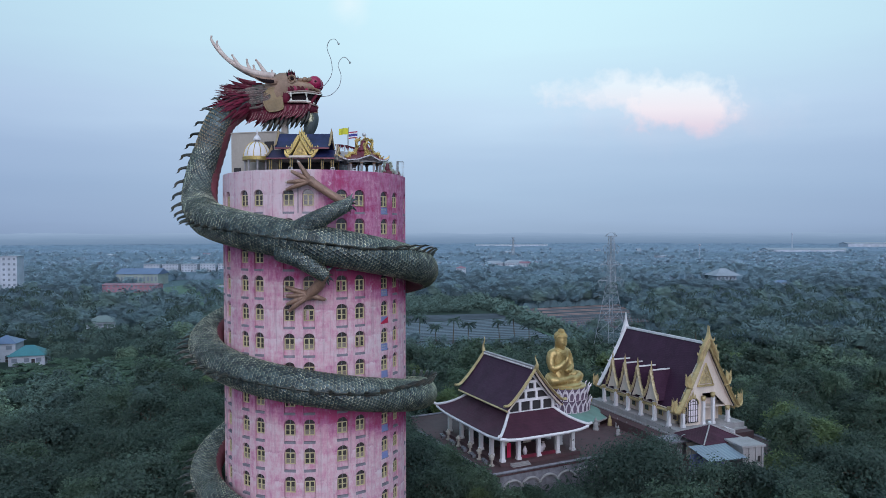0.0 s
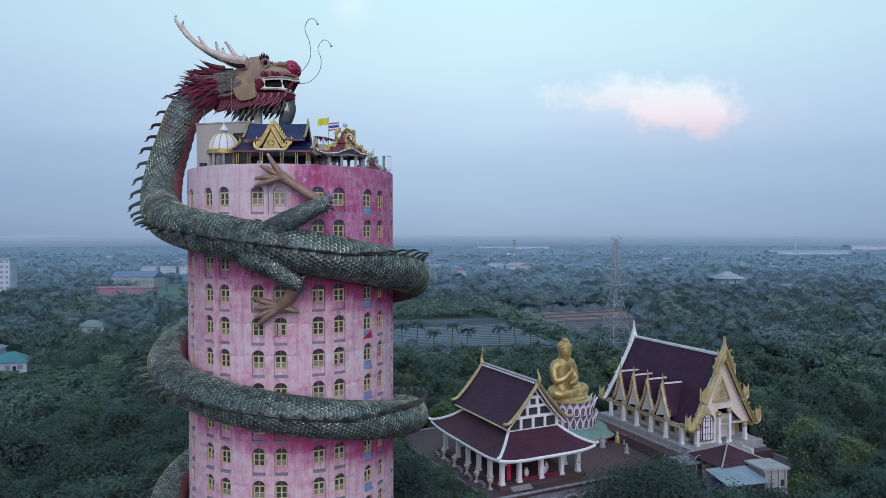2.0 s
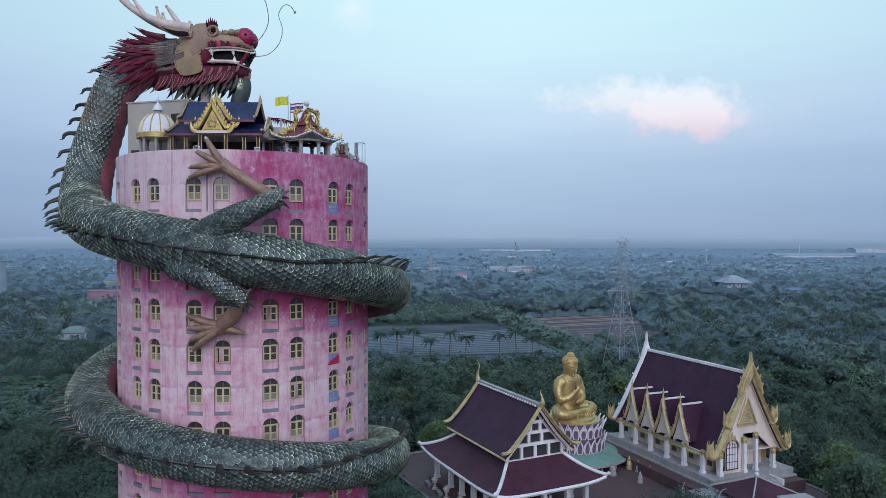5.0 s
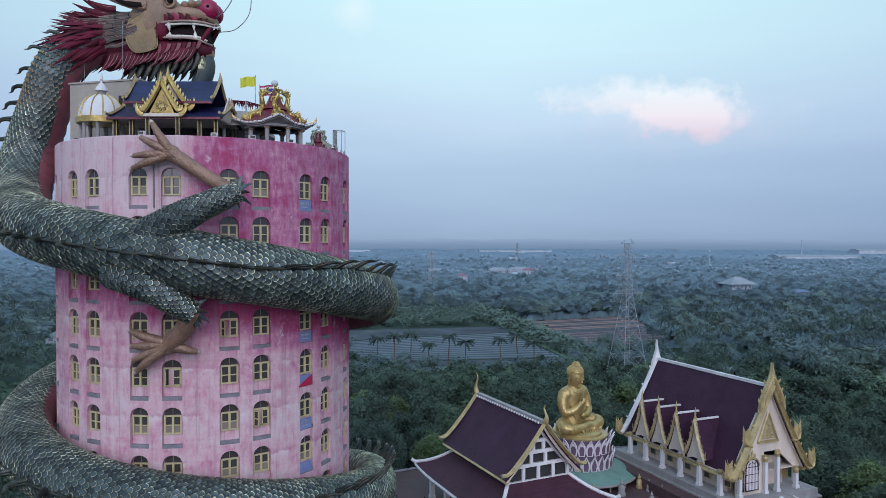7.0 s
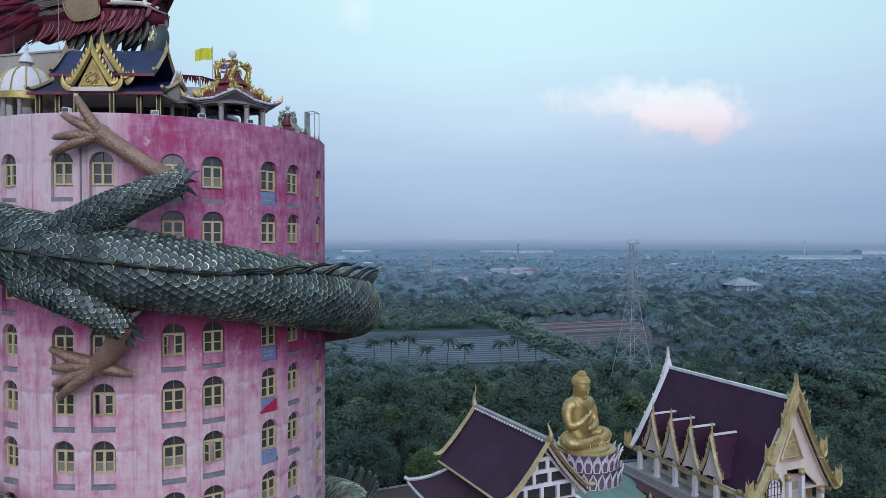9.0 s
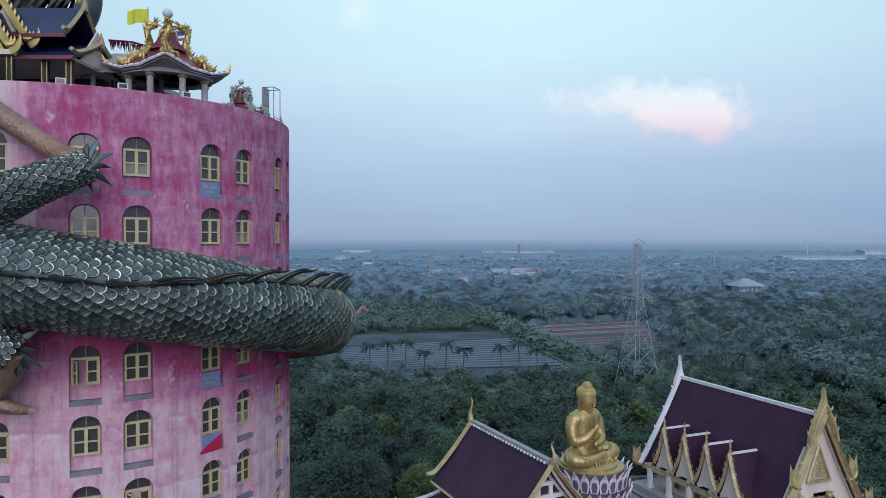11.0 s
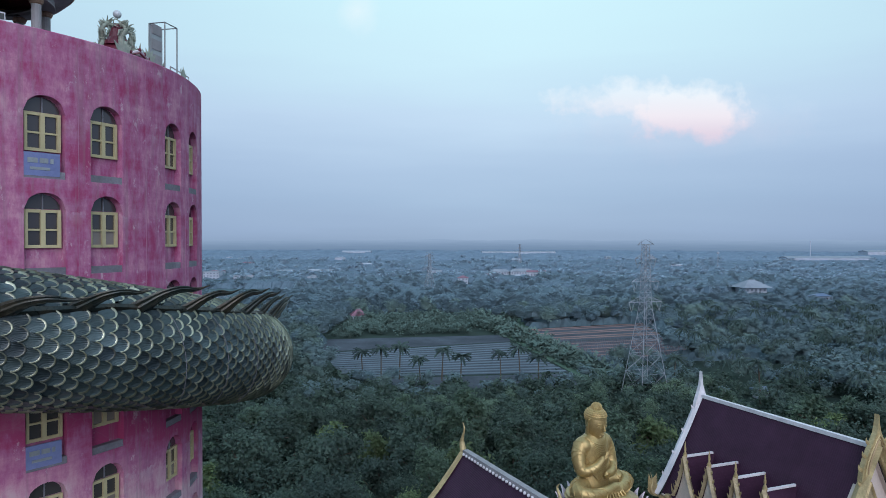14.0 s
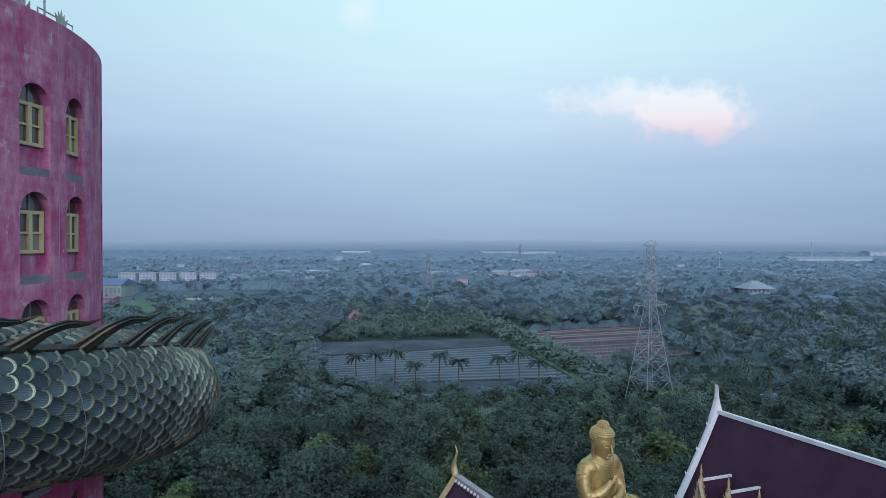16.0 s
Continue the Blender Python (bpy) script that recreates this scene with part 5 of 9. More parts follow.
    part("floor_slab", Shape().box(0, 0, DECK, 15.6, 21.2, 0.5), PAVE, g, "red floor slab")
    for k in range(3):
        part("step", Shape().box(-4.4, -10.75 - 0.32 * k, DECK, 3.4, 0.34, 0.42 - 0.13 * k), GREYW, g)
    ys = [-9.6, -6.0, -2.4, 1.2, 4.8, 9.6]
    spots = [(x, y) for x in (-6.9, 6.9) for y in ys] + [(x, y) for x in (-3.9, 0.0, 3.8) for y in (-9.6, 9.6)]
    for x, y in spots:
        c = Shape().box(x, y, DECK + 0.5, 0.62, 0.62, 3.85)
        c.box(x, y, DECK + 0.5, 0.8, 0.8, 0.35)
        c.box(x, y, 9.45, 0.8, 0.8, 0.3)
        part("column", c, WHITE, g, "square white column")
    for xa, xb in ((-3.5, -0.4), (0.4, 3.4)):
        part("rail_panel", Shape().box((xa + xb) / 2, -9.6, 5.95, xb - xa, 0.15, 0.6), MAROON_TILE, g, "low dark red rail panel")
    # dark box added so that the open pavilion looks unlit inside
    part("inner_wall", Shape().box(0, 2.0, 5.95, 9.0, 9.0, 3.8), DARKIN, g, "dark box added for the unlit pavilion interior")
    for x in (-4.6, 4.6):
        part("inner_door", Shape().box(x * 0.5, -2.55, 5.95, 1.6, 0.08, 3.0), CREAM, g)


build_sala()


def build_vase(x, y):
    v = thing("floor_vase", "tall pale glazed vase standing on the pavilion floor", "vase", "pavilion vases", at=SALA @ pose(x, y, DECK + 0.5))
    part("vase_body", Shape().lathe([(0.2, 0), (0.28, 0.08), (0.42, 0.55), (0.34, 0.95), (0.16, 1.2), (0.24, 1.38)], 14), PETAL, v, smooth=True)
    return v


for x, y in ((-1.6, -8.0), (1.4, -8.4), (2.6, -7.2)):
    build_vase(x, y)
pb = thing("red_banner", "red cloth banner hung between the columns", "banner", at=SALA @ pose(-5.1, -8.6, 5.95))
part("cloth", Shape().box(0, 0, 0.2, 0.7, 0.06, 2.4), RED_CLOTH, pb)


def build_stone_lamp(m, big=1.0):
    s = thing("garden_lamp", "pale weathered stone garden lamp standing beside the pavilion", "garden lamp", "stone garden lamps", at=m)
    part("base", Shape().lathe([(0.42 * big, 0), (0.42 * big, 0.15), (0.2 * big, 0.3), (0.16 * big, 0.9), (0.34 * big, 1.0)], 10), BEIGE, s, smooth=True)
    part("lantern", Shape().box(0, 0, 1.0, 0.5 * big, 0.5 * big, 0.45, taper=0.9), BEIGE, s)
    part("cap", Shape().lathe([(0.5 * big, 1.45), (0.3 * big, 1.65), (0.08, 1.95)], 8), BEIGE, s)
    return s


def build_bench(m):
    b = thing("stone_bench", "dark stone garden bench beside the pavilion", "bench", "stone benches", at=m)
    part("seat", Shape().box(0, 0, 0.4, 2.0, 0.6, 0.1), LEDGE, b)
    for x in (-0.7, 0.7):
        part("leg", Shape().box(x, 0, 0, 0.25, 0.5, 0.4), LEDGE, b)
    return b


for k, (x, y) in enumerate(((-8.7, -9.2), (-9.0, -5.6), (-8.8, -2.0), (-8.9, 2.2), (-8.8, 6.4))):
    build_stone_lamp(SALA @ pose(x, y, DECK), 1.1)
    build_bench(SALA @ pose(x - 0.3, y + 1.8, DECK, 0, 0, 80))


# ---- great seated statue ----
def build_statue():
    s = Shape()
    # local: faces -y; seat at z = 0
    prof_t = [(-0.1, 2.6, 1.9), (1.6, 2.4, 1.65), (3.2, 2.2, 1.45), (4.8, 2.4, 1.45), (5.9, 2.75, 1.5), (6.5, 2.6, 1.35), (6.95, 1.9, 1.1), (7.25, 1.05, 0.95), (8.0, 0.9, 0.9)]
    n = 24
    vs, fs = [], []
    for z, a, b in prof_t:
        for k in range(n):
            t = 2 * math.pi * k / n
            vs.append((a * math.cos(t), b * math.sin(t), z))
    for i in range(len(prof_t) - 1):
        for k in range(n):
            j = (k + 1) % n
            fs.append((i * n + k, i * n + j, (i + 1) * n + j, (i + 1) * n + k))
    s.add(vs, fs)
    # head: oval face, heavy lids, long nose, small mouth
    hd = Shape()
    hv, hf, hn = [], [], 28
    st = ((7.55, 0.84, 0.80, 0.85), (7.92, 0.70, 0.98, 0.90), (8.2, 0.92, 1.16, 1.02), (8.6, 1.08, 1.24, 1.12), (9.1, 1.18, 1.27, 1.2), (9.6, 1.23, 1.25, 1.25), (10.1, 1.2, 1.14, 1.22), (10.6, 1.0, 0.86, 1.0), (10.95, 0.55, 0.45, 0.55))
    for z, w, f, b in st:
        for k in range(hn):
            t = 2 * math.pi * k / hn
            hv.append((w * math.cos(t), (b if math.sin(t) > 0 else f) * math.sin(t), z))
    for i in range(len(st) - 1):
        for k in range(hn):
            j = (k + 1) % hn
            hf.append((i * hn + k, i * hn + j, (i + 1) * hn + j, (i + 1) * hn + k))
    hd.add(hv, hf)
    hd.sweep([(0, -1.22, 9.5), (0, -1.36, 9.15), (0, -1.50, 8.84)], [0.09, 0.13, 0.17], 10)
    hd.join(ball(0.17, (0, -1.44, 8.82), 10, 6, (1.35, 0.9, 0.8)))
    hd.join(ball(0.32, (0, -0.98, 8.06), 12, 8, (1.1, 0.8, 0.8)))
    hd.sweep([(-0.34, -1.16, 8.46), (-0.12, -1.31, 8.53), (0, -1.33, 8.50), (0.12, -1.31, 8.53), (0.34, -1.16, 8.46)], [0.03, 0.07, 0.06, 0.07, 0.03], 8)
    hd.sweep([(-0.26, -1.18, 8.37), (0, -1.33, 8.33), (0.26, -1.18, 8.37)], [0.03, 0.10, 0.03], 8)
    for sd in (-1, 1):
        hd.sweep([tuple(p) for p in spline([(sd * 0.13, -1.30, 9.50), (sd * 0.48, -1.24, 9.64), (sd * 0.90, -0.95, 9.48)], 8)], 0.045, 6)
        hd.join(ball(0.24, (sd * 0.48, -1.06, 9.24), 12, 8, (1.25, 0.62, 0.62)))
        hd.sweep([tuple(p) for p in spline([(sd * 0.18, -1.24, 9.20), (sd * 0.48, -1.25, 9.13), (sd * 0.80, -1.04, 9.22)], 8)], 0.035, 6)
        hd.sweep([(sd * 1.16, 0.10, 9.8), (sd * 1.30, 0.08, 9.1), (sd * 1.16, 0.0, 8.0)], [0.13, 0.2, 0.12], 8, flat=0.5)
    # cap of small curls and the crown knot
    hd.join(ball(1.27, (0, 0.14, 10.08), 20, 10, (1.0, 1.06, 0.84)))
    hd.join(ball(0.60, (0, 0.12, 11.12), 14, 8, (1, 1, 0.85)))
    for ring, (rr, zz, zr, cnt0) in enumerate(((1.27, 10.08, 1.05, 44), (0.60, 11.12, 0.5, 20))):
        for i in range(9):
            el = radians(-24 + 12 * i)
            cnt = max(4, int(cnt0 * math.cos(el)))
            for k in range(cnt):
                t = 2 * math.pi * (k + 0.5 * (i % 2)) / cnt
                x, y, z = rr * math.cos(el) * math.cos(t), 0.14 + rr * 1.05 * math.cos(el) * math.sin(t), zz + zr * math.sin(el)
                if ring == 0 and y < -0.15 and z < 10.02 - 0.25 * (y + 0.15):
                    continue
                hd.join(ball(0.085, (x, y, z), 6, 4))
    # a bowed head, close on the shoulders
    s.join(hd, pose(0, -0.22, 7.0, 8, 0, 0) @ Matrix.Diagonal((1.10, 1.08, 1.12, 1)) @ pose(0, 0, -7.75))

    def gather(path, radii, k0, k1, slant, r_fold):
        """Oblique folds of cloth round a limb."""
        for k in range(k0, k1):
            c, nx = np.array(path[k]), np.array(path[k + 1])
            t = (nx - c) / np.linalg.norm(nx - c)
            e1 = np.cross(t, (0, 0.3, 1.0))
            e1 /= np.linalg.norm(e1)
            e2 = np.cross(t, e1)
            s.sweep([tuple(c + radii[k] * (math.cos(q) * e1 + math.sin(q) * e2) + t * slant * math.sin(q + 0.7 * (k % 3))) for q in [2 * math.pi * i / 14 for i in range(15)]], r_fold, 5)
    for sd in (-1, 1):
        s.join(ball(1.25, (sd * 1.75, 0.0, 5.95), 16, 10, (1.0, 0.95, 0.95)))
        arm = spline([(sd * 2.0, 0.1, 6.1), (sd * 2.72, -0.1, 4.7), (sd * 2.72, -0.7, 3.1), (sd * 1.6, -1.75, 2.6 if sd > 0 else 3.5), (sd * 0.4, -2.0, 2.4 if sd > 0 else 4.4)], 18)
        ar = [1.08 - 0.036 * k for k in range(19)]
        s.sweep([tuple(p) for p in arm], ar, 14)
        gather(arm, ar, 1, 14, 0.5, 0.05)
        s.join(ball(0.42, tuple(arm[18]), 10, 7, (1, 0.8, 1.2)))
        for f in range(4):      # fingers
            x0, y0, z0_ = arm[18]
            s.sweep([(x0 - sd * 0.12 * f, y0 - 0.2, z0_), (x0 - sd * (0.3 + 0.12 * f), y0 - 0.32, z0_ + (0.6 if sd < 0 else 0.12)), (x0 - sd * (0.4 + 0.12 * f), y0 - 0.28, z0_ + (1.0 if sd < 0 else 0.05))], [0.12, 0.11, 0.07], 6)
        leg = spline([(sd * 1.2, 0.2, 0.9), (sd * 3.5, -0.8, 1.0), (sd * 4.05, -1.9, 0.85), (sd * 2.5, -2.9, 0.68), (-sd * 1.1, -3.05, 0.62 if sd > 0 else 1.05)], 18)
        lr = [1.28 - 0.04 * k for k in range(19)]
        s.sweep([tuple(p) for p in leg], lr, 14)
        gather(leg, lr, 3, 16, 0.9, 0.05)
    # robe: curved folds from both shoulders, then long slanting ones across the body
    for k in range(9):
        a = [(-1.7 - 0.04 * k, -0.55, 7.0 - 0.08 * k), (-1.05, -1.36, 6.45 - 0.22 * k), (0.05, -1.66, 6.15 - 0.30 * k), (1.05, -1.36, 6.45 - 0.22 * k), (1.7 + 0.04 * k, -0.55, 7.0 - 0.08 * k)]
        s.sweep([tuple(p) for p in spline(a, 18)], 0.075, 6)
    for k in range(9):
        a = [(-1.9 + 0.05 * k, -1.0 - 0.04 * k, 4.4 - 0.2 * k), (-0.7, -1.62 - 0.03 * k, 3.6 - 0.24 * k), (0.7, -1.62, 3.4 - 0.24 * k), (1.9, -1.0, 4.2 - 0.26 * k)]
        s.sweep([tuple(p) for p in spline(a, 14)], 0.07, 6)
    for k in range(7):
        a = [(-1.5 + 0.5 * k, -2.9, 1.35), (-1.4 + 0.48 * k, -3.5, 0.75), (-1.6 + 0.56 * k, -3.95, 0.05)]
        s.sweep([tuple(p) for p in spline(a, 8)], 0.12, 6)
    s.lathe([(4.0, -0.95), (4.15, -0.6), (4.1, -0.2), (3.7, 0.05)], 36, 0, -0.9, 0)
    ob = part("seated_statue", s, STATUE_GOLD, None, smooth=True)
    ob.matrix_basis = pose(23.7, 138.9, 12.9, 0, 0, 36) @ Matrix.Scale(0.94, 4)
    tagged(ob, "large gold painted seated temple statue on a lotus base", "statue")


build_statue()


def build_lotus():
    C = (24.6, 138.2)
    base = thing("lotus_base", "round lotus-petal base in white and plum above a sea-green ring roof", "pedestal", at=pose(*C, 0))
    part("drum", Shape().lathe([(4.75, 7.0), (4.45, 9.6), (4.35, 12.1)], 40), PETAL_IN, base, "plum painted drum")
    part("seat_disc", Shape().lathe([(4.2, 12.05), (4.38, 12.1), (4.42, 12.3), (4.3, 12.4)], 40), STATUE_GOLD, base, "gold painted seat disc", smooth=True)
    for tier, (r, z, h, cnt, w, tip) in enumerate(((5.05, 7.6, 2.2, 26, 0.63, 0.3), (4.62, 9.85, 2.45, 24, 0.63, 0.55))):
        out = [(-w * 0.72, 0), (-w, h * 0.35), (-w * 0.85, h * 0.68), (-w * 0.35, h * 0.92), (0, h * 1.12), (w * 0.35, h * 0.92), (w * 0.85, h * 0.68), (w, h * 0.35), (w * 0.72, 0)]
        inn = [(x * 0.62, 0.12 + y * 0.8) for x, y in out]

        def curved(poly, off, lift):
            return [(x, -(off + lift * (max(0, y) / h) ** 3), y) for x, y in poly]
        s1 = Shape()
        a, b = curved(out, 0.0, tip), curved(out, 0.16, tip)
        k = len(out)
        s1.add(a + b, [tuple(range(k - 1, -1, -1)), tuple(range(k, 2 * k))] + [(i, (i + 1) % k, k + (i + 1) % k, k + i) for i in range(k)])
        m1 = mesh_data("petal", s1, PETAL)
        s2 = Shape()
        a, b = curved(inn, 0.15, tip), curved(inn, 0.20, tip)
        s2.add(a + b, [tuple(range(k - 1, -1, -1)), tuple(range(k, 2 * k))] + [(i, (i + 1) % k, k + (i + 1) % k, k + i) for i in range(k)])
        m2 = mesh_data("petal_panel", s2, PETAL_IN)
        for q in range(cnt):
            an = 360 * q / cnt + 8 * tier
            m = pose(0, 0, z, 0, 0, an) @ pose(0, -r, 0)
            p = part("petal", m1, None, base)
            p.matrix_basis = m
            part("petal_panel", m2, None, p, "plum petal centre")
    part("ring_roof", Shape().lathe([(4.2, 7.9), (5.6, 7.45), (8.9, 6.75), (8.95, 6.55), (8.4, 6.5), (4.2, 7.2)], 48), GREEN_ROOF, base, "sea-green sheet ring roof", smooth=True)
    part("ring_rim", Shape().lathe([(8.85, 6.5), (9.05, 6.5), (9.05, 6.78), (8.85, 6.78)], 48, caps=False), GREYW, base)
    for q in range(16):
        a = 2 * math.pi * q / 16
        part("post", Shape().lathe([(0.14, DECK), (0.14, 6.55)], 8, 8.2 * math.cos(a), 8.2 * math.sin(a), 0), GREYW, base)
    part("plinth", Shape().lathe([(6.0, DECK), (6.0, 5.8), (4.4, 5.8), (4.4, 7.2)], 40), GREYW, base)


build_lotus()


def build_guardian(m, mat, big):
    g = Shape()
    g.lathe([(0.5, 0), (0.5, 0.3), (0.38, 0.35), (0.42, 0.9), (0.3, 1.25), (0.12, 1.35)], 12)
    g.join(ball(0.24, (0, 0, 1.52)))
    g.lathe([(0.2, 1.62), (0.1, 1.85), (0.02, 2.1)], 8)
    ob = part("guardian_figure", g, mat, None, smooth=True)
    ob.matrix_basis = m @ Matrix.Scale(big, 4)
    tagged(ob, "small plain gilded garden figure on the terrace", "garden figure", "garden figures")


for k in range(9):
    a = radians(-140 + 26 * k)
    build_guardian(pose(24.4 + 10.0 * math.cos(a), 138.2 + 10.0 * math.sin(a), DECK, 0, 0, 30 * k), GOLD if k % 3 else GREYW, 1.05 + 0.15 * (k % 2))
for x, y in ((33.6, 131.0), (34.8, 128.6), (32.5, 126.0), (37.5, 121.0)):
    build_guardian(pose(x, y, DECK), GREYW, 0.9)


# ---- temple hall ----
def naga_end(name, parent, x, y, z, sd, h=2.6, label=""):
    """A rearing gilt serpent end: one curved body with its flames as parts."""
    pts = spline([(x, y, z - 0.2), (x + sd * 0.9, y, z + 0.15), (x + sd * 1.15, y, z + 0.9), (x + sd * 0.85, y, z + 1.7), (x + sd * 1.15, y, z + h)], 12)
    body = part(name, Shape().sweep([tuple(p) for p in pts], [0.36, 0.40, 0.42, 0.41, 0.38, 0.34, 0.3, 0.26, 0.22, 0.17, 0.12, 0.07, 0.015], 8, up=(0, 1, 0), flat=0.5), GOLD, parent, label, smooth=True)
    for k in range(6):
        part("flame", flame((x + sd * (0.75 + 0.06 * k), y, z + 0.1 + 0.3 * k), (x + sd * 0.02 * k, y, z + 0.85 + 0.36 * k), 0.26, (-sd * 0.1, 0, -0.12)), GOLD, body, smooth=True)
        part("flame", flame((x + sd * (1.0 + 0.02 * k), y, z + 0.2 + 0.32 * k), (x + sd * (1.6 - 0.04 * k), y, z + 0.9 + 0.36 * k), 0.2, (sd * 0.1, 0, -0.12)), GOLD, body, smooth=True)
    return body


def build_viharn():
    g = thing("temple_hall", "ornate white temple hall, plum tiled roof, gold gables and dormers", "temple", at=VIHARN)
    hw, z0, drop, yl = 6.6, 22.95, 11.9, 11.6
    for sd in (-1, 1):
        roof = part("roof_slope", roof_slopes(hw, z0, drop, yl, 8, 0.12, side=sd), ROOF, g, "steep plum tile roof")
        part("eave_board", Shape().sweep([(sd * hw, -yl, z0 - drop - 0.25), (sd * hw, yl, z0 - drop - 0.25)], 0.32, 4), GOLD, roof, "dull gold eave board")
    part("ridge_cap", Shape().box(0, 0, z0 - 0.12, 0.5, 2 * yl, 0.42), WHITE, g, "white ridge cap")
    for y, mat in ((-yl - 0.35, GOLD), (yl + 0.3, WHITE)):
        near = y < 0
        for sd in (-1, 1):
            cur = slope_curve(hw + 0.3, z0 + 0.25, drop, y, sd, 0.12, 14, flick=0.25, over=1.04)
            barge = part("bargeboard", Shape().sweep(cur, 0.62 if near else 0.55, 4, up=(0, 1, 0), flat=0.5), mat, g, "gold serpent bargeboard" if near else "white bargeboard")
            part("barge_trim", Shape().sweep([(a * 0.93, b - (0.18 if near else -0.18), c - 0.25) for a, b, c in cur], 0.16, 5), mat, barge)
            for k in range(2, 14, 2 if near else 3):
                a, b, c = cur[k]
                part("barge_flame", flame((a, b, c + 0.25), (a + sd * 0.42, b, c + 0.72), 0.24, (sd * 0.34, 0, -0.1)), mat, barge)
            naga_end("naga_end", g, cur[-1][0] - sd * 0.4, y, cur[-1][2] - 0.1, sd, 2.9, "gold rearing serpent end")
            if near:
                naga_end("naga_mid", g, cur[8][0] - sd * 0.25, y - 0.15, cur[8][2] - 0.35, sd, 1.7)
        crown = Shape()
        crown.prism(([(-2.35, -3.4), (-2.15, -2.2), (-1.6, -0.9), (-0.85, 0.3), (-0.34, 1.2), (-0.14, 1.9), (0.0, 3.0), (0.14, 1.9), (0.34, 1.2), (0.85, 0.3), (1.6, -0.9), (2.15, -2.2), (2.35, -3.4), (1.72, -3.1), (0.95, -1.2), (0, 0.55), (-0.95, -1.2), (-1.72, -3.1)] if near else [(-1.25, -2.3), (-0.95, -0.9), (-0.45, 0.35), (-0.16, 1.3), (0.0, 2.9), (0.16, 1.3), (0.45, 0.35), (0.95, -0.9), (1.25, -2.3), (0, -0.7)]), pose(0, y, z0 + 0.35, 90), 0.5)
        leafy = part("apex_leaf", crown, mat, g, "leaf-shaped gable crown")
        if near:
            for q, r_ in ((0.86, 0.09), (0.68, 0.08)):
                line = [(x * q, y - 0.3, z0 + 0.35 + z * (0.8 * q + 0.2) - (1 - q) * 1.2) for x, z in ((-2.2, -3.1), (-2.0, -2.1), (-1.5, -0.9), (-0.8, 0.25), (0, 1.3), (0.8, 0.25), (1.5, -0.9), (2.0, -2.1), (2.2, -3.1))]
                part("leaf_line", Shape().sweep([tuple(p) for p in spline(line, 20)], r_, 5), TAN if q < 0.8 else GOLD, leafy)
            for sd in (-1, 1):
                for k in range(3):
                    part("crown_flame", flame((sd * (2.1 - 0.5 * k), y, z0 - 1.9 + 1.25 * k), (sd * (2.45 - 0.5 * k), y, z0 - 1.3 + 1.25 * k), 0.26, (sd * 0.25, 0, -0.15)), GOLD, leafy)
        sp = [(0.34, 0), (0.4, 0.35), (0.2, 0.8), (0.14, 1.3), (0.24, 1.55), (0.16, 1.85), (0.05, 2.7), (0.02, 3.1)]
        part("spire", Shape().lathe(sp, 10, 0, y, z0 + 0.25), mat, g, "slender roof spire", smooth=True)
    # near gable front
    yf = -yl + 0.3
    for sd in (-1, 1):
        rows = []
        for i in range(7):
            t = 0.06 + 0.9 * i / 6
            rows.append([(sd * hw * t * 0.985, y_, z0 - 0.38 - drop * (1.12 * t - 0.12 * t * t)) for y_ in (-yl - 0.1, -yl + 0.5)])
        part("gable_soffit", sheet(Shape(), rows, 0.06), CREAM, g, "cream soffit under the gable roof")
    front = [(-5.5, 8.3), (-0.6, 8.3), (-0.6, 13.9), (1.9, 13.9), (5.3, 10.9), (6.2, 11.5), (4.6, 14.5), (2.6, 18.1), (0.3, 21.9), (-0.3, 21.9), (-2.6, 18.1), (-4.6, 14.5), (-6.2, 11.5), (-5.5, 11.2)]
    part("gable_wall", Shape().prism(front, pose(0, yf + 0.25, 0, 90), 0.3), CREAM, g, "cream gable wall")
    part("back_gable_wall", Shape().prism([(-5.7, 12.0), (5.7, 12.0), (0.3, 21.8), (-0.3, 21.8)], pose(0, yl - 0.8, 0, 90), 0.3), CREAM, g)
    ped = part("pediment", Shape().prism([(-1.35, 15.7), (1.35, 15.7), (0, 18.9)], pose(0, yf + 0.02, 0, 90), 0.2), PALE_GOLD, g, "carved gilt pediment panel")
    for r_ in range(3):
        for sd in (-1, 1):
            curl = [(sd * (0.25 + 0.18 * r_ + 0.30 * math.cos(0.7 * k)), yf - 0.1, 16.1 + 0.62 * (2 - r_) + 0.28 * math.sin(0.7 * k)) for k in range(9)]
            part("scroll", Shape().sweep(curl, 0.08, 5), GOLD, ped)
    for sd in (-1, 1):
        part("pediment_rake", Shape().sweep([(sd * x, yf - 0.08, z) for x, z in ((1.75, 15.4), (0.9, 17.4), (0, 19.4))], 0.17, 4, up=(0, 1, 0)), GOLD, g)
    part("pediment_sill", Shape().box(0, yf - 0.02, 15.2, 3.7, 0.45, 0.3), GOLD, g)
    for x, top in ((-5.3, 11.6), (-0.7, 13.4), (1.5, 13.9), (5.0, 11.2)):
        c = Shape().box(x, yf - 0.25, 8.3, 0.5, 0.5, top - 8.3)
        c.box(x, yf - 0.25, 8.3, 0.7, 0.7, 0.4)
        part("porch_column", c, WHITE, g, "white porch column")
        part("capital", Shape().lathe([(0.30, top - 0.8), (0.44, top - 0.3), (0.38, top), (0.42, top + 0.12)], 10, x, yf - 0.25, 0), GOLD, g, "gold lotus capital")
    # inner front wall and the arched windows of the closed bay
    fw = yf + 2.4
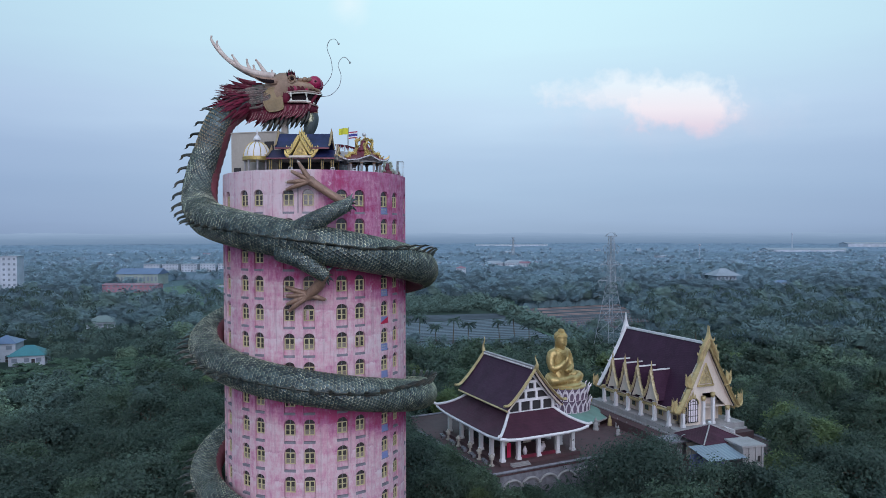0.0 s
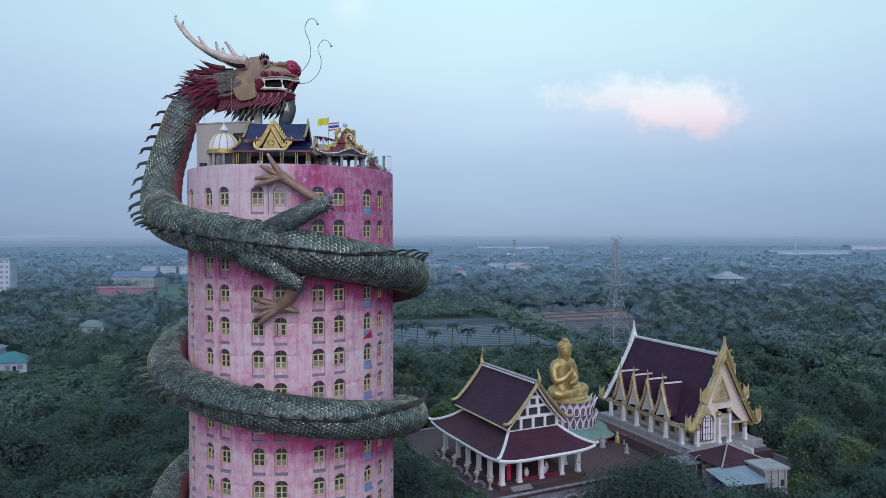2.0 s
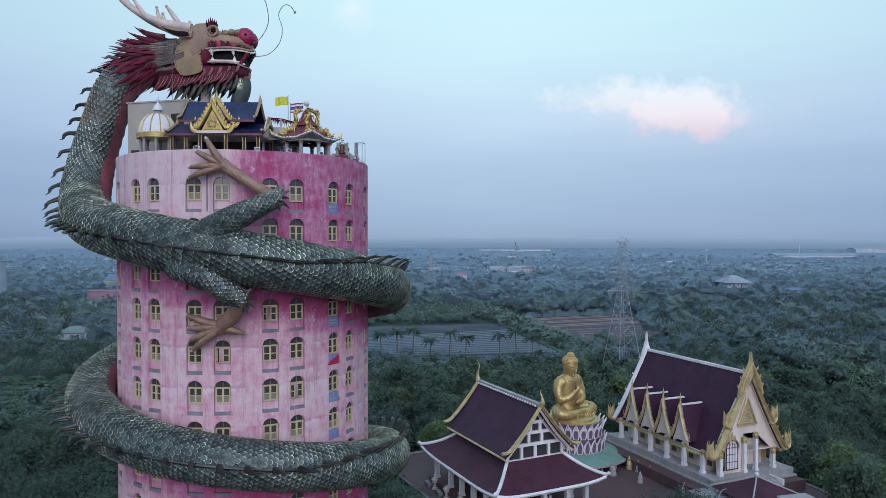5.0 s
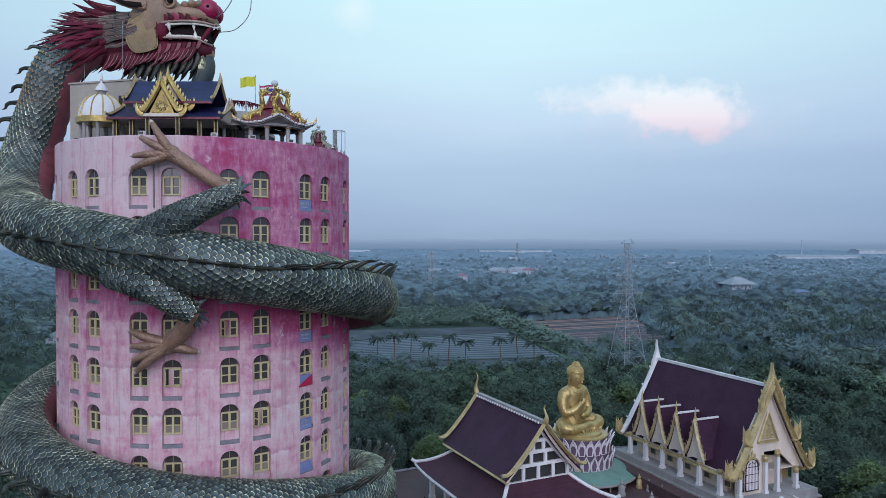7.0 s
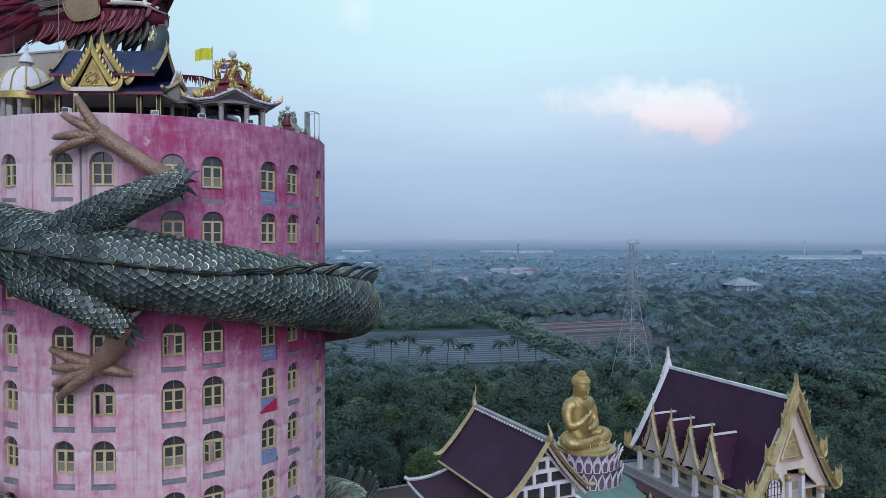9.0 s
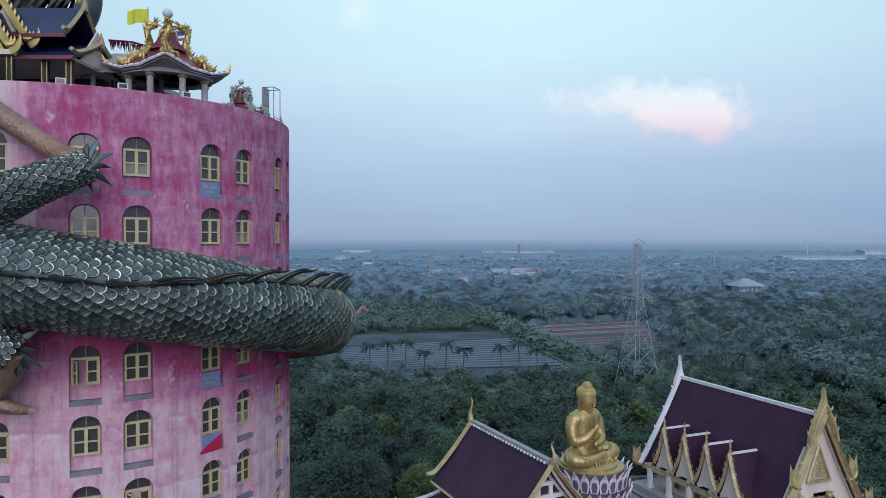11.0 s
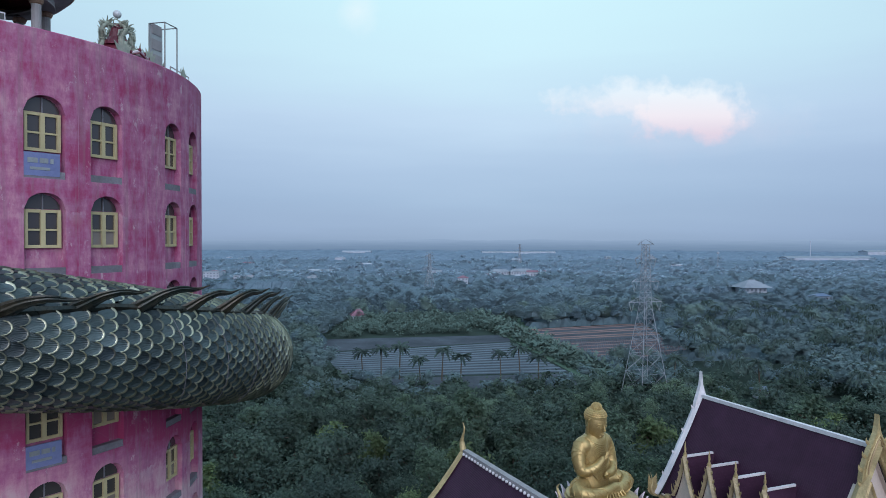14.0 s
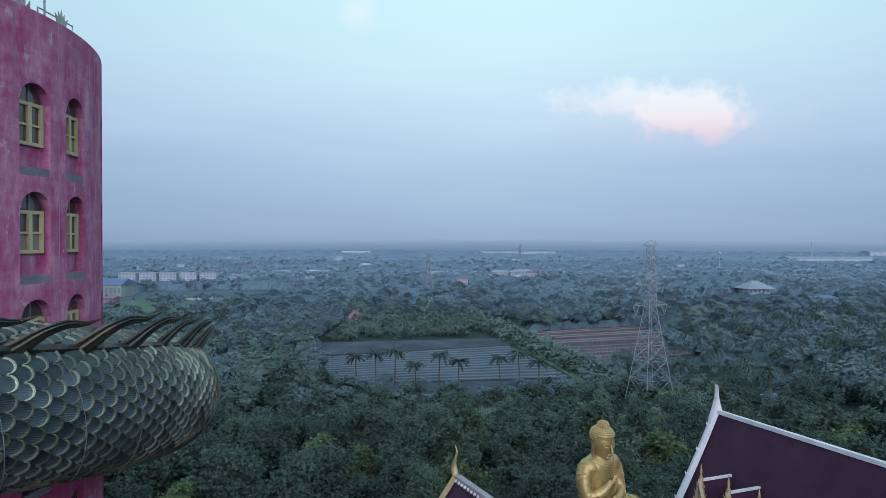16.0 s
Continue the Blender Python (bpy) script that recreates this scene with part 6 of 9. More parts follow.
    part("front_wall", Shape().box(0, fw, 8.3, 9.6, 0.3, 4.0), CREAM, g, "cream inner front wall")
    for x, w_, h_ in ((-2.9, 1.1, 4.3), (-4.75, 0.36, 2.9)):
        win = thing("arched_window", "", "")
        win.parent = g
        wy = yf + 0.02
        out = [(x - w_, 8.9), (x + w_, 8.9), (x + w_, 8.9 + h_ - w_)] + [(x + w_ * math.cos(math.pi * k / 12), 8.9 + h_ - w_ + w_ * math.sin(math.pi * k / 12)) for k in range(1, 13)]
        part("pane", Shape().prism(out, pose(0, wy, 0, 90), 0.1), PETAL, win, "pale glazed pane")
        part("frame", Shape().sweep([(p, wy - 0.09, q) for p, q in out + out[:1]], 0.10, 5), DARKIN, win, "dark window frame")
        part("inner_arch", Shape().sweep([(x + 0.55 * w_ * math.cos(math.pi * k / 10), wy - 0.09, 8.9 + h_ - w_ + 0.55 * w_ * math.sin(math.pi * k / 10)) for k in range(11)], 0.05, 4), DARKIN, win)
        for k in (-0.5, 0, 0.5):
            part("glazing_bar", Shape().sweep([(x + k * w_, wy - 0.09, 8.9), (x + k * w_, wy - 0.09, 8.9 + h_ - 0.2 - abs(k) * 0.3)], 0.045, 4), DARKIN, win)
        for z in (10.0, 11.1, 8.9 + h_ - w_):
            part("glazing_bar", Shape().sweep([(x - w_, wy - 0.09, z), (x + w_, wy - 0.09, z)], 0.045, 4), DARKIN, win)
        for k in (-1, 0, 1):
            part("flame_crown", flame((x + 0.35 * k * w_, wy - 0.12, 8.95 + h_ - 0.2 * abs(k)), (x + 0.5 * k * w_, wy - 0.12, 8.95 + h_ + (1.25 if k == 0 else 0.7) * min(1, w_)), 0.34 * min(1, w_ + 0.3)), GOLD, win, "small gold flame crown")
        part("gilt_arch", Shape().sweep([(x + (w_ + 0.2) * math.cos(math.pi * k / 12), wy - 0.06, 8.9 + h_ - w_ + (w_ + 0.2) * math.sin(math.pi * k / 12)) for k in range(13)], 0.13, 5), GOLD, win, "gilt arch moulding")
    part("front_door", Shape().box(0.7, fw - 0.2, 8.3, 1.7, 0.12, 3.2), DARKIN, g, "dark doorway")
    # side walls, windows and colonnade
    for sd in (-1, 1):
        part("side_wall", Shape().box(sd * 5.0, 0.6, 8.3, 0.3, 19.5, 3.4), CREAM, g, "cream side wall")
        for k in range(5):
            y = 8.2 - 3.91 * k
            w = part("side_window", Shape().box(sd * 5.2, y - 1.95, 9.0, 0.12, 1.2, 1.7), GOLD, g, "gilt framed side window")
            part("side_pane", Shape().box(sd * 5.24, y - 1.95, 9.15, 0.12, 0.9, 1.4), PANE, w)
    part("soffit", Shape().box(0, 0, 11.2, 13.4, 22.6, 0.15), CREAM, g)
    for sd in (-1, 1):
        for k in range(6):
            y = 9.85 - 3.91 * k
            c = Shape().box(sd * 6.9, y, 8.3, 0.55, 0.55, 3.6 if 0 < k < 5 else 2.9)
            c.box(sd * 6.9, y, 8.3, 0.72, 0.72, 0.35)
            part("side_column", c, WHITE, g, "white side column")
            part("capital", Shape().lathe([(0.3, 11.0), (0.45, 11.5), (0.36, 11.75)], 8, sd * 6.9, y, 0), GOLD, g)
    # dormers
    for sd in (-1, 1):
        for k in range(4):
            y = 6.32 - 3.91 * k
            d = thing("dormer", "", "")
            d.parent = g
            xo = sd * 7.35
            w_, zb, zr = 1.75, 12.3, 17.5
            rf = Shape()
            for e in (-1, 1):
                xi = lambda z: sd * max(0.4, (hw * (z0 - z) / drop) * 0.93 - 0.3)
                rows = []
                for i in range(5):
                    t = i / 4
                    z = zr - (zr - zb) * (1.5 * t - 0.5 * t * t)
                    rows.append([(xo, y + e * w_ * t, z), ((xo + xi(z)) / 2, y + e * w_ * t, z), (xi(z), y + e * w_ * t, z)])
                sheet(rf, rows, 0.12)
            part("dormer_roof", rf, ROOF, d)
            part("dormer_ridge", Shape().box((xo + sd * 3.2) / 2, y, zr - 0.03, abs(xo - sd * 3.2), 0.26, 0.24), WHITE, d, "white dormer ridge")
            half = [(w_ * 0.94 * i / 6, zr - 0.15 - (zr - zb) * (1.5 * i / 6 - 0.5 * (i / 6) ** 2)) for i in range(7)]
            part("dormer_face", Shape().prism([(-p, q) for p, q in half[::-1]] + half[1:] + [(w_ * 0.94, zb - 0.6), (0.5, zb - 0.15), (-0.5, zb - 0.15), (-w_ * 0.94, zb - 0.6)], pose(xo - sd * 0.12, y, 0, 90, 0, 90), 0.15), CREAM, d, "cream dormer face")
            part("dormer_drop", flame((xo + sd * 0.02, y, zr - 0.6), (xo + sd * 0.05, y, zr - 2.2), 0.16, up=(1, 0, 0)), GOLD, d, "small gilt drop")
            for e in (-1, 1):
                cur = [(xo + sd * 0.1, y + e * (w_ + 0.15) * t, zr + 0.15 - (zr - zb) * (1.5 * t - 0.5 * t * t)) for t in [i / 8 * 1.04 for i in range(9)]]
                part("dormer_barge", Shape().sweep(cur, 0.33, 4, up=(1, 0, 0), flat=0.6), PALE_GOLD, d, "pale gold dormer bargeboard")
                for q in (1, 2, 3, 5, 6):
                    a_, b_, c_ = cur[q]
                    part("dormer_flame", flame((a_, b_, c_ + 0.1), (a_, b_ + e * 0.34, c_ + 0.62), 0.17, (0, e * 0.2, -0.06), up=(1, 0, 0)), GOLD, d)
                part("dormer_naga", flame((xo + sd * 0.1, y + e * 1.7, zb), (xo + sd * 0.15, y + e * 2.15, zb + 1.35), 0.24, (0, e * 0.3, -0.1), up=(1, 0, 0)), GOLD, d)
            part("dormer_finial", Shape().lathe([(0.2, 0), (0.26, 0.25), (0.1, 0.7), (0.15, 0.95), (0.02, 1.9)], 8, xo, y, zr), GOLD, d, smooth=True)
    part("red_apron", Shape().box(-1.2, -0.3, DECK, 18.4, 29.0, 1.6), PAVE, g, "raised red paved apron")
    pl = part("plinth", Shape().box(0, 0, 7.1, 15.6, 25.6, 1.2), GREYW, g, "grey-white stained plinth")
    part("plinth_ledge", Shape().box(0, 0, 7.1, 16.3, 26.3, 0.25), GREYW, pl)
    for k in range(8):
        part("step", Shape().box(0, -13.1 - 0.35 * k, 7.1, 5.0, 0.36, 1.1 - 0.13 * k), GREYW, pl)
    for sd in (-1, 1):
        part("stair_wall", Shape().box(sd * 2.75, -14.2, 7.1, 0.35, 2.6, 0.9), WHITE, pl)


build_viharn()


# ---- gatehouse below the hall ----
def build_kiosk():
    k = thing("gate_kiosk", "small gatehouse with dark red hipped roof and a lamp on top", "kiosk", at=pose(44.0, 112.0, DECK, 0, 0, 20))
    s = Shape()
    rows = [(0.15, 5.9), (1.9, 5.0), (4.4, 3.9)]
    vs = [(a * x, a * y * 0.85, z) for a, z in rows for x, y in ((-1, -1), (1, -1), (1, 1), (-1, 1))]
    s.add(vs, [(4 * i + j, 4 * i + (j + 1) % 4, 4 * i + 4 + (j + 1) % 4, 4 * i + 4 + j) for i in range(2) for j in range(4)] + [(0, 3, 2, 1), (8, 9, 10, 11)])
    part("roof", s, ROOF_RED, k, "dark red hipped roof")
    for x, y in ((-1, -1), (1, -1), (1, 1), (-1, 1)):
        part("hip_ridge", Shape().sweep([(0, 0, 5.95), (1.9 * x, 1.62 * y, 5.08), (4.4 * x, 3.74 * y, 4.0)], 0.12, 5), GREYW, k)
        part("post", Shape().box(3.6 * x, 3.0 * y, 0, 0.5, 0.5, 4.0), WHITE, k)
    part("lamp", Shape().lathe([(0.1, 5.9), (0.3, 6.1), (0.3, 6.35), (0.05, 6.5)], 10), LAMP_WHITE, k, "small white lamp")
    part("counter", Shape().box(0, 1.5, 0, 6.5, 0.4, 2.8), CREAM, k)
    w = thing("pump_house", "stained white flat-roofed block with pilasters", "outbuilding", at=pose(47.9, 107.6, 0, 0, 0, 14))
    part("wall", Shape().box(0, 0, 0, 3.6, 3.6, 9.6), GREYW, w, "stained off-white wall")
    part("flat_roof", Shape().box(0, 0, 9.6, 4.4, 4.3, 0.3), GREYW, w)
    for x in (-1.7, -0.6, 0.6, 1.7):
        part("pilaster", Shape().box(x, -1.85, 0, 0.3, 0.25, 9.6), GREYW, w)
    part("vent_opening", Shape().box(1.15, -1.83, 7.2, 0.45, 0.1, 0.9), DARKIN, w)
    c = thing("sheet_canopy", "pale blue-grey metal sheet canopy on steel posts", "canopy", at=pose(42.6, 105.2, DECK, 0, 0, 16))
    sc = Shape()
    sheet(sc, [[(-3.4 + 0.34 * i, y, z + 0.05 * (i % 2)) for i in range(21)] for y, z in ((-2.6, 3.1), (2.6, 3.9))], 0.06)
    part("sheet", sc, material("pale_sheet", (0.25, 0.30, 0.37), 0.35, metal=0.3, vary=0.12, scale=1), c, "pale ribbed sheet")
    for x in (-3.1, 0, 3.1):
        for y, h in ((-2.3, 3.1), (2.3, 3.8)):
            part("post", Shape().box(x, y, 0, 0.12, 0.12, h), STEEL, c)
    part("back_wall", Shape().box(0, 2.4, 0, 6.4, 0.2, 2.6), BLUE, c, "blue painted low wall")


build_kiosk()


def build_shed():
    w = thing("flat_roofed_shed", "low open shed with a dark grey flat roof beside the gatehouse", "shed", at=pose(38.6, 113.2, DECK, 0, 0, 20))
    part("flat_roof", Shape().box(0, 0, 3.0, 5.2, 3.6, 0.28), LEDGE, w, "dark grey stained roof slab")
    for x in (-2.2, 0.2, 2.2):
        for y in (-1.4, 1.4):
            part("post", Shape().box(x, y, 0, 0.3, 0.3, 3.0), GREYW, w)
    part("back_wall", Shape().box(0, 1.5, 0, 4.6, 0.15, 2.6), GREYW, w, "grey stained back wall")
    for k in range(2):
        arch = [(-1.6 + 2.4 * k + 1.0 * math.cos(math.pi * i / 10), -1.5, 3.2 + 1.0 * math.sin(math.pi * i / 10)) for i in range(11)]
        part("arch_rail", Shape().sweep(arch, 0.06, 5), STEEL, w, "bent steel arch rail")


build_shed()

# ---- tower roof ----
RZ = ROOF_Z - 1.15


def thai_roof(parent, hw, drop, yl, z0, mat, trim, label, sag=0.25):
    """A roof along local x (ridge) with gold end boards."""
    s = roof_slopes(hw, z0, drop, yl, 5, sag, 0.1)
    s.v = [(y, -x, z) for x, y, z in s.v]
    r = part("roof", s, mat, parent, label)
    for e in (-1, 1):
        for sd in (-1, 1):
            cur = [(e * yl, -x, z + 0.1) for x, y, z in slope_curve(hw + 0.05, z0, drop, 0, sd, sag, 7, 0.15, 1.05)]
            part("end_board", Shape().sweep(cur, 0.12, 4, up=(1, 0, 0)), trim, r, "gilt end board")
        part("end_finial", chofa(0, 0, 0, 0.5, 0.12).place(pose(e * yl, 0, z0 + 0.1) @ Matrix.Scale(0.45, 4, (1, 0, 0)) @ Matrix.Scale(0.45, 4, (0, 1, 0))), trim, r)
    part("eave_front", Shape().box(0, -hw, z0 - drop - 0.14, 2 * yl, 0.12, 0.16), MAROON_TILE, r)
    return r


def build_roof_pavilion():
    p = thing("roof_pavilion", "rooftop shrine with navy glazed tile roofs and a gold front gable", "shrine", at=pose(-15.55, 77.2, 0))
    thai_roof(p, 1.7, 1.75, 3.0, 54.25, NAVY, TAN, "navy glazed upper roof")
    thai_roof(p, 2.45, 1.15, 3.8, 52.45, NAVY, TAN, "navy glazed lower roof")
    # front gable
    for dy, hw, zt, zb in ((-2.75, 1.2, 53.5, 51.35), (-1.55, 1.3, 54.1, 51.95)):
        gb = part("gable", Shape().prism([(-hw * 0.72, zb + 0.15), (hw * 0.72, zb + 0.15), (0, zt - 0.3)], pose(0, dy + 0.12, 0, 90), 0.1), GILT if dy < -2 else CREAM, p, "carved gilt gable" if dy < -2 else "cream gable")
        rows = [[(sd_ * hw * t, y, zt - (zt - zb) * (1.2 * t - .2 * t * t)) for y in (dy, -0.4)] for sd_ in (1,) for t in (0, .33, .66, 1)]
        rf = Shape()
        sheet(rf, rows, 0.08)
        sheet(rf, [[(-x, y, z) for x, y, z in r] for r in rows], 0.08)
        part("gable_roof", rf, NAVY, p)
        for sd in (-1, 1):
            cur = [(sd * (hw + .08) * t, dy - 0.05, zt + 0.12 - (zt - zb) * (1.2 * t - .2 * t * t) + 3 * max(0, t - .85) ** 1.3) for t in [i / 9 * 1.1 for i in range(10)]]
            part("gable_board", Shape().sweep(cur, [0.17] * 8 + [0.15, 0.1], 6, up=(0, 1, 0)), GILT, p, "gold serpent gable board", smooth=True)
            for k in range(1, 9):
                a, b, c = cur[k]
                part("gable_flame", flame((a, b, c), (a + sd * .14, b, c + .36), .15, (sd * .1, 0, 0)), GILT, p)
            part("gable_end", flame((sd * hw * 1.02, dy - .05, zb + .05), (sd * (hw + .42), dy - .05, zb + .85), .24, (sd * .3, 0, -.15)), GILT, p, smooth=True)
        part("gable_finial", flame((0, dy - .05, zt - 0.1), (0, dy - .05, zt + .85), .3, (0, -.05, 0), up=(1, 0, 0)), GILT, p, smooth=True)
    rel = part("relief_panel", Shape().prism([(-0.66, 51.6), (0.66, 51.6), (0, 52.85)], pose(0, -2.72, 0, 90), 0.06), GILT, p, "carved gilt relief panel")
    for k in range(7):
        a = 2 * math.pi * k / 7
        part("curl", Shape().sweep([(0.3 * math.cos(a) + .1 * math.cos(3 * t), -2.77, 52.0 + .24 * math.sin(a) + .1 * math.sin(3 * t)) for t in (0, .5, 1, 1.5, 2)], 0.035, 4), TAN, rel)
    part("gable_sill", Shape().box(0, -2.6, 51.3, 2.5, 0.4, 0.22), CREAM, p)
    for x in (-3.4, -2.3, -1.0, 1.0, 2.3, 3.4):
        for y in (-2.0, 2.0):
            c = part("column", Shape().box(x, y if abs(x) > 1.5 else (y - .45 if y < 0 else y), RZ, 0.24, 0.24, 51.4 - RZ), DARKIN, p, "dark column with gilt edges")
            for q in (-0.11, 0.11):
                part("gilt_edge", Shape().box(x + q, (y if abs(x) > 1.5 else (y - .45 if y < 0 else y)) - .12, RZ, 0.05, 0.05, 51.4 - RZ), GILT, c)
    part("ceiling_slab", Shape().box(0, 0, 51.22, 7.2, 4.4, 0.12), CREAM, p)
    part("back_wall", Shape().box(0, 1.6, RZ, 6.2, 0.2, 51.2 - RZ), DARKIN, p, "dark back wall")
    part("side_gable", Shape().prism([(-1.6, 51.3), (1.6, 51.3), (0, 53.1)], pose(3.6, 0, 0, 90, 0, 90), 0.1), CREAM, p)


def build_dome():
    d = thing("dome_gazebo", "white ribbed dome gazebo with gilt bands on pale columns", "gazebo", at=pose(-21.0, 77.4, 0) @ Matrix.Diagonal((0.82, 0.82, 1, 1)))
    prof = [(1.85, 51.45), (1.88, 51.6), (1.82, 51.95), (1.62, 52.5), (1.25, 52.95), (0.75, 53.25), (0.45, 53.33)]
    part("dome", Shape().lathe(prof, 40), WHITE, d, "white dome", smooth=True)
    for k in range(12):
        a = 2 * math.pi * k / 12
        part("rib", Shape().sweep([((r + .02) * math.cos(a), (r + .02) * math.sin(a), z) for r, z in prof[1:]], 0.06, 6), GILT, d, "gilt rib")
    part("gilt_ring", Shape().lathe([(1.75, 51.25), (1.98, 51.25), (2.0, 51.62), (1.85, 51.68)], 40), GILT, d, "gilt ring beam")
    part("lantern_drum", Shape().lathe([(0.34, 53.3), (0.32, 53.62)], 12), GREYW, d)
    part("lantern_cap", Shape().lathe([(0.52, 53.6), (0.5, 53.72), (0.34, 53.98), (0.1, 54.2), (0.08, 54.35), (0.14, 54.42), (0.02, 54.85)], 14), WHITE, d, "small white cap", smooth=True)
    for k in range(8):
        a = 2 * math.pi * (k + .35) / 8
        part("column", Shape().lathe([(0.2, RZ), (0.15, RZ + .3), (0.15, 51.0), (0.21, 51.25)], 10, 1.6 * math.cos(a), 1.6 * math.sin(a), 0), GREYW, d)
    b = thing("stair_block", "bare concrete stair block on the tower roof", "roof block", at=pose(-21.2, 82.2, RZ, 0, 0, -14))
    part("concrete_wall", Shape().box(0, 0, 0, 6.0, 5.6, 5.95), BEIGE, b, "bare concrete walls")
    part("coping", Shape().box(0, 0, 5.95, 6.15, 5.75, 0.12), BEIGE, b)
    part("dark_opening", Shape().box(1.9, -2.82, 3.9, 1.2, 0.06, 1.0), DARKIN, b, "dark opening")
    part("doorway", Shape().box(-2.2, -2.82, 0, 0.9, 0.06, 1.95), DARKIN, b)


def build_gold_shrine(x, y, rot, big, metal, tile, label, eave):
    s = thing("dragon_shrine", label, "shrine", "rooftop shrines", at=pose(x, y, 0, 0, 0, rot))
    n = 8
    rows = []
    for i in range(7):
        t = i / 6
        ring = []
        for k in range(4 * 6 + 1):
            a = 2 * math.pi * k / 24
            corner = abs(math.cos(2 * a + 0)) ** 6
            r = big * (0.30 + 0.95 * t) * (0.86 + 0.22 * corner)
            ring.append((r * math.cos(a), r * math.sin(a), eave + big * (0.62 * (1 - t) ** 1.6 + 0.20 * t ** 3 * corner)))
        rows.append(ring)
    rf = Shape()
    sheet(rf, rows[::-1], 0.08)
    part("roof", rf, tile, s, "red glazed flared roof")
    edge = rows[-1]
    part("tile_edge", Shape().sweep(edge, 0.07 * big / 2, 5), WHITE, s)
    for k in range(40):
        a = edge[int(k * 24 / 40)]
        b = edge[int(k * 24 / 40) + 1]
        f = (k * 24 / 40) % 1
        part("tile_end", ball(0.075, (a[0] * (1 - f) + b[0] * f, a[1] * (1 - f) + b[1] * f, a[2] * (1 - f) + b[2] * f + .03), 6, 4), tile, s)
    under = [[(q[0] * 0.97, q[1] * 0.97, q[2] - 0.1) for q in edge], [(q[0] * 0.62, q[1] * 0.62, eave - 0.18) for q in edge]]
    us = Shape()
    sheet(us, under, 0.05)
    part("soffit", us, GREYW, s)
    for k in range(8):
        a = 2 * math.pi * (k + 0.5) / 8
        cx, cy = 0.86 * big * math.cos(a), 0.86 * big * math.sin(a)
        c = part("column", Shape().lathe([(0.15, RZ), (0.15, eave - 0.42)], 12, cx, cy, 0), GREYW, s, "pale grey column")
        part("capital", ball(0.23, (cx, cy, eave - 0.32), 10, 6, (1, 1, 0.7)), BROWN, c, "clay-red capital")
    ringb = Shape().lathe([(0.74 * big, eave - 0.25), (0.98 * big, eave - 0.25), (0.98 * big, eave - 0.05), (0.74 * big, eave - 0.05)], 24, caps=False)
    part("ring_beam", ringb, GREYW, s)
    part("crown_base", Shape().lathe([(0.42 * big, eave + 0.55 * big), (0.24 * big, eave + 0.8 * big), (0.16 * big, eave + 1.05 * big), (0.12, eave + 1.2 * big)], 12), tile, s)
    part("globe", ball(0.115 * big, (0, 0, eave + 1.38 * big + 0.12), 16, 10), LAMP_WHITE, s, "opal lamp globe", smooth=True)
    # four ornamental climbing beasts in relief, then upturned corner leaves
    rng = random.Random(int(big * 100))
    for k in range(4):
        a = math.pi / 2 * k
        ca, sa = math.cos(a), math.sin(a)
        body = spline([(big * (r * ca - w * sa), big * (r * sa + w * ca), eave + big * z) for r, w, z in ((1.05, 0, 0.26), (0.88, 0.07, 0.20), (0.72, -0.07, 0.40), (0.54, 0.08, 0.40), (0.38, -0.06, 0.68), (0.43, 0.05, 0.98), (0.28, 0, 1.14))], 48)
        b = part("relief_beast", Shape().sweep([tuple(p) for p in body], [big * (0.034 + 0.050 * math.sin(math.pi * (i + 4) / 56)) * (1.14 if i % 2 else 0.9) for i in range(49)], 10, up=(-sa, ca, 0)), metal, s, "gilt coiled ornament", smooth=True)
        for leg in (12, 26, 38):
            c = body[leg]
            for e in (-1, 1):
                part("ornament_leg", Shape().sweep([tuple(c), (c[0] - e * sa * 0.16 * big, c[1] + e * ca * 0.16 * big, c[2] - 0.02 * big), (c[0] - e * sa * 0.20 * big, c[1] + e * ca * 0.20 * big, c[2] - 0.16 * big)], [0.05 * big, 0.04 * big, 0.015 * big], 7), metal, b)
        hx = body[48]
        head = part("ornament_head", ball(0.085 * big, tuple(hx), 10, 7, (1, 1, 0.85)), metal, b, smooth=True)
        for dz, ln in ((0.02, 0.20), (-0.05, 0.15)):
            part("ornament_jaw", Shape().sweep([(hx[0], hx[1], hx[2] + dz * big), (hx[0] + ln * 0.6 * big * ca, hx[1] + ln * 0.6 * big * sa, hx[2] + dz * 1.2 * big), (hx[0] + ln * big * ca, hx[1] + ln * big * sa, hx[2] + (dz * 2 + 0.01) * big)], [0.055 * big, 0.045 * big, 0.015 * big], 7), metal, head)
        for q in range(9):
            u, w = rng.uniform(-0.9, 0.5), rng.uniform(-0.9, 0.9)
            tip = (hx[0] + big * 0.26 * (u * ca - w * sa), hx[1] + big * 0.26 * (u * sa + w * ca), hx[2] + big * rng.uniform(-0.10, 0.20))
            part("ornament_hair", flame(tuple(hx), tip, 0.035 * big, (0, 0, 0.05 * big)), metal, head)
        for q in range(3, 48):
            c, w = body[q], rng.uniform(-0.09, 0.09)
            part("ornament_spike", flame(tuple(c), (c[0] + big * (0.10 * ca - w * sa), c[1] + big * (0.10 * sa + w * ca), c[2] + big * rng.uniform(.09, .17)), 0.035 * big), metal, b)
        part("corner_leaf", flame((1.14 * big * ca, 1.14 * big * sa, eave + .12 * big), (1.38 * big * ca, 1.38 * big * sa, eave + 0.40 * big), 0.11 * big, (0.1 * big * ca, 0.1 * big * sa, -0.1 * big), up=(-sa, ca, 0)), metal, s, "upturned corner leaf", smooth=True)
    return s


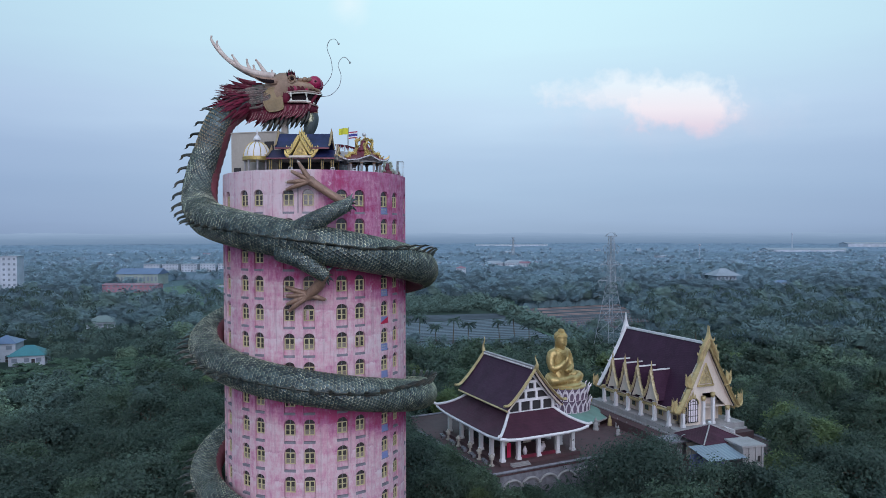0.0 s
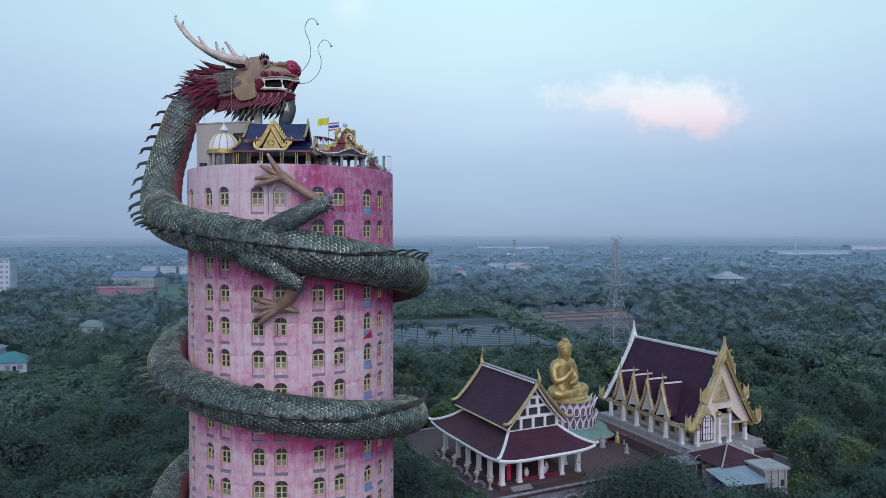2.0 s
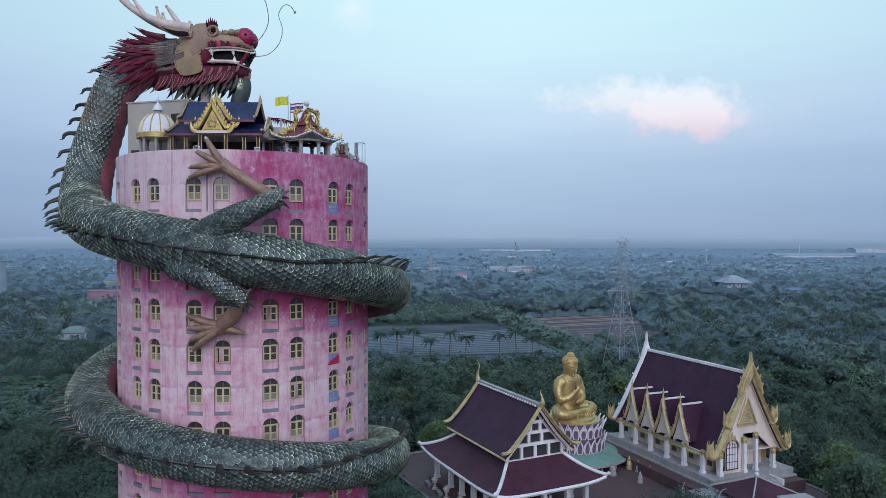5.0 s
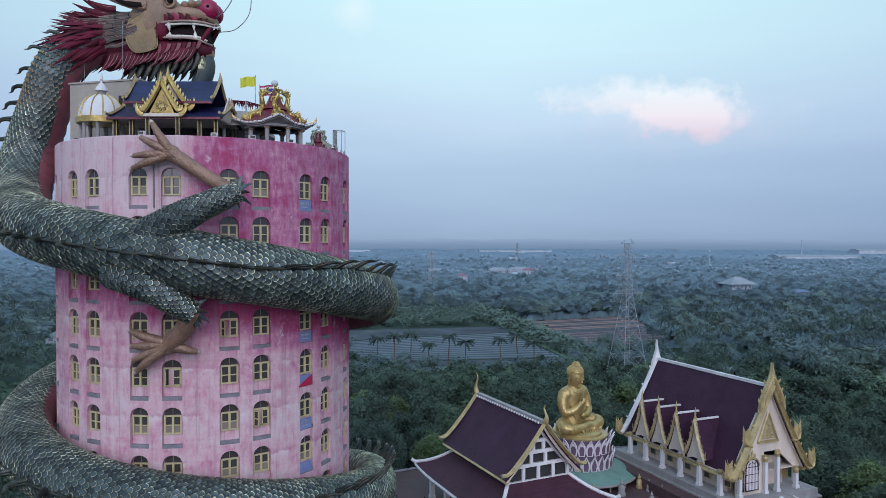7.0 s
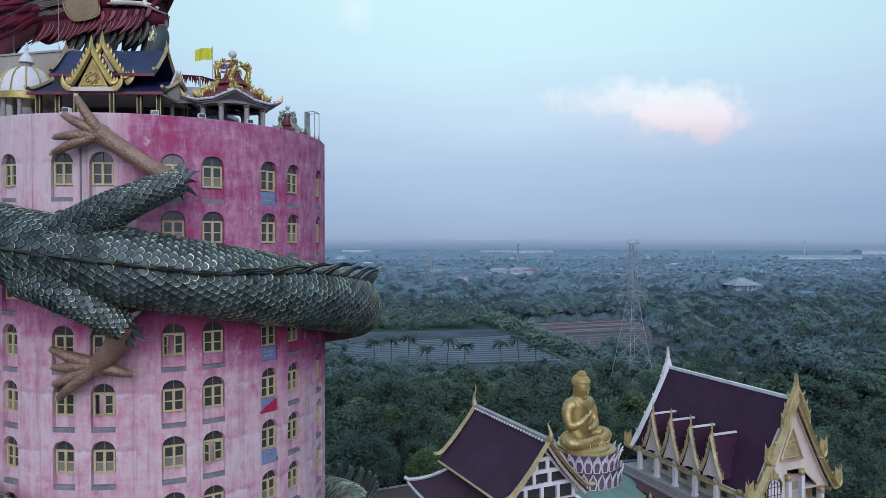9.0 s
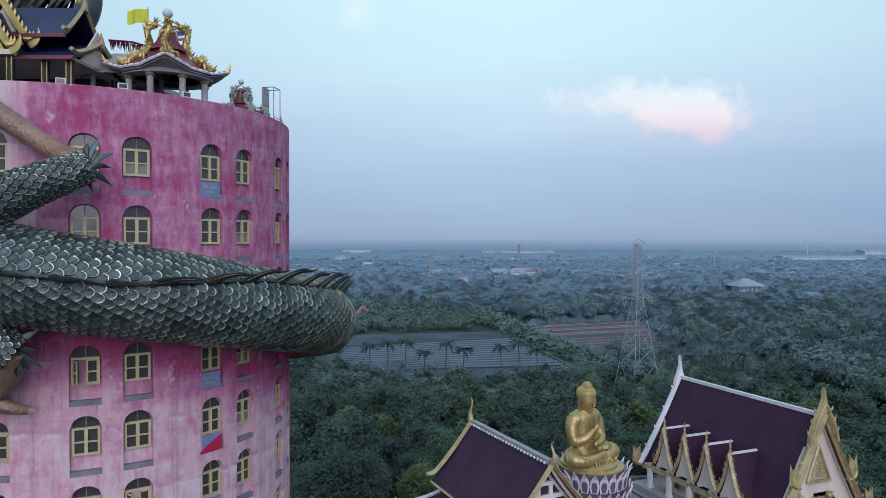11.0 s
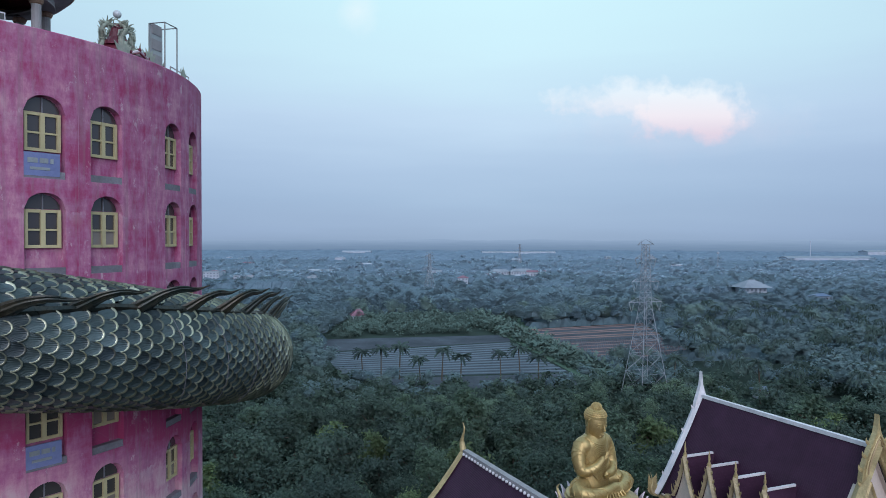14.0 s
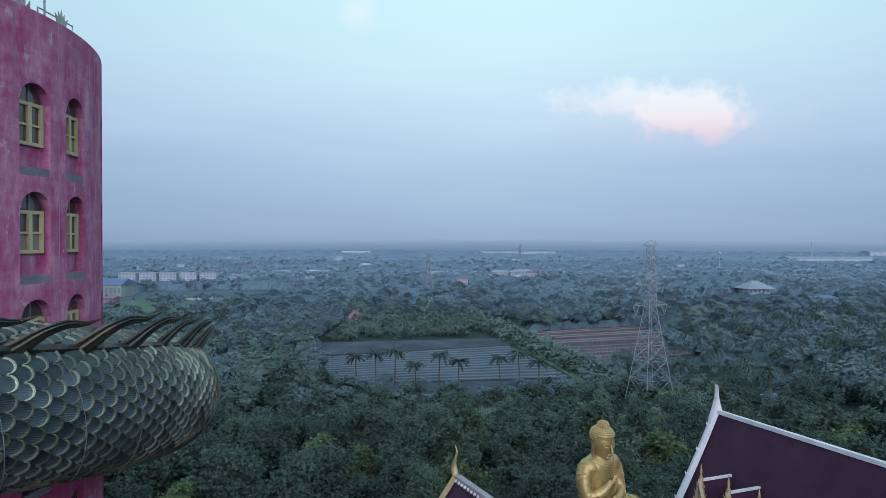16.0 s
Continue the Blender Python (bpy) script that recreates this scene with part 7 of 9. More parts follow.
def build_flag(x, y, z, stripes, wd, ht, label):
    f = thing("flag", label, "flag", "rooftop flags", at=pose(x, y, 0))
    part("pole", Shape().lathe([(0.035, RZ), (0.03, z + 0.1)], 8), STEEL, f, "thin steel pole")
    h = ht / len(stripes)
    for k, mt in enumerate(stripes):
        rows = [[(-wd * i / 10, 0.10 * math.sin(i * 0.9 + j * 0.3), z - h * (k + j) - 0.09 * (i / 10) ** 1.5 * wd) for i in range(11)] for j in range(2)]
        s = Shape()
        sheet(s, rows)
        part("cloth", s, mt, f)
    return f


def build_rooftop():
    build_roof_pavilion()
    build_dome()
    build_gold_shrine(-9.0, 78.3, 20, 2.15, GILT, MAROON_TILE, "rooftop shrine with red flared roof and gilt coiled dragons", 51.25)
    build_gold_shrine(-6.7, 82.7, 50, 1.38, PALE_GREEN, MAROON_TILE, "smaller rooftop shrine with green-grey coiled ornaments", 49.95)
    build_flag(-11.15, 81.0, 55.5, [FLAG_YEL], 1.15, 0.75, "yellow cloth flag with a small round emblem on a pole")
    build_flag(-11.7, 84.2, 55.5, [FLAG_RED, WHITE, FLAG_BLUE, FLAG_BLUE, WHITE, FLAG_RED], -1.2, 0.85, "striped red, white and blue cloth flag on a pole")
    d = thing("roof_door_frame", "grey panel door in a light steel frame at the roof edge", "door frame", at=pose(-5.55, 83.5, ROOF_Z, 0, 0, 78))
    part("door_panel", Shape().box(0, 0, 0.05, 0.75, 0.08, 1.75), STEEL, d, "grey door panel")
    for z in (0.3, 0.9, 1.5):
        part("panel_inset", Shape().box(0, -0.05, z, 0.6, 0.04, 0.4), GREYW, d)
    fr = Shape()
    for x, y in ((-0.4, 0), (0.4, 0), (-0.4, -0.7), (0.4, -0.7)):
        fr.box(x, y, 0, 0.04, 0.04, 1.85)
    for a, b in (((-0.4, 0), (-0.4, -0.7)), ((0.4, 0), (0.4, -0.7)), ((-0.4, -0.7), (0.4, -0.7)), ((-0.4, 0), (0.4, 0))):
        fr.sweep([(*a, 1.85), (*b, 1.85)], 0.025, 4)
    part("frame_tubes", fr, STEEL, d, "thin steel tubes")
    r = thing("guard_rail", "short steel guard rail on the parapet", "rail", at=pose(-5.2, 84.9, ROOF_Z))
    part("bent_rail", Shape().sweep([(0, -.8, 0), (0, -.8, .4), (.1, .9, .35), (.1, .9, 0)], 0.025, 4).sweep([(0, -.8, .2), (.1, .9, .18)], 0.02, 4), STEEL, r)
    m = thing("radio_mast", "thin steel lattice mast behind the dragon's neck", "mast", at=pose(-20.9, 87.0, RZ))
    mm = Shape()
    for k in range(3):
        a = 2 * math.pi * k / 3
        mm.sweep([(0.22 * math.cos(a), 0.22 * math.sin(a), 0), (0.22 * math.cos(a), 0.22 * math.sin(a), 8.6)], 0.025, 4)
        for q in range(14):
            b = 2 * math.pi * (k + 1) / 3
            mm.sweep([(0.22 * math.cos(a), 0.22 * math.sin(a), 0.6 * q), (0.22 * math.cos(b), 0.22 * math.sin(b), 0.6 * q + 0.6)], 0.014, 4)
    part("lattice", mm, STEEL, m)
    rr = thing("roof_arch", "white curved canopy with a dark red fringe on the tower roof", "canopy", at=pose(-11.6, 79.4, 0))
    part("canopy", Shape().lathe([(0.1, 52.55), (1.0, 52.4), (1.8, 51.8), (2.1, 51.2), (2.0, 51.2), (1.6, 51.75), (0.1, 52.4)], 20), GREYW, rr, "white rendered canopy", smooth=True)
    for k in range(6):
        a = 2 * math.pi * k / 6
        part("post", Shape().lathe([(0.12, RZ), (0.12, 51.4)], 8, 1.8 * math.cos(a), 1.8 * math.sin(a), 0), GREYW, rr)
    part("red_ridge", Shape().sweep([(-0.9, 0, 53.35), (0.3, 0, 53.25), (1.4, 0, 52.95), (2.4, 0, 52.8)], [0.05, 0.06, 0.05, 0.03], 6), CRIMSON, rr, "dark red cord")
    rg = random.Random(6)
    for k in range(44):
        x = -0.85 + 0.073 * k
        z = 53.36 - 0.17 * (x + 0.85)
        part("tassel", flame((x, rg.uniform(-.08, .08), z), (x + rg.uniform(-.08, .08), rg.uniform(-.1, .1), z - rg.uniform(.2, .62) * (1 - 0.011 * k)), 0.065), CRIMSON, rr)
    part("ridge_post", Shape().lathe([(0.06, RZ), (0.06, 53.3)], 6, 0.2, 0, 0), STEEL, rr)
    inner = thing("inner_shrine_wall", "plain pale inner wall under the rooftop shrines", "wall", at=pose(-15.6, 84.5, RZ))
    part("wall_drum", Shape().lathe([(4.6, 0), (4.6, 2.6), (4.9, 2.65), (4.9, 2.9), (0.1, 2.9)], 32), GREYW, inner)
    for k, (a, rr_) in enumerate(((20, 10.4), (48, 10.5), (-4, 10.55), (33, 10.5))):
        x, y, z = polar(a, rr_ + .25, ROOF_Z)
        fb = thing("flood_lamp", "small white flood lamp box on the parapet", "lamp", "parapet lamps", at=pose(x, y, z, 0, 0, a))
        part("housing", Shape().box(0, 0, 0, 0.4, 0.3, 0.26), WHITE, fb)
        part("lens", Shape().box(0, -.16, .04, 0.32, 0.02, 0.18), PANE, fb)
    for a, rho in ((79, 10.6), (95, 10.6), (72, 10.5)):
        x, y, z = polar(a, rho, ROOF_Z)
        pl = thing("ornament_leaf", "pale green plaster leaf ornament on the parapet", "ornament", "parapet ornaments", at=pose(x, y, z, 0, 0, a))
        for k in range(5):
            part("leaf_lobe", flame((0, 0, 0), (0.42 * (k - 2) / 2, 0, 0.65 - 0.1 * abs(k - 2)), 0.16), PALE_GREEN, pl, smooth=True)


build_rooftop()

# ---- boards, cloth and pipes on the tower wall ----
def wall_board(theta, z, w, h, mat, label, bars=True):
    x, y, _ = polar(theta, TR - 0.06, z)
    b = thing("wall_board", label, "sign board", "blue boards below windows", at=pose(x, y, z, 0, 0, theta))
    part("board", Shape().box(0, 0, 0, w, 0.06, h), mat, b)
    if bars:
        for k, (xx, ww) in enumerate(((-0.22, 0.3), (0.12, 0.26), (0.36, 0.1))):
            part("lettering_bar", Shape().box(xx, -0.035, h * 0.55, ww, 0.012, 0.16), STEEL, b, "pale unreadable lettering")
        part("lettering_bar", Shape().box(0, -0.035, h * 0.25, 0.6, 0.012, 0.09), STEEL, b)
    return b


for r in (0, 3, 4, 5, 6, 8, 9):
    wall_board(54.0, TOP_ROW - r * FLOOR_H - 1.42, 1.22, 0.74, BLUE, "faded blue board with pale lettering below a window", r in (0, 3, 5))
x, y, _ = polar(54.0, TR - 0.02, 0)
cl = thing("hanging_cloth", "crimson cloth hung over a blue board below a window", "cloth", at=pose(x, y, TOP_ROW - 4 * FLOOR_H - 1.5, 0, 0, 54))
part("cloth", Shape().prism([(-0.55, 0.0), (0.62, 0.05), (0.62, 0.78), (0.3, 0.6), (-0.2, 0.35), (-0.58, 0.12)], pose(0, -0.04, 0, 90), 0.03), RED_CLOTH, cl)
x, y, _ = polar(0.4, TR + 0.05, 0)
pp = thing("drain_pipe", "thin dark drain pipe on the wall below the parapet", "pipe", at=pose(x, y, 0))
part("pipe", Shape().sweep([(0, 0, 48.2), (0, 0, 45.2)], 0.05, 6), LEDGE, pp)

# ---- vegetation ----
def leaf_material(name, base, rough=0.55, far=False, lift=0.3, patchy=None):
    """Leaf colour with thin-leaf light coming through; lift turns the facets towards the open sky as a mass of small leaves does."""
    k = patchy or (0.35 if far else 1.0)
    m = material(name, base, rough, vary=0.36 * k, scale=0.25, second=tuple(c * (1 + 0.5 * k) for c in base), amount=0.4, bump=0.0, spec=0.1 if far else 0.3, island=0.32 * k, randomize=0.25)
    nt = m.node_tree
    p, out = nt.nodes["Principled BSDF"], nt.nodes["Material Output"]
    geo = nt.nodes.new("ShaderNodeNewGeometry")
    sc, ad, no = (nt.nodes.new("ShaderNodeVectorMath") for _ in range(3))
    sc.operation, ad.operation, no.operation = "SCALE", "ADD", "NORMALIZE"
    nt.links.new(geo.outputs["Normal"], sc.inputs[0])
    sc.inputs["Scale"].default_value = 1 - lift
    nt.links.new(sc.outputs[0], ad.inputs[0])
    ad.inputs[1].default_value = (0, -0.2 * lift, lift)
    nt.links.new(ad.outputs[0], no.inputs[0])
    nt.links.new(no.outputs[0], p.inputs["Normal"])
    tr, mx = nt.nodes.new("ShaderNodeBsdfTranslucent"), nt.nodes.new("ShaderNodeMixShader")
    nt.links.new(p.inputs["Base Color"].links[0].from_socket, tr.inputs[0])
    mx.inputs[0].default_value = 0.08 if far else 0.35
    nt.links.new(p.outputs[0], mx.inputs[1])
    nt.links.new(tr.outputs[0], mx.inputs[2])
    nt.links.new(mx.outputs[0], out.inputs[0])
    return m


LEAF_A = leaf_material("leaf_deep_green", (0.060, 0.092, 0.082))
LEAF_B = leaf_material("leaf_mid_green", (0.080, 0.122, 0.096))
LEAF_C = leaf_material("leaf_olive", (0.125, 0.175, 0.092))
LEAF_PALM = leaf_material("palm_frond", (0.064, 0.098, 0.100), lift=0.45)
LEAF_BANANA = leaf_material("banana_leaf", (0.085, 0.142, 0.108), lift=0.5)
LEAF_PALE = leaf_material("pale_scrub_leaf", (0.120, 0.178, 0.168), far=True, lift=0.6)
# woods of the plain, from the edge of the temple grounds outwards; haze is put into the leaf colours, paler and bluer
# with distance
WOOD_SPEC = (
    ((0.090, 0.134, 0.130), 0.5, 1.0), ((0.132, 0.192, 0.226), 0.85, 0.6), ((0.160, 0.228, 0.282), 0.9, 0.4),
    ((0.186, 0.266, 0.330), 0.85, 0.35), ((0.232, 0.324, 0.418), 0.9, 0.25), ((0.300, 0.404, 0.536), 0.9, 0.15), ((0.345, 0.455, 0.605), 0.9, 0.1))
WOOD_LEAVES = {k: leaf_material("distance_tint_leaf", c, far=True, lift=l, patchy=q) for k, (c, l, q) in enumerate(WOOD_SPEC) if k > 2}
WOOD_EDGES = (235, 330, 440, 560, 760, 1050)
# canopy sheet colours step paler and bluer outwards: haze painted in by band
CANOPY_TOPS = [material("hazed_canopy_top", c, 0.95, vary=0.3, scale=0.06, second=tuple(v * 1.18 for v in c), amount=0.5, spec=0.1, bump=0.0) for c in (
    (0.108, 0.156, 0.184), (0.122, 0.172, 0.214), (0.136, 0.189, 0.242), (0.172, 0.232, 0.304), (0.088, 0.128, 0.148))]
BARK = material("bark", (0.11, 0.085, 0.065), 0.9, vary=0.3, scale=4)
SOIL = material("dark_soil", (0.080, 0.092, 0.112), 0.95, vary=0.3, scale=0.2, spec=0.1)
RED_SOIL = material("red_beds", (0.285, 0.180, 0.165), 0.95, vary=0.3, scale=0.15, spec=0.1)
DARK_BED = material("dark_beds", (0.105, 0.088, 0.104), 0.95, vary=0.3, scale=0.2, spec=0.1)
PLASTIC = material("mulch_plastic", (0.135, 0.172, 0.205), 0.7, vary=0.2, scale=0.15, spec=0.15)
GRASS = material("pale_grass", (0.098, 0.165, 0.118), 0.9, vary=0.35, scale=0.08, second=(0.125, 0.175, 0.130), amount=0.5, spec=0.1)


def leaves(rng, clusters, per, size, crad, flat=0.6, spread=0.6):
    """Leaf quads gathered in clumps; clusters: array of centres and outward directions."""
    c = np.repeat(clusters[:, :3], per, 0)
    o = np.repeat(clusters[:, 3:], per, 0)
    n = len(c)
    p = c + rng.normal(0, 1, (n, 3)) * crad * np.array([1, 1, 0.75])
    nrm = o * spread + rng.normal(0, spread, (n, 3)) + np.array([0, 0, 0.7])
    nrm /= np.linalg.norm(nrm, axis=1)[:, None]
    t = np.cross(nrm, rng.normal(0, 1, (n, 3)))
    t /= np.linalg.norm(t, axis=1)[:, None]
    b = np.cross(nrm, t)
    s = (size * rng.uniform(0.6, 1.35, n))[:, None]
    v = np.stack([p - t * s - b * s * flat, p + t * s - nrm * s * 0.25, p - t * s * 0.6 + b * s * flat * 1.3], 1)
    return v.reshape(-1, 3)


def quads_mesh(name, v, mat, k=4):
    me = bpy.data.meshes.new(name)
    n = len(v) // k
    me.vertices.add(len(v))
    me.vertices.foreach_set("co", np.ascontiguousarray(v, dtype=np.float32).ravel())
    me.loops.add(k * n)
    me.loops.foreach_set("vertex_index", np.arange(k * n, dtype=np.int32))
    me.polygons.add(n)
    me.polygons.foreach_set("loop_start", np.arange(0, k * n, k, dtype=np.int32))
    me.materials.append(mat)
    me.update(calc_edges=True)
    return me


def crown_clusters(rng, R, H, zc, count):
    """Clump centres over an uneven crown with hollows."""
    u = rng.normal(0, 1, (count, 3))
    u /= np.linalg.norm(u, axis=1)[:, None]
    u[:, 2] = np.where(u[:, 2] < -0.75, -u[:, 2], u[:, 2])
    lump = 0.72 + 0.28 * np.sin(u[:, 0] * 3.1 + rng.uniform(0, 6)) * np.cos(u[:, 1] * 2.7 + rng.uniform(0, 6)) + rng.uniform(-0.12, 0.16, count)
    c = u * lump[:, None] * np.array([R, R, H]) * rng.uniform(0.75, 1.0, (count, 1)) + np.array([0, 0, zc])
    return np.c_[c, u]


def tree_kind(name, seed, R, H, height, mat, label, clusters=108, per=64, size=0.19):
    rng = np.random.default_rng(seed)
    t = thing(name, label, "tree", "trees round the tower", at=Matrix())
    H *= 1.12
    zc = height - H * 0.95
    tr = Shape()
    tr.sweep([tuple(p) for p in spline([(0, 0, -0.2), (0.15, 0.1, zc * 0.4), (-0.1, 0.05, zc * 0.8), (0.1, 0, zc + H * 0.3)], 8)], [0.36 - 0.03 * i for i in range(9)], 8)
    for k in range(6):
        a = k * 1.05 + seed
        z0 = zc * (0.5 + 0.07 * k)
        tr.sweep([(0, 0, z0), (R * 0.35 * math.cos(a), R * 0.35 * math.sin(a), z0 + H * 0.4), (R * 0.72 * math.cos(a), R * 0.72 * math.sin(a), zc + H * 0.25)], [0.17, 0.11, 0.04], 5)
    part("trunk", tr, BARK, t, "brown trunk and limbs")
    part("crown", quads_mesh("crown", leaves(rng, crown_clusters(rng, R, H, zc, clusters), per, size, 0.13 * R + 0.1), mat, 3), None, t, "leafy crown")
    return t


def frond_strip(base, dirv, length, droop, width, segs=6):
    """A palm frond as two rows of narrow hanging blades on an arching rib."""
    base, dirv = np.array(base, float), unit(np.array(dirv, float))
    side = unit(np.cross(dirv, (0, 0, 1)))
    out = []
    prev = None
    for i in range(segs + 1):
        s = i / segs
        p = base + dirv * length * s + np.array([0, 0, -droop * s * s])
        w = width * (0.35 + 0.9 * math.sin(math.pi * min(1, s * 0.9 + 0.08)))
        if prev is not None:
            q, wq = prev
            for sd in (-1, 1):
                out += [q, p, p + side * sd * w + np.array([0, 0, -0.55 * w]), q + side * sd * wq + np.array([0, 0, -0.55 * wq])]
                mid = (q + p) / 2
                out += [q, mid, mid + side * sd * w * 1.25 + dirv * 0.35 + np.array([0, 0, -0.5 * w]), q + side * sd * w * 1.1 + dirv * 0.3 + np.array([0, 0, -0.6 * w])]
        prev = (p, w)
    return out


def palm_quads(rng, height, fronds=24, length=3.4, top=(0, 0), segs=6, width=0.28):
    out = []
    for k in range(fronds):
        a = 2.4 * k + rng.uniform(0, 0.5)
        el = rng.uniform(-0.25, 0.95)
        out += frond_strip((top[0], top[1], height), (math.cos(a), math.sin(a), el), length * rng.uniform(0.8, 1.1), 1.5 + 0.9 * (1 - el), width, segs)
    return np.array(out)


def palm_kind(seed, height, label):
    rng = np.random.default_rng(seed)
    t = thing("palm_tree", label, "palm tree", "coconut palms", at=Matrix())
    lean = rng.uniform(-0.8, 0.8, 2)
    part("trunk", Shape().sweep([tuple(p) for p in spline([(0, 0, -0.2), (lean[0] * 0.3, lean[1] * 0.3, height * 0.4), (lean[0], lean[1], height)], 8)], [0.22 - 0.011 * i for i in range(9)], 7), BARK, t, "thin grey trunk")
    part("crown", quads_mesh("palm_crown", palm_quads(rng, height, top=lean), LEAF_PALM), None, t, "drooping fronds")
    return t


TERRACE_POLY = [(4.0, 102), (25, 112), (33, 110), (39, 101.5), (51, 101.5), (54, 111.5), (61, 118), (51, 157.5), (33, 155.5), (14, 152.5), (-13, 139)]
FIELDS = [(-46, 318), (-29, 266), (0, 254), (44, 258), (51, 296), (103, 313), (107, 413), (42, 387), (24, 432), (-46, 432)]


def inside(poly, x, y):
    c = False
    for (x0, y0), (x1, y1) in zip(poly, poly[1:] + poly[:1]):
        if (y0 > y) != (y1 > y) and x < (x1 - x0) * (y - y0) / (y1 - y0) + x0:
            c = not c
    return c


# buildings kept in view: x, y, half width and depth of the open ground before them
CLEARINGS = ((-230, 505, 23, 100), (-258, 585, 22, 30), (-288, 772, 60, 95), (19, 724, 11, 75), (95, 900, 20, 90), (68, 905, 16, 90), (255, 622, 20, 70), (-157, 314, 8, 48), (-137, 226, 7, 17), (-149, 232, 6, 17), (-42, 415, 7, 40), (-322, 504, 11, 60), (272, 548, 9, 40))


def is_free(x, y):
    for cx, cy, hw, dp in CLEARINGS:
        if cy - dp < y < cy + 8 and abs(x - cx * y / cy) < hw:
            return False
    if math.hypot(x - TX, y - TY) < 19.5 or inside(TERRACE_POLY, x, y):
        return False
    if inside(FIELDS, x, y):
        return False
    if -4 < x < 44 and 86 < y < 112 or -8 < x < 3 and 108 < y < 122:          # strip before the retaining wall, planted by hand
        return False
    return True


def plant_near_trees():
    rng = random.Random(11)
    kinds = [tree_kind("tree", 1, 4.6, 3.8, 10.2, LEAF_A, "broad dark green leafy tree"), tree_kind("tree", 2, 3.8, 4.0, 10.8, LEAF_B, "mid-green leafy tree with an uneven crown"),
             tree_kind("tree", 3, 5.2, 3.4, 9.2, LEAF_A, "wide spreading dark green tree"), tree_kind("tree", 4, 3.4, 3.6, 9.0, LEAF_C, "light olive-green leafy tree"),
             tree_kind("tree", 5, 3.0, 2.6, 6.6, LEAF_B, "small mid-green leafy tree")]
    plain = dict(clusters=76, per=36, size=0.31)
    back = [tree_kind("tree", 11, 4.6, 3.8, 10.2, LEAF_A, "broad dark green leafy tree", **plain), tree_kind("tree", 12, 3.8, 4.0, 10.8, LEAF_B, "mid-green leafy tree with an uneven crown", **plain),
            tree_kind("tree", 13, 5.2, 3.4, 9.2, LEAF_A, "wide spreading dull green tree", **plain), tree_kind("tree", 14, 3.4, 3.6, 9.0, LEAF_C, "light olive-green leafy tree", **plain),
            tree_kind("tree", 15, 3.0, 2.6, 6.6, LEAF_B, "small dull green leafy tree", **plain)]
    palms = [palm_kind(21, 9.0, "coconut palm with drooping fronds on a thin trunk"), palm_kind(22, 7.2, "shorter coconut palm with drooping fronds")]
    used = set()

    def put(k, m):
        if id(k) not in used:
            used.add(id(k))
            k.matrix_basis = Matrix.LocRotScale(m.to_translation(), m.to_quaternion(), (1, 1, 1))
        else:
            copy_thing(k, m)
    n = 0
    y = 66.0
    while y < 214:
        x = -78.0 + rng.uniform(0, 4)
        while x < 112:
            px, py = x + rng.uniform(-2.4, 2.4), y + rng.uniform(-2.4, 2.4)
            seen = abs(px) < (py + 4) * 0.70 + 6
            if is_free(px, py) and seen and n < 272:
                r = rng.random()
                k = (kinds if py < 160 else back)[0 if r < 0.27 else 1 if r < 0.5 else 2 if r < 0.72 else 3 if r < 0.82 else 4]
                if px < -12 and py < 150:      # the darker growth beside the tower
                    k = kinds[0 if r < 0.45 else 2 if r < 0.9 else 1]
                low = -5 < px < 12 and 92 < py < 116
                if low:
                    k = kinds[4]
                s = rng.uniform(0.85, 1.22) * (0.75 if low or py > 198 else 1.0)
                put(k, pose(px, py, 0, 0, 0, rng.uniform(0, 360)) @ Matrix.Diagonal((s, s, s * rng.uniform(0.9, 1.12), 1)))
                n += 1
            x += 8.6
        y += 8.0
    # the broad rain tree before the plaza and its neighbours
    big = tree_kind("tree", 6, 9.6, 4.8, 12.0, LEAF_A, "very broad dark green rain tree before the terrace", clusters=330, per=70)
    put(big, pose(29.5, 101.5, 0, 0, 0, 20))
    for px, py, k, s in ((39.5, 97.5, 0, 1.05), (18.5, 98.0, 2, 0.72), (45.5, 96.5, 1, 0.85), (33.0, 91.0, 2, 0.9), (24.0, 91.0, 0, 0.8), (9.0, 102.5, 4, 0.55), (64.5, 127.0, 3, 1.25), (68.5, 121.0, 3, 1.05), (54.5, 106.0, 1, 0.78), (57.0, 112.5, 0, 0.8), (62.0, 117.5, 0, 0.85), (60.5, 137.0, 1, 1.0), (63.5, 144.0, 3, 1.1), (57.0, 101.0, 3, 0.72), (62.0, 108.0, 1, 0.8), (50.0, 98.5, 4, 0.85), (1.2, 106.8, 1, 0.78), (-2.8, 111.8, 0, 0.84), (-6.2, 118.5, 2, 0.88), (-9.5, 126.0, 1, 0.82), (5.0, 100.0, 3, 0.62), (9.5, 99.5, 4, 0.85), (-1.5, 102.5, 2, 0.9), (1.5, 110.0, 3, 0.8), (-5.5, 113.5, 1, 0.9), (-9.0, 120.0, 0, 0.95), (-12.5, 131.0, 2, 1.0), (6.0, 103.0, 4, 0.95), (13.5, 103.0, 4, 0.7), (45.0, 159.5, 0, 1.0), (35.5, 158.5, 1, 1.0), (24.0, 156.0, 2, 1.0), (13.5, 156.0, 0, 0.9)):
        put(kinds[k], pose(px, py, 0, 0, 0, rng.uniform(0, 360)) @ Matrix.Scale(s, 4))
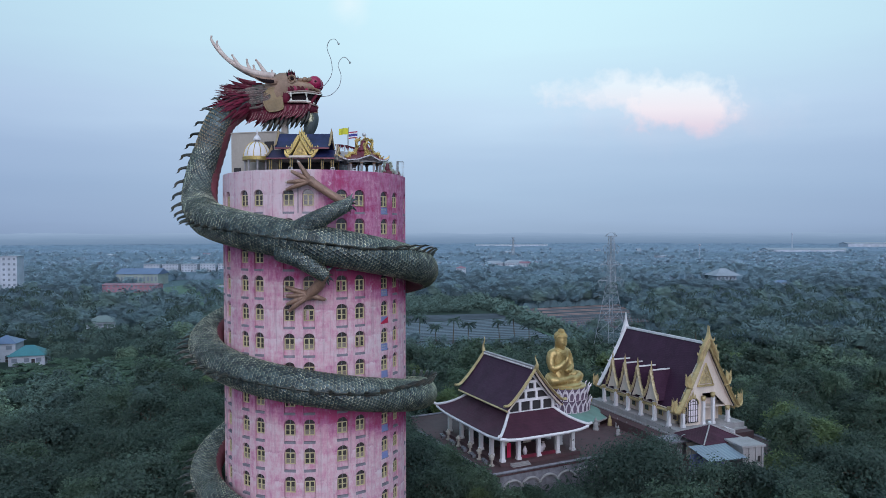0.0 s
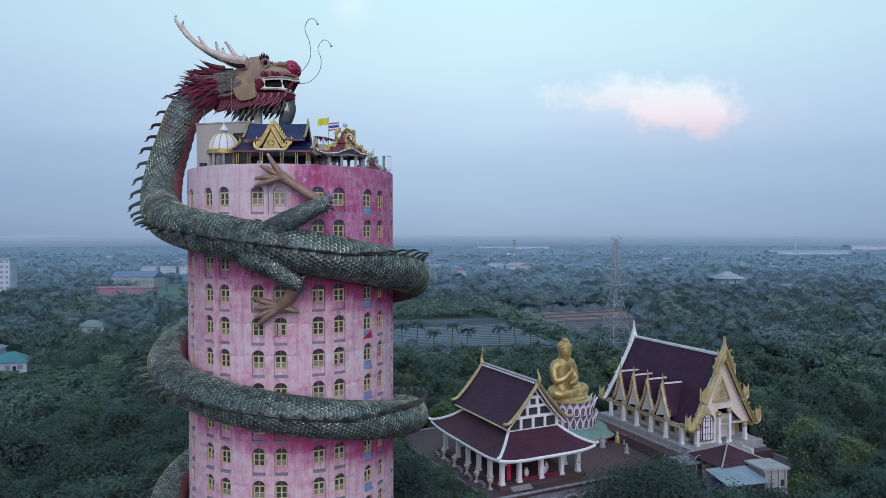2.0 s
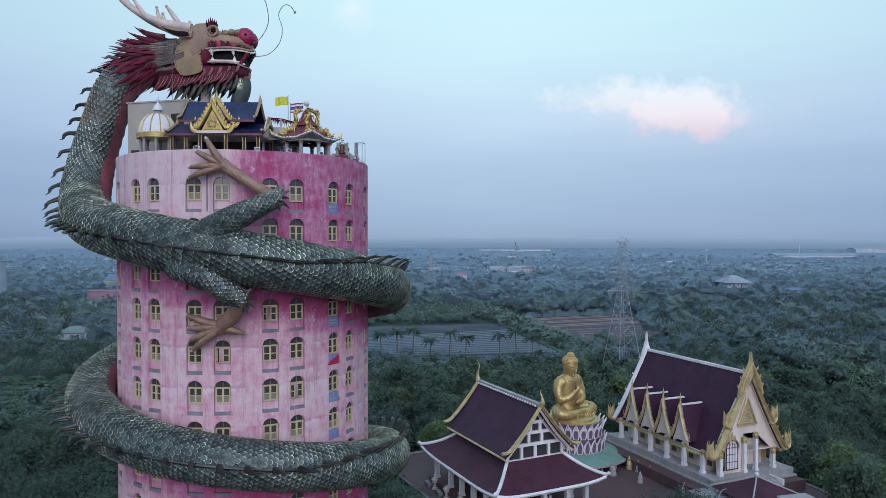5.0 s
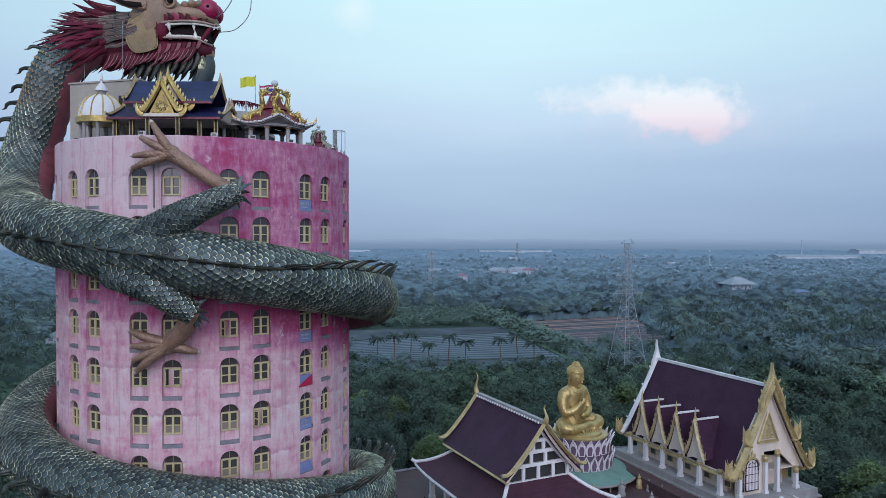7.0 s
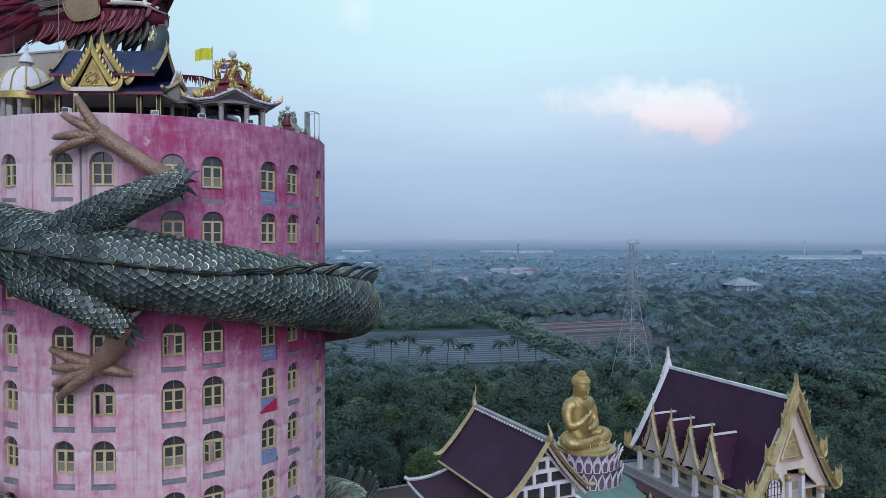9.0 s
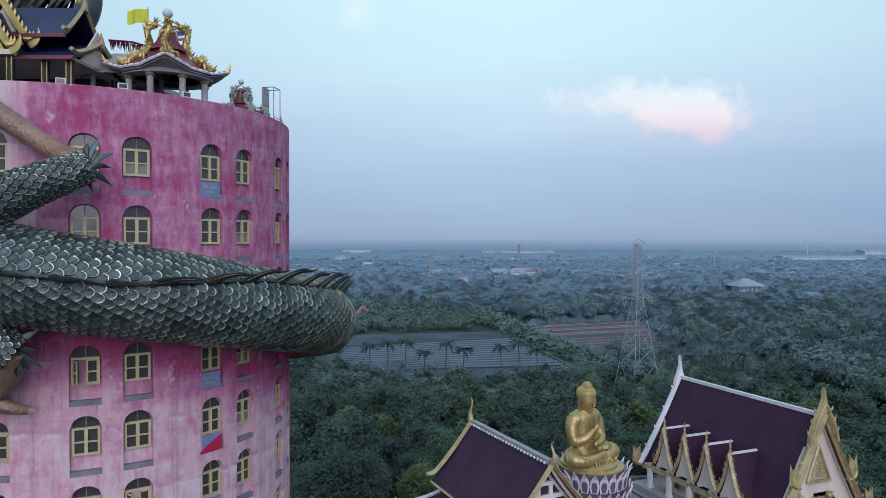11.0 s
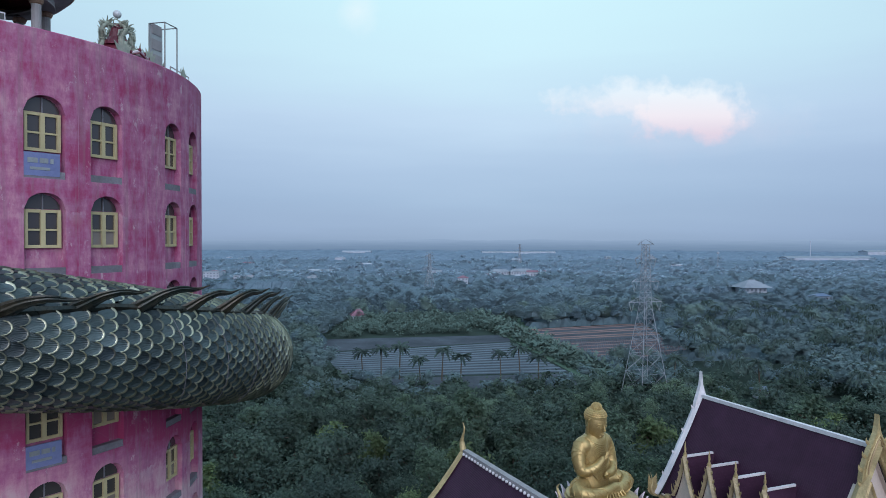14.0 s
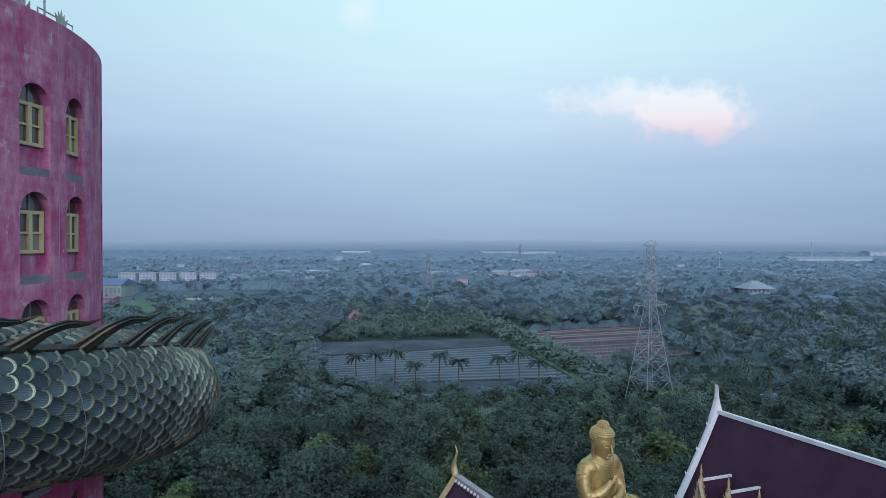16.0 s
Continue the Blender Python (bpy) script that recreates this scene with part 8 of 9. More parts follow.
    # trees pressing against the terrace beside the pavilion
    for k, ly in enumerate((-14.5, -11.0, -8.0, -4.8, -1.5, 2.0, 5.5, 9.0)):
        p = SALA @ Vector((-13.6 - 0.9 * (k % 2), ly, 0))
        put(kinds[(1, 4, 0, 4)[k % 4]], pose(p.x, p.y, 0, 0, 0, 47 * k) @ Matrix.Scale((0.72, 1.05, 0.70, 0.95)[k % 4], 4))
    # the row of palms by the plastic-covered beds, and a few singles
    for px in (620, 652, 686, 725, 763, 797, 870, 904, 936):
        k = rng.choice(palms)
        put(k, pose(-20.5 + (px - 620) * 0.170, 262 + rng.uniform(-4, 6), 0, 0, 0, rng.uniform(0, 360)) @ Matrix.Scale(rng.uniform(0.95, 1.2), 4))
    for px, py in ((88, 236), (74, 262), (88, 118), (94, 128), (-70, 165), (-84, 150), (-62, 140), (-52, 118), (-66, 120), (96, 150)):
        put(rng.choice(palms), pose(px, py, 0, 0, 0, rng.uniform(0, 360)) @ Matrix.Scale(rng.uniform(0.95, 1.25), 4))


plant_near_trees()


def woods(name, spots, proto, mat, label, rng, k=3):
    """One mesh of many crowns: spots are x, y, scale."""
    out = []
    for x, y, s in spots:
        p = proto[rng.integers(len(proto))]
        a = rng.uniform(0, 6.28)
        c, sn = math.cos(a), math.sin(a)
        q = p * s
        out.append(np.stack([q[:, 0] * c - q[:, 1] * sn + x, q[:, 0] * sn + q[:, 1] * c + y, q[:, 2]], 1))
    if out:
        tagged(part(name, quads_mesh(name, np.concatenate(out), mat, k), None), label, "woods", "", "stuff")


def plant_woods():
    rng = np.random.default_rng(5)

    def proto(seed, R, H, ht, cl, per, size, spread=0.45):
        g = np.random.default_rng(seed)
        return leaves(g, crown_clusters(g, R, H, ht - H * 0.9, cl), per, size, 0.75, spread=spread)
    near = [proto(37, 4.8, 3.8, 9.2, 40, 24, 0.33), proto(38, 4.2, 4.2, 10.2, 40, 24, 0.32), proto(39, 5.6, 3.4, 8.2, 42, 24, 0.33)]
    mid = [proto(31, 4.6, 3.6, 9.0, 32, 14, 0.46, 0.26), proto(32, 4.0, 3.8, 9.8, 32, 14, 0.44, 0.26), proto(33, 5.2, 3.2, 8.0, 34, 14, 0.46, 0.26)]
    hazy = [proto(34, 4.6, 3.6, 8.6, 26, 12, 0.62, 0.2), proto(35, 4.0, 3.6, 9.0, 26, 12, 0.60, 0.2), proto(36, 5.2, 3.2, 7.8, 26, 12, 0.62, 0.2)]
    far = [proto(41, 4.6, 3.4, 8.4, 15, 9, 0.95, 0.14), proto(42, 4.0, 3.8, 9.4, 15, 9, 0.9, 0.14), proto(43, 5.4, 3.0, 7.6, 15, 9, 0.95, 0.14)]
    def heart(seed, R, H, ht):
        """Closed lumpy filler added inside a crown, hidden behind its leaves, to lighten the dark gaps."""
        g = np.random.default_rng(seed)
        n, m, ph = 8, 4, g.uniform(0, 6, 2)
        P = [[None] * n for _ in range(m + 1)]
        for i in range(m + 1):
            el = -0.4 + (math.pi / 2 + 0.4) * i / m
            for k in range(n):
                an = 2 * math.pi * k / n
                q = 1 + 0.18 * math.sin(3 * an + ph[0]) * math.cos(2 * el + ph[1]) + g.uniform(-0.12, 0.12)
                P[i][k] = np.array([R * q * math.cos(el) * math.cos(an), R * q * math.cos(el) * math.sin(an), ht - H + H * q * math.sin(el)])
        return np.array([v for i in range(m) for k in range(n) for v in (P[i][k], P[i][(k + 1) % n], P[i + 1][(k + 1) % n], P[i][k], P[i + 1][(k + 1) % n], P[i + 1][k])])
    mid = [np.concatenate([heart(80 + k, 2.5, 2.0, 6.4), p]) for k, p in enumerate(mid)]
    pal = [palm_quads(np.random.default_rng(50 + k), 7.5 + 1.2 * k, 14, 2.4, segs=3, width=0.17) for k in range(3)]
    zones, pl = [[] for _ in WOOD_SPEC], []

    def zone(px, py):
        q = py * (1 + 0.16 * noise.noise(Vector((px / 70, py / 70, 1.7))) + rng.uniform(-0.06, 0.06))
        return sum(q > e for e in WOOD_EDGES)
    # ring of mid-distance woods
    for y in np.arange(60, 478, 7.4):
        for x in np.arange(-340, 350, 7.6):
            px, py = x + rng.uniform(-3, 3), y + rng.uniform(-3, 3)
            if not is_free(px, py) or abs(px) > py * 0.72 + 14:
                continue
            if py < 214 and -78 < px < 112 or -215 < px < -120 and 395 < py < 590 or -135 < px < -52 and 168 < py < 218:
                continue
            if py > 440 and rng.random() < 0.15:
                continue
            s = rng.uniform(0.62, 1.3)
            s *= 0.55 if 212 < py < 302 and 36 < px < 112 else 0.50 if 212 < py < 270 and -44 < px < 52 else 1.0
            if (px > 82 or px < -90) and rng.random() < 0.42 and 150 < py < 430:
                pl.append((px, py, rng.uniform(0.85, 1.25)))
            else:
                zones[zone(px, py)].append((px, py, s))
    rows, y = [], 470.0
    while y < 1500:
        rows.append(y)
        y += 9.5 + (y - 470) * 0.022
    for y in rows:
        gap = 10.5 + (y - 470) * 0.022
        for x in np.arange(-0.7 * y, 0.7 * y, gap):
            px, py = x + rng.uniform(-0.7, 0.7) * gap, y + rng.uniform(-0.8, 0.8) * gap
            if abs(px) > py * 0.70 or (-240 < px < -120 and py < 640):
                continue
            if rng.random() < (0.10 if py < 700 else 0.10 + 0.60 * min(1, (py - 700) / 500)) or noise.noise(Vector((px / 130, py / 90, 3.3))) > 0.42:
                continue
            if is_free(px, py):
                zones[zone(px, py)].append((px, py, rng.uniform(0.7, 1.1) * (1 + (py - 470) * 0.0003)))
    names = ("dense woods by the temple", "dense woods beyond the temple", "dull woods round the fields", "woodland of the plain with haze in its leaf colour", "hazy blue-green woodland on the plain", "distant hazy woodland on the plain", "far woodland of the plain, leaves blued for haze")
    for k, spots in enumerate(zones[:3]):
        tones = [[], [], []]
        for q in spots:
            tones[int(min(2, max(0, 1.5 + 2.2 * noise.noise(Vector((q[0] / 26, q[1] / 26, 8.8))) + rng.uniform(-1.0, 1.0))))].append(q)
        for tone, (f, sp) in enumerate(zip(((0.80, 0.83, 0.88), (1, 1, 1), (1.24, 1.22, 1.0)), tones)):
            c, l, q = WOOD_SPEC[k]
            woods("woods", sp, near if k < 1 else mid, leaf_material("distance_tint_leaf", tuple(a * b for a, b in zip(c, f)), far=True, lift=l, patchy=q), ("dark green", "mid-green", "yellowish green")[tone] + " trees in the " + names[k], rng)
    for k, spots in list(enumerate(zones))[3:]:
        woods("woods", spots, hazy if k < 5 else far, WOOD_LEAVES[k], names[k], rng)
    woods("palm_grove", pl, pal, LEAF_PALM, "grove of dull green coconut palms", rng, 4)
    # low growth that closes the gaps between the crowns behind the temple
    low = [(x, y, rng.uniform(0.8, 1.5)) for x, y in zip(rng.uniform(-110, 140, 900), rng.uniform(120, 262, 900)) if is_free(x, y) and not (-135 < x < -52 and 168 < y < 220)]
    woods("undergrowth", low, [proto(73, 2.6, 1.8, 3.4, 16, 12, 0.42)], LEAF_A, "dark green undergrowth between the trees", rng)
    # closed canopy of the far plain; also fills dark gaps between crowns with mid tone
    cv, cf = [], []
    ys = [300.0]
    while ys[-1] < 2590:
        ys.append(ys[-1] * 1.0085)
    m = 330
    for j, y in enumerate(ys):
        for i in range(m):
            x = (-0.74 + 1.48 * i / (m - 1)) * y
            jx, jy = x + rng.uniform(-1, 1) * y * 0.0016, y + rng.uniform(-1, 1) * y * 0.003
            lump = noise.noise(Vector((jx / 11, jy / 11, 0.3))) * 2.2 + noise.noise(Vector((jx / 60, jy / 90, 7.1))) * 3.0
            field = noise.noise(Vector((jx / 130, jy / 90, 3.3)))
            z = (3.0 if jy < 460 else 5.0) + lump * 0.8 + rng.uniform(-0.8, 0.8)
            if field > 0.40 and jy > 460 or -52 < jx < 46 and 345 < jy < 440 or abs(jx - 20 - 38 * (432 - jy) / 172) < 7 and jy < 440 or (-250 < jx < -118 and jy < 640) or not is_free(jx, jy):
                z = 0.25
            if j == 0:
                z = 0.02
            cv.append((jx, jy, max(0.05, z)))
    for j in range(len(ys) - 1):
        for i in range(m - 1):
            q = (j * m + i, j * m + i + 1, (j + 1) * m + i + 1, (j + 1) * m + i)
            if max(cv[v][2] for v in q) > 0.3:
                cf.append(q)
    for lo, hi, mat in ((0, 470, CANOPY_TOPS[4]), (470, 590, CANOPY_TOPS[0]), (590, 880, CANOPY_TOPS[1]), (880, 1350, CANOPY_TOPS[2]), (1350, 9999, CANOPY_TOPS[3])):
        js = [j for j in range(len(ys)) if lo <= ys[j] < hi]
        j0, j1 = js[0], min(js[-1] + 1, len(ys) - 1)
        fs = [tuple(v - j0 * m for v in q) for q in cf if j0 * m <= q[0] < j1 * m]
        tagged(part("far_canopy", Shape().add(cv[j0 * m:(j1 + 1) * m], fs), mat), "closed canopy of the far plain, tinted with distance haze", "woods", "", "stuff")
    # bananas, scrub and hedge
    ban = []
    g = np.random.default_rng(8)
    for k in range(3):
        o = []
        for q in range(8):
            an = 0.8 * q + g.uniform(0, .4)
            o += frond_strip((0, 0, 2.0), (math.cos(an), math.sin(an), g.uniform(0.6, 1.4)), 2.3, 1.2, 0.38, 3)
        ban.append(np.array(o))
    sp = [(g.uniform(-135, -50), g.uniform(168, 220), g.uniform(0.9, 1.4)) for _ in range(620)]
    woods("banana_plants", [s for s in sp if is_free(s[0], s[1])], ban, LEAF_BANANA, "pale green banana plantation", rng, 4)
    scr = [proto(71, 2.2, 2.0, 4.2, 14, 9, 0.5), proto(72, 1.8, 2.4, 4.6, 14, 9, 0.5)]
    sp = [(x, y, g.uniform(0.45, 1.3)) for x, y in zip(g.uniform(-46, 40, 420), g.uniform(352, 434, 420)) if y > 352 + (x + 46) * 0.33]
    sp = [q for q in sp if noise.noise(Vector((q[0] / 14, q[1] / 14, 5.0))) > -0.25]
    woods("scrub_field", sp, scr, LEAF_PALE, "pale green scrub and young trees on a field", rng)
    bush = [proto(61, 1.6, 1.2, 2.2, 12, 6, 0.45)]
    hs = []
    for i in range(260):
        t = g.uniform(0, 1)
        hs.append((20 + 38 * t + g.normal(0, 2.2), 432 - 172 * t + g.normal(0, 2), g.uniform(0.7, 1.9)))
    woods("hedge", hs, bush, LEAF_PALE, "green hedge bank between the fields", rng)
    gs = [(g.uniform(-225, -122), g.uniform(400, 585), g.uniform(0.8, 2.2)) for _ in range(130)]
    woods("field_bushes", gs, bush, WOOD_LEAVES[3], "scattered bushes on the open grass", rng)
    und = [(g.uniform(4, 27), g.uniform(84, 111), g.uniform(0.7, 1.3)) for _ in range(70)]
    woods("low_scrub", [u for u in und if not inside(TERRACE_POLY, u[0], u[1])], bush, LEAF_A, "low dark scrub below the terrace", rng)


plant_woods()


# ---- fields ----
def lerp2(a, b, t):
    return (a[0] + (b[0] - a[0]) * t, a[1] + (b[1] - a[1]) * t)


def bed_field(name, quad, n, mats, fill, base_mat, label, h=0.16):
    A, B, C, D = quad
    f = thing(name, label, "field", "", "structure", at=Matrix())
    part("soil", Shape().add([(*p, 0.06) for p in (D, C, B, A)], [(0, 1, 2, 3)]), base_mat, f, "bare soil")
    for k in range(n):
        t0, t1 = (k + 0.5 - fill / 2) / n, (k + 0.5 + fill / 2) / n
        rows = []
        for q, z in ((0, 0.08), (0.2, h), (0.8, h), (1, 0.08)):
            t = t0 + (t1 - t0) * q
            p0, p1 = lerp2(A, D, t), lerp2(B, C, t)
            rows.append([(*lerp2(p0, p1, i / 12), z + (0.06 * math.sin(i * 2.3 + k) if 0 < q < 1 else 0)) for i in range(13)])
        s = Shape()
        sheet(s, rows[::-1])
        part("bed", s, mats[k % len(mats)], f)
    return f


bed_field("covered_field", [(-42, 315), (31, 344), (45, 279), (-27, 268)], 13, [PLASTIC], 0.42, SOIL, "field of long beds covered with pale plastic sheet")
bed_field("red_field", [(40, 384), (106, 412), (102, 362), (43, 342)], 9, [RED_SOIL, RED_SOIL, SOIL], 0.6, SOIL, "ploughed field with low red earth beds")
bed_field("post_field", [(43, 341), (102, 361), (99, 316), (48, 298)], 12, [DARK_BED, RED_SOIL], 0.45, DARK_BED, "dark field with rows of pale stakes")


def stakes():
    s = Shape()
    for i in range(16):
        for j in range(34):
            p = lerp2(lerp2((44, 340), (48, 299), i / 15), lerp2((102, 360), (99, 317), i / 15), j / 33)
            s.box(p[0], p[1], 0, 0.12, 0.12, 1.5)
    tagged(part("field_stakes", s, PLASTIC), "rows of pale stakes in the dark field", "stakes", "", "stuff")


stakes()
def flat_patch(name, poly, mat, label, z=0.05):
    ob = part(name, Shape().add([(*p, z) for p in poly], [tuple(range(len(poly)))]), mat)
    tagged(ob, label, "field", "", "structure")


flat_patch("grass_field", [(-215, 590), (-235, 470), (-130, 385), (-118, 560)], GRASS, "pale green open grass field")
flat_patch("grass_headland", [(36, 392), (42, 387), (106, 413), (112, 420), (108, 434), (26, 434)], GRASS, "pale green grass strip behind the red beds")
flat_patch("track", [(18, 432), (23, 432), (55, 262), (49, 262)], GRASS, "pale earth track along the hedge", 0.07)
flat_patch("headland", [(-26, 266), (0, 253), (44, 257), (46, 277)], SOIL, "strip of bare dark soil before the covered beds", 0.045)
flat_patch("bare_strip", [(-44, 317), (-48, 350), (33, 366), (32, 346)], SOIL, "strip of bare dark soil behind the covered beds")

# ---- pylons ----
GLASSY = material("insulator_grey", (0.26, 0.28, 0.31), 0.4, vary=0.15)
GALV = material("galvanised_steel", (0.34, 0.36, 0.40), 0.6, metal=0.3, vary=0.15, scale=2)


def build_pylon(x, y, rot, top, base, arms, r=0.09):
    p = thing("pylon", "galvanised steel lattice power pylon standing among the fields", "pylon", "power pylons", at=pose(x, y, 0, 0, 0, rot))
    waist = top * 0.60

    def half(z):
        return base + (1.15 - base) * z / waist if z < waist else 1.15 - 0.45 * (z - waist) / (top - waist)
    zs = [0.0]
    while zs[-1] < top - 0.8:
        zs.append(min(top, zs[-1] + max(1.5, half(zs[-1]) * 1.35)))
    cs = ((-1, -1), (1, -1), (1, 1), (-1, 1))
    for cx, cy in cs:
        part("leg", Shape().sweep([(cx * half(z), cy * half(z), z) for z in zs], r, 4), GALV, p)
    br = Shape()
    for z0, z1 in zip(zs[:-1], zs[1:]):
        for k in range(4):
            a, b = cs[k], cs[(k + 1) % 4]
            br.sweep([(a[0] * half(z0), a[1] * half(z0), z0), (b[0] * half(z1), b[1] * half(z1), z1)], r * 0.55, 4)
            br.sweep([(b[0] * half(z0), b[1] * half(z0), z0), (a[0] * half(z1), a[1] * half(z1), z1)], r * 0.55, 4)
            br.sweep([(a[0] * half(z1), a[1] * half(z1), z1), (b[0] * half(z1), b[1] * half(z1), z1)], r * 0.5, 4)
    part("bracing", br, GALV, p, "crossed steel bracing")
    for z, w in arms:
        for sd in (-1, 1):
            a = Shape()
            h = half(z)
            tip = (sd * w, 0, z)
            for yy in (-h, h):
                a.sweep([(sd * h, yy, z), tip], r * 0.7, 4)
                a.sweep([(sd * h, yy, z + 1.5), tip], r * 0.6, 4)
            for q in (0.35, 0.65):
                a.sweep([(sd * (h + (w - h) * q), 0, z), (sd * (h + (w - h) * q), 0, z + 1.5 * (1 - q))], r * 0.5, 4)
            arm = part("cross_arm", a, GALV, p)
            if z < top - 1:
                part("insulator", Shape().sweep([(sd * w, 0, z), (sd * (w - 0.9), 0, z - 2.6)], 0.09, 5).sweep([(sd * (w - 2.0), 0, z), (sd * (w - 0.9), 0, z - 2.6)], 0.07, 5), GLASSY, arm, "pale insulator strings")
    return p


build_pylon(61.0, 247.4, 22, 42.0, 4.6, ((25.9, 5.6), (31.6, 4.6), (38.0, 3.6), (41.9, 2.7)))
build_pylon(-10.0, 598.0, 25, 33.0, 4.0, ((20.0, 6.0), (25.5, 5.0), (30.0, 4.0), (32.8, 3.0)), 0.14)
build_pylon(118.0, 1150.0, 25, 36.0, 4.0, ((24.0, 7.0), (30.0, 6.0), (35.0, 4.0)), 0.2)


# ---- buildings on the plain ----
FAR_PANE = glass("pale_far_pane", (0.17, 0.20, 0.25), 0.3)
WALL_FAR = material("whitewash", (0.42, 0.45, 0.52), 0.8, vary=0.15, scale=0.3)
ROOF_GREY = material("grey_sheet_roof", (0.27, 0.30, 0.35), 0.7, vary=0.15, scale=0.3)
ROOF_TURQ = material("turquoise_roof", (0.045, 0.18, 0.21), 0.5, vary=0.15, scale=0.4)
ROOF_BLUE = material("blue_roof", (0.11, 0.16, 0.27), 0.5, vary=0.15, scale=0.4)
ROOF_REDB = material("red_sheet_roof", (0.25, 0.12, 0.16), 0.6, vary=0.2, scale=0.4)
PINK_WALL = material("pink_red_wall", (0.36, 0.18, 0.23), 0.7, vary=0.15, scale=0.3)


def build_house(x, y, rot, w, d, h, roof_h, roof_mat, label, wall=None, storeys=1, hip=True, name="house", eave=0.6):
    g = thing(name, label, "house", "", at=pose(x, y, 0, 0, 0, rot))
    wall = wall or WALL_FAR
    body = part("wall", Shape().box(0, 0, 0, w, d, h), wall, g)
    s = Shape()
    W, D = w / 2 + eave, d / 2 + eave
    if roof_h < 0.7:
        s.box(0, 0, h, 2 * W, 2 * D, max(0.3, roof_h))
    elif hip:
        k = max(0.2, W - D)
        s.add([(-W, -D, h), (W, -D, h), (W, D, h), (-W, D, h), (-k, 0, h + roof_h), (k, 0, h + roof_h)], [(0, 1, 5, 4), (1, 2, 5), (2, 3, 4, 5), (3, 0, 4), (3, 2, 1, 0)])
    else:
        s.add([(-W, -D, h), (W, -D, h), (W, D, h), (-W, D, h), (-W, 0, h + roof_h), (W, 0, h + roof_h)], [(0, 1, 5, 4), (2, 3, 4, 5), (0, 4, 3), (1, 2, 5), (3, 2, 1, 0)])
    part("roof", s, roof_mat, g)
    nwin = max(2, min(12, int(w / 3.2)))
    storeys = storeys if y < 1300 else 0
    for f in range(storeys):
        z = h * (f + 0.35) / storeys
        for k in range(nwin):
            xx = -w / 2 + w * (k + 0.5) / nwin
            win = part("window", Shape().box(xx, -d / 2 - 0.02, z, w / nwin * 0.45, 0.12, h / storeys * 0.42), FAR_PANE, g)
            part("sill", Shape().box(xx, -d / 2 - 0.08, z - 0.12, w / nwin * 0.55, 0.2, 0.1), wall, win)
    part("door", Shape().box(w * 0.18, -d / 2 - 0.03, 0, 1.0, 0.12, 2.1), DARKIN, g)
    return g


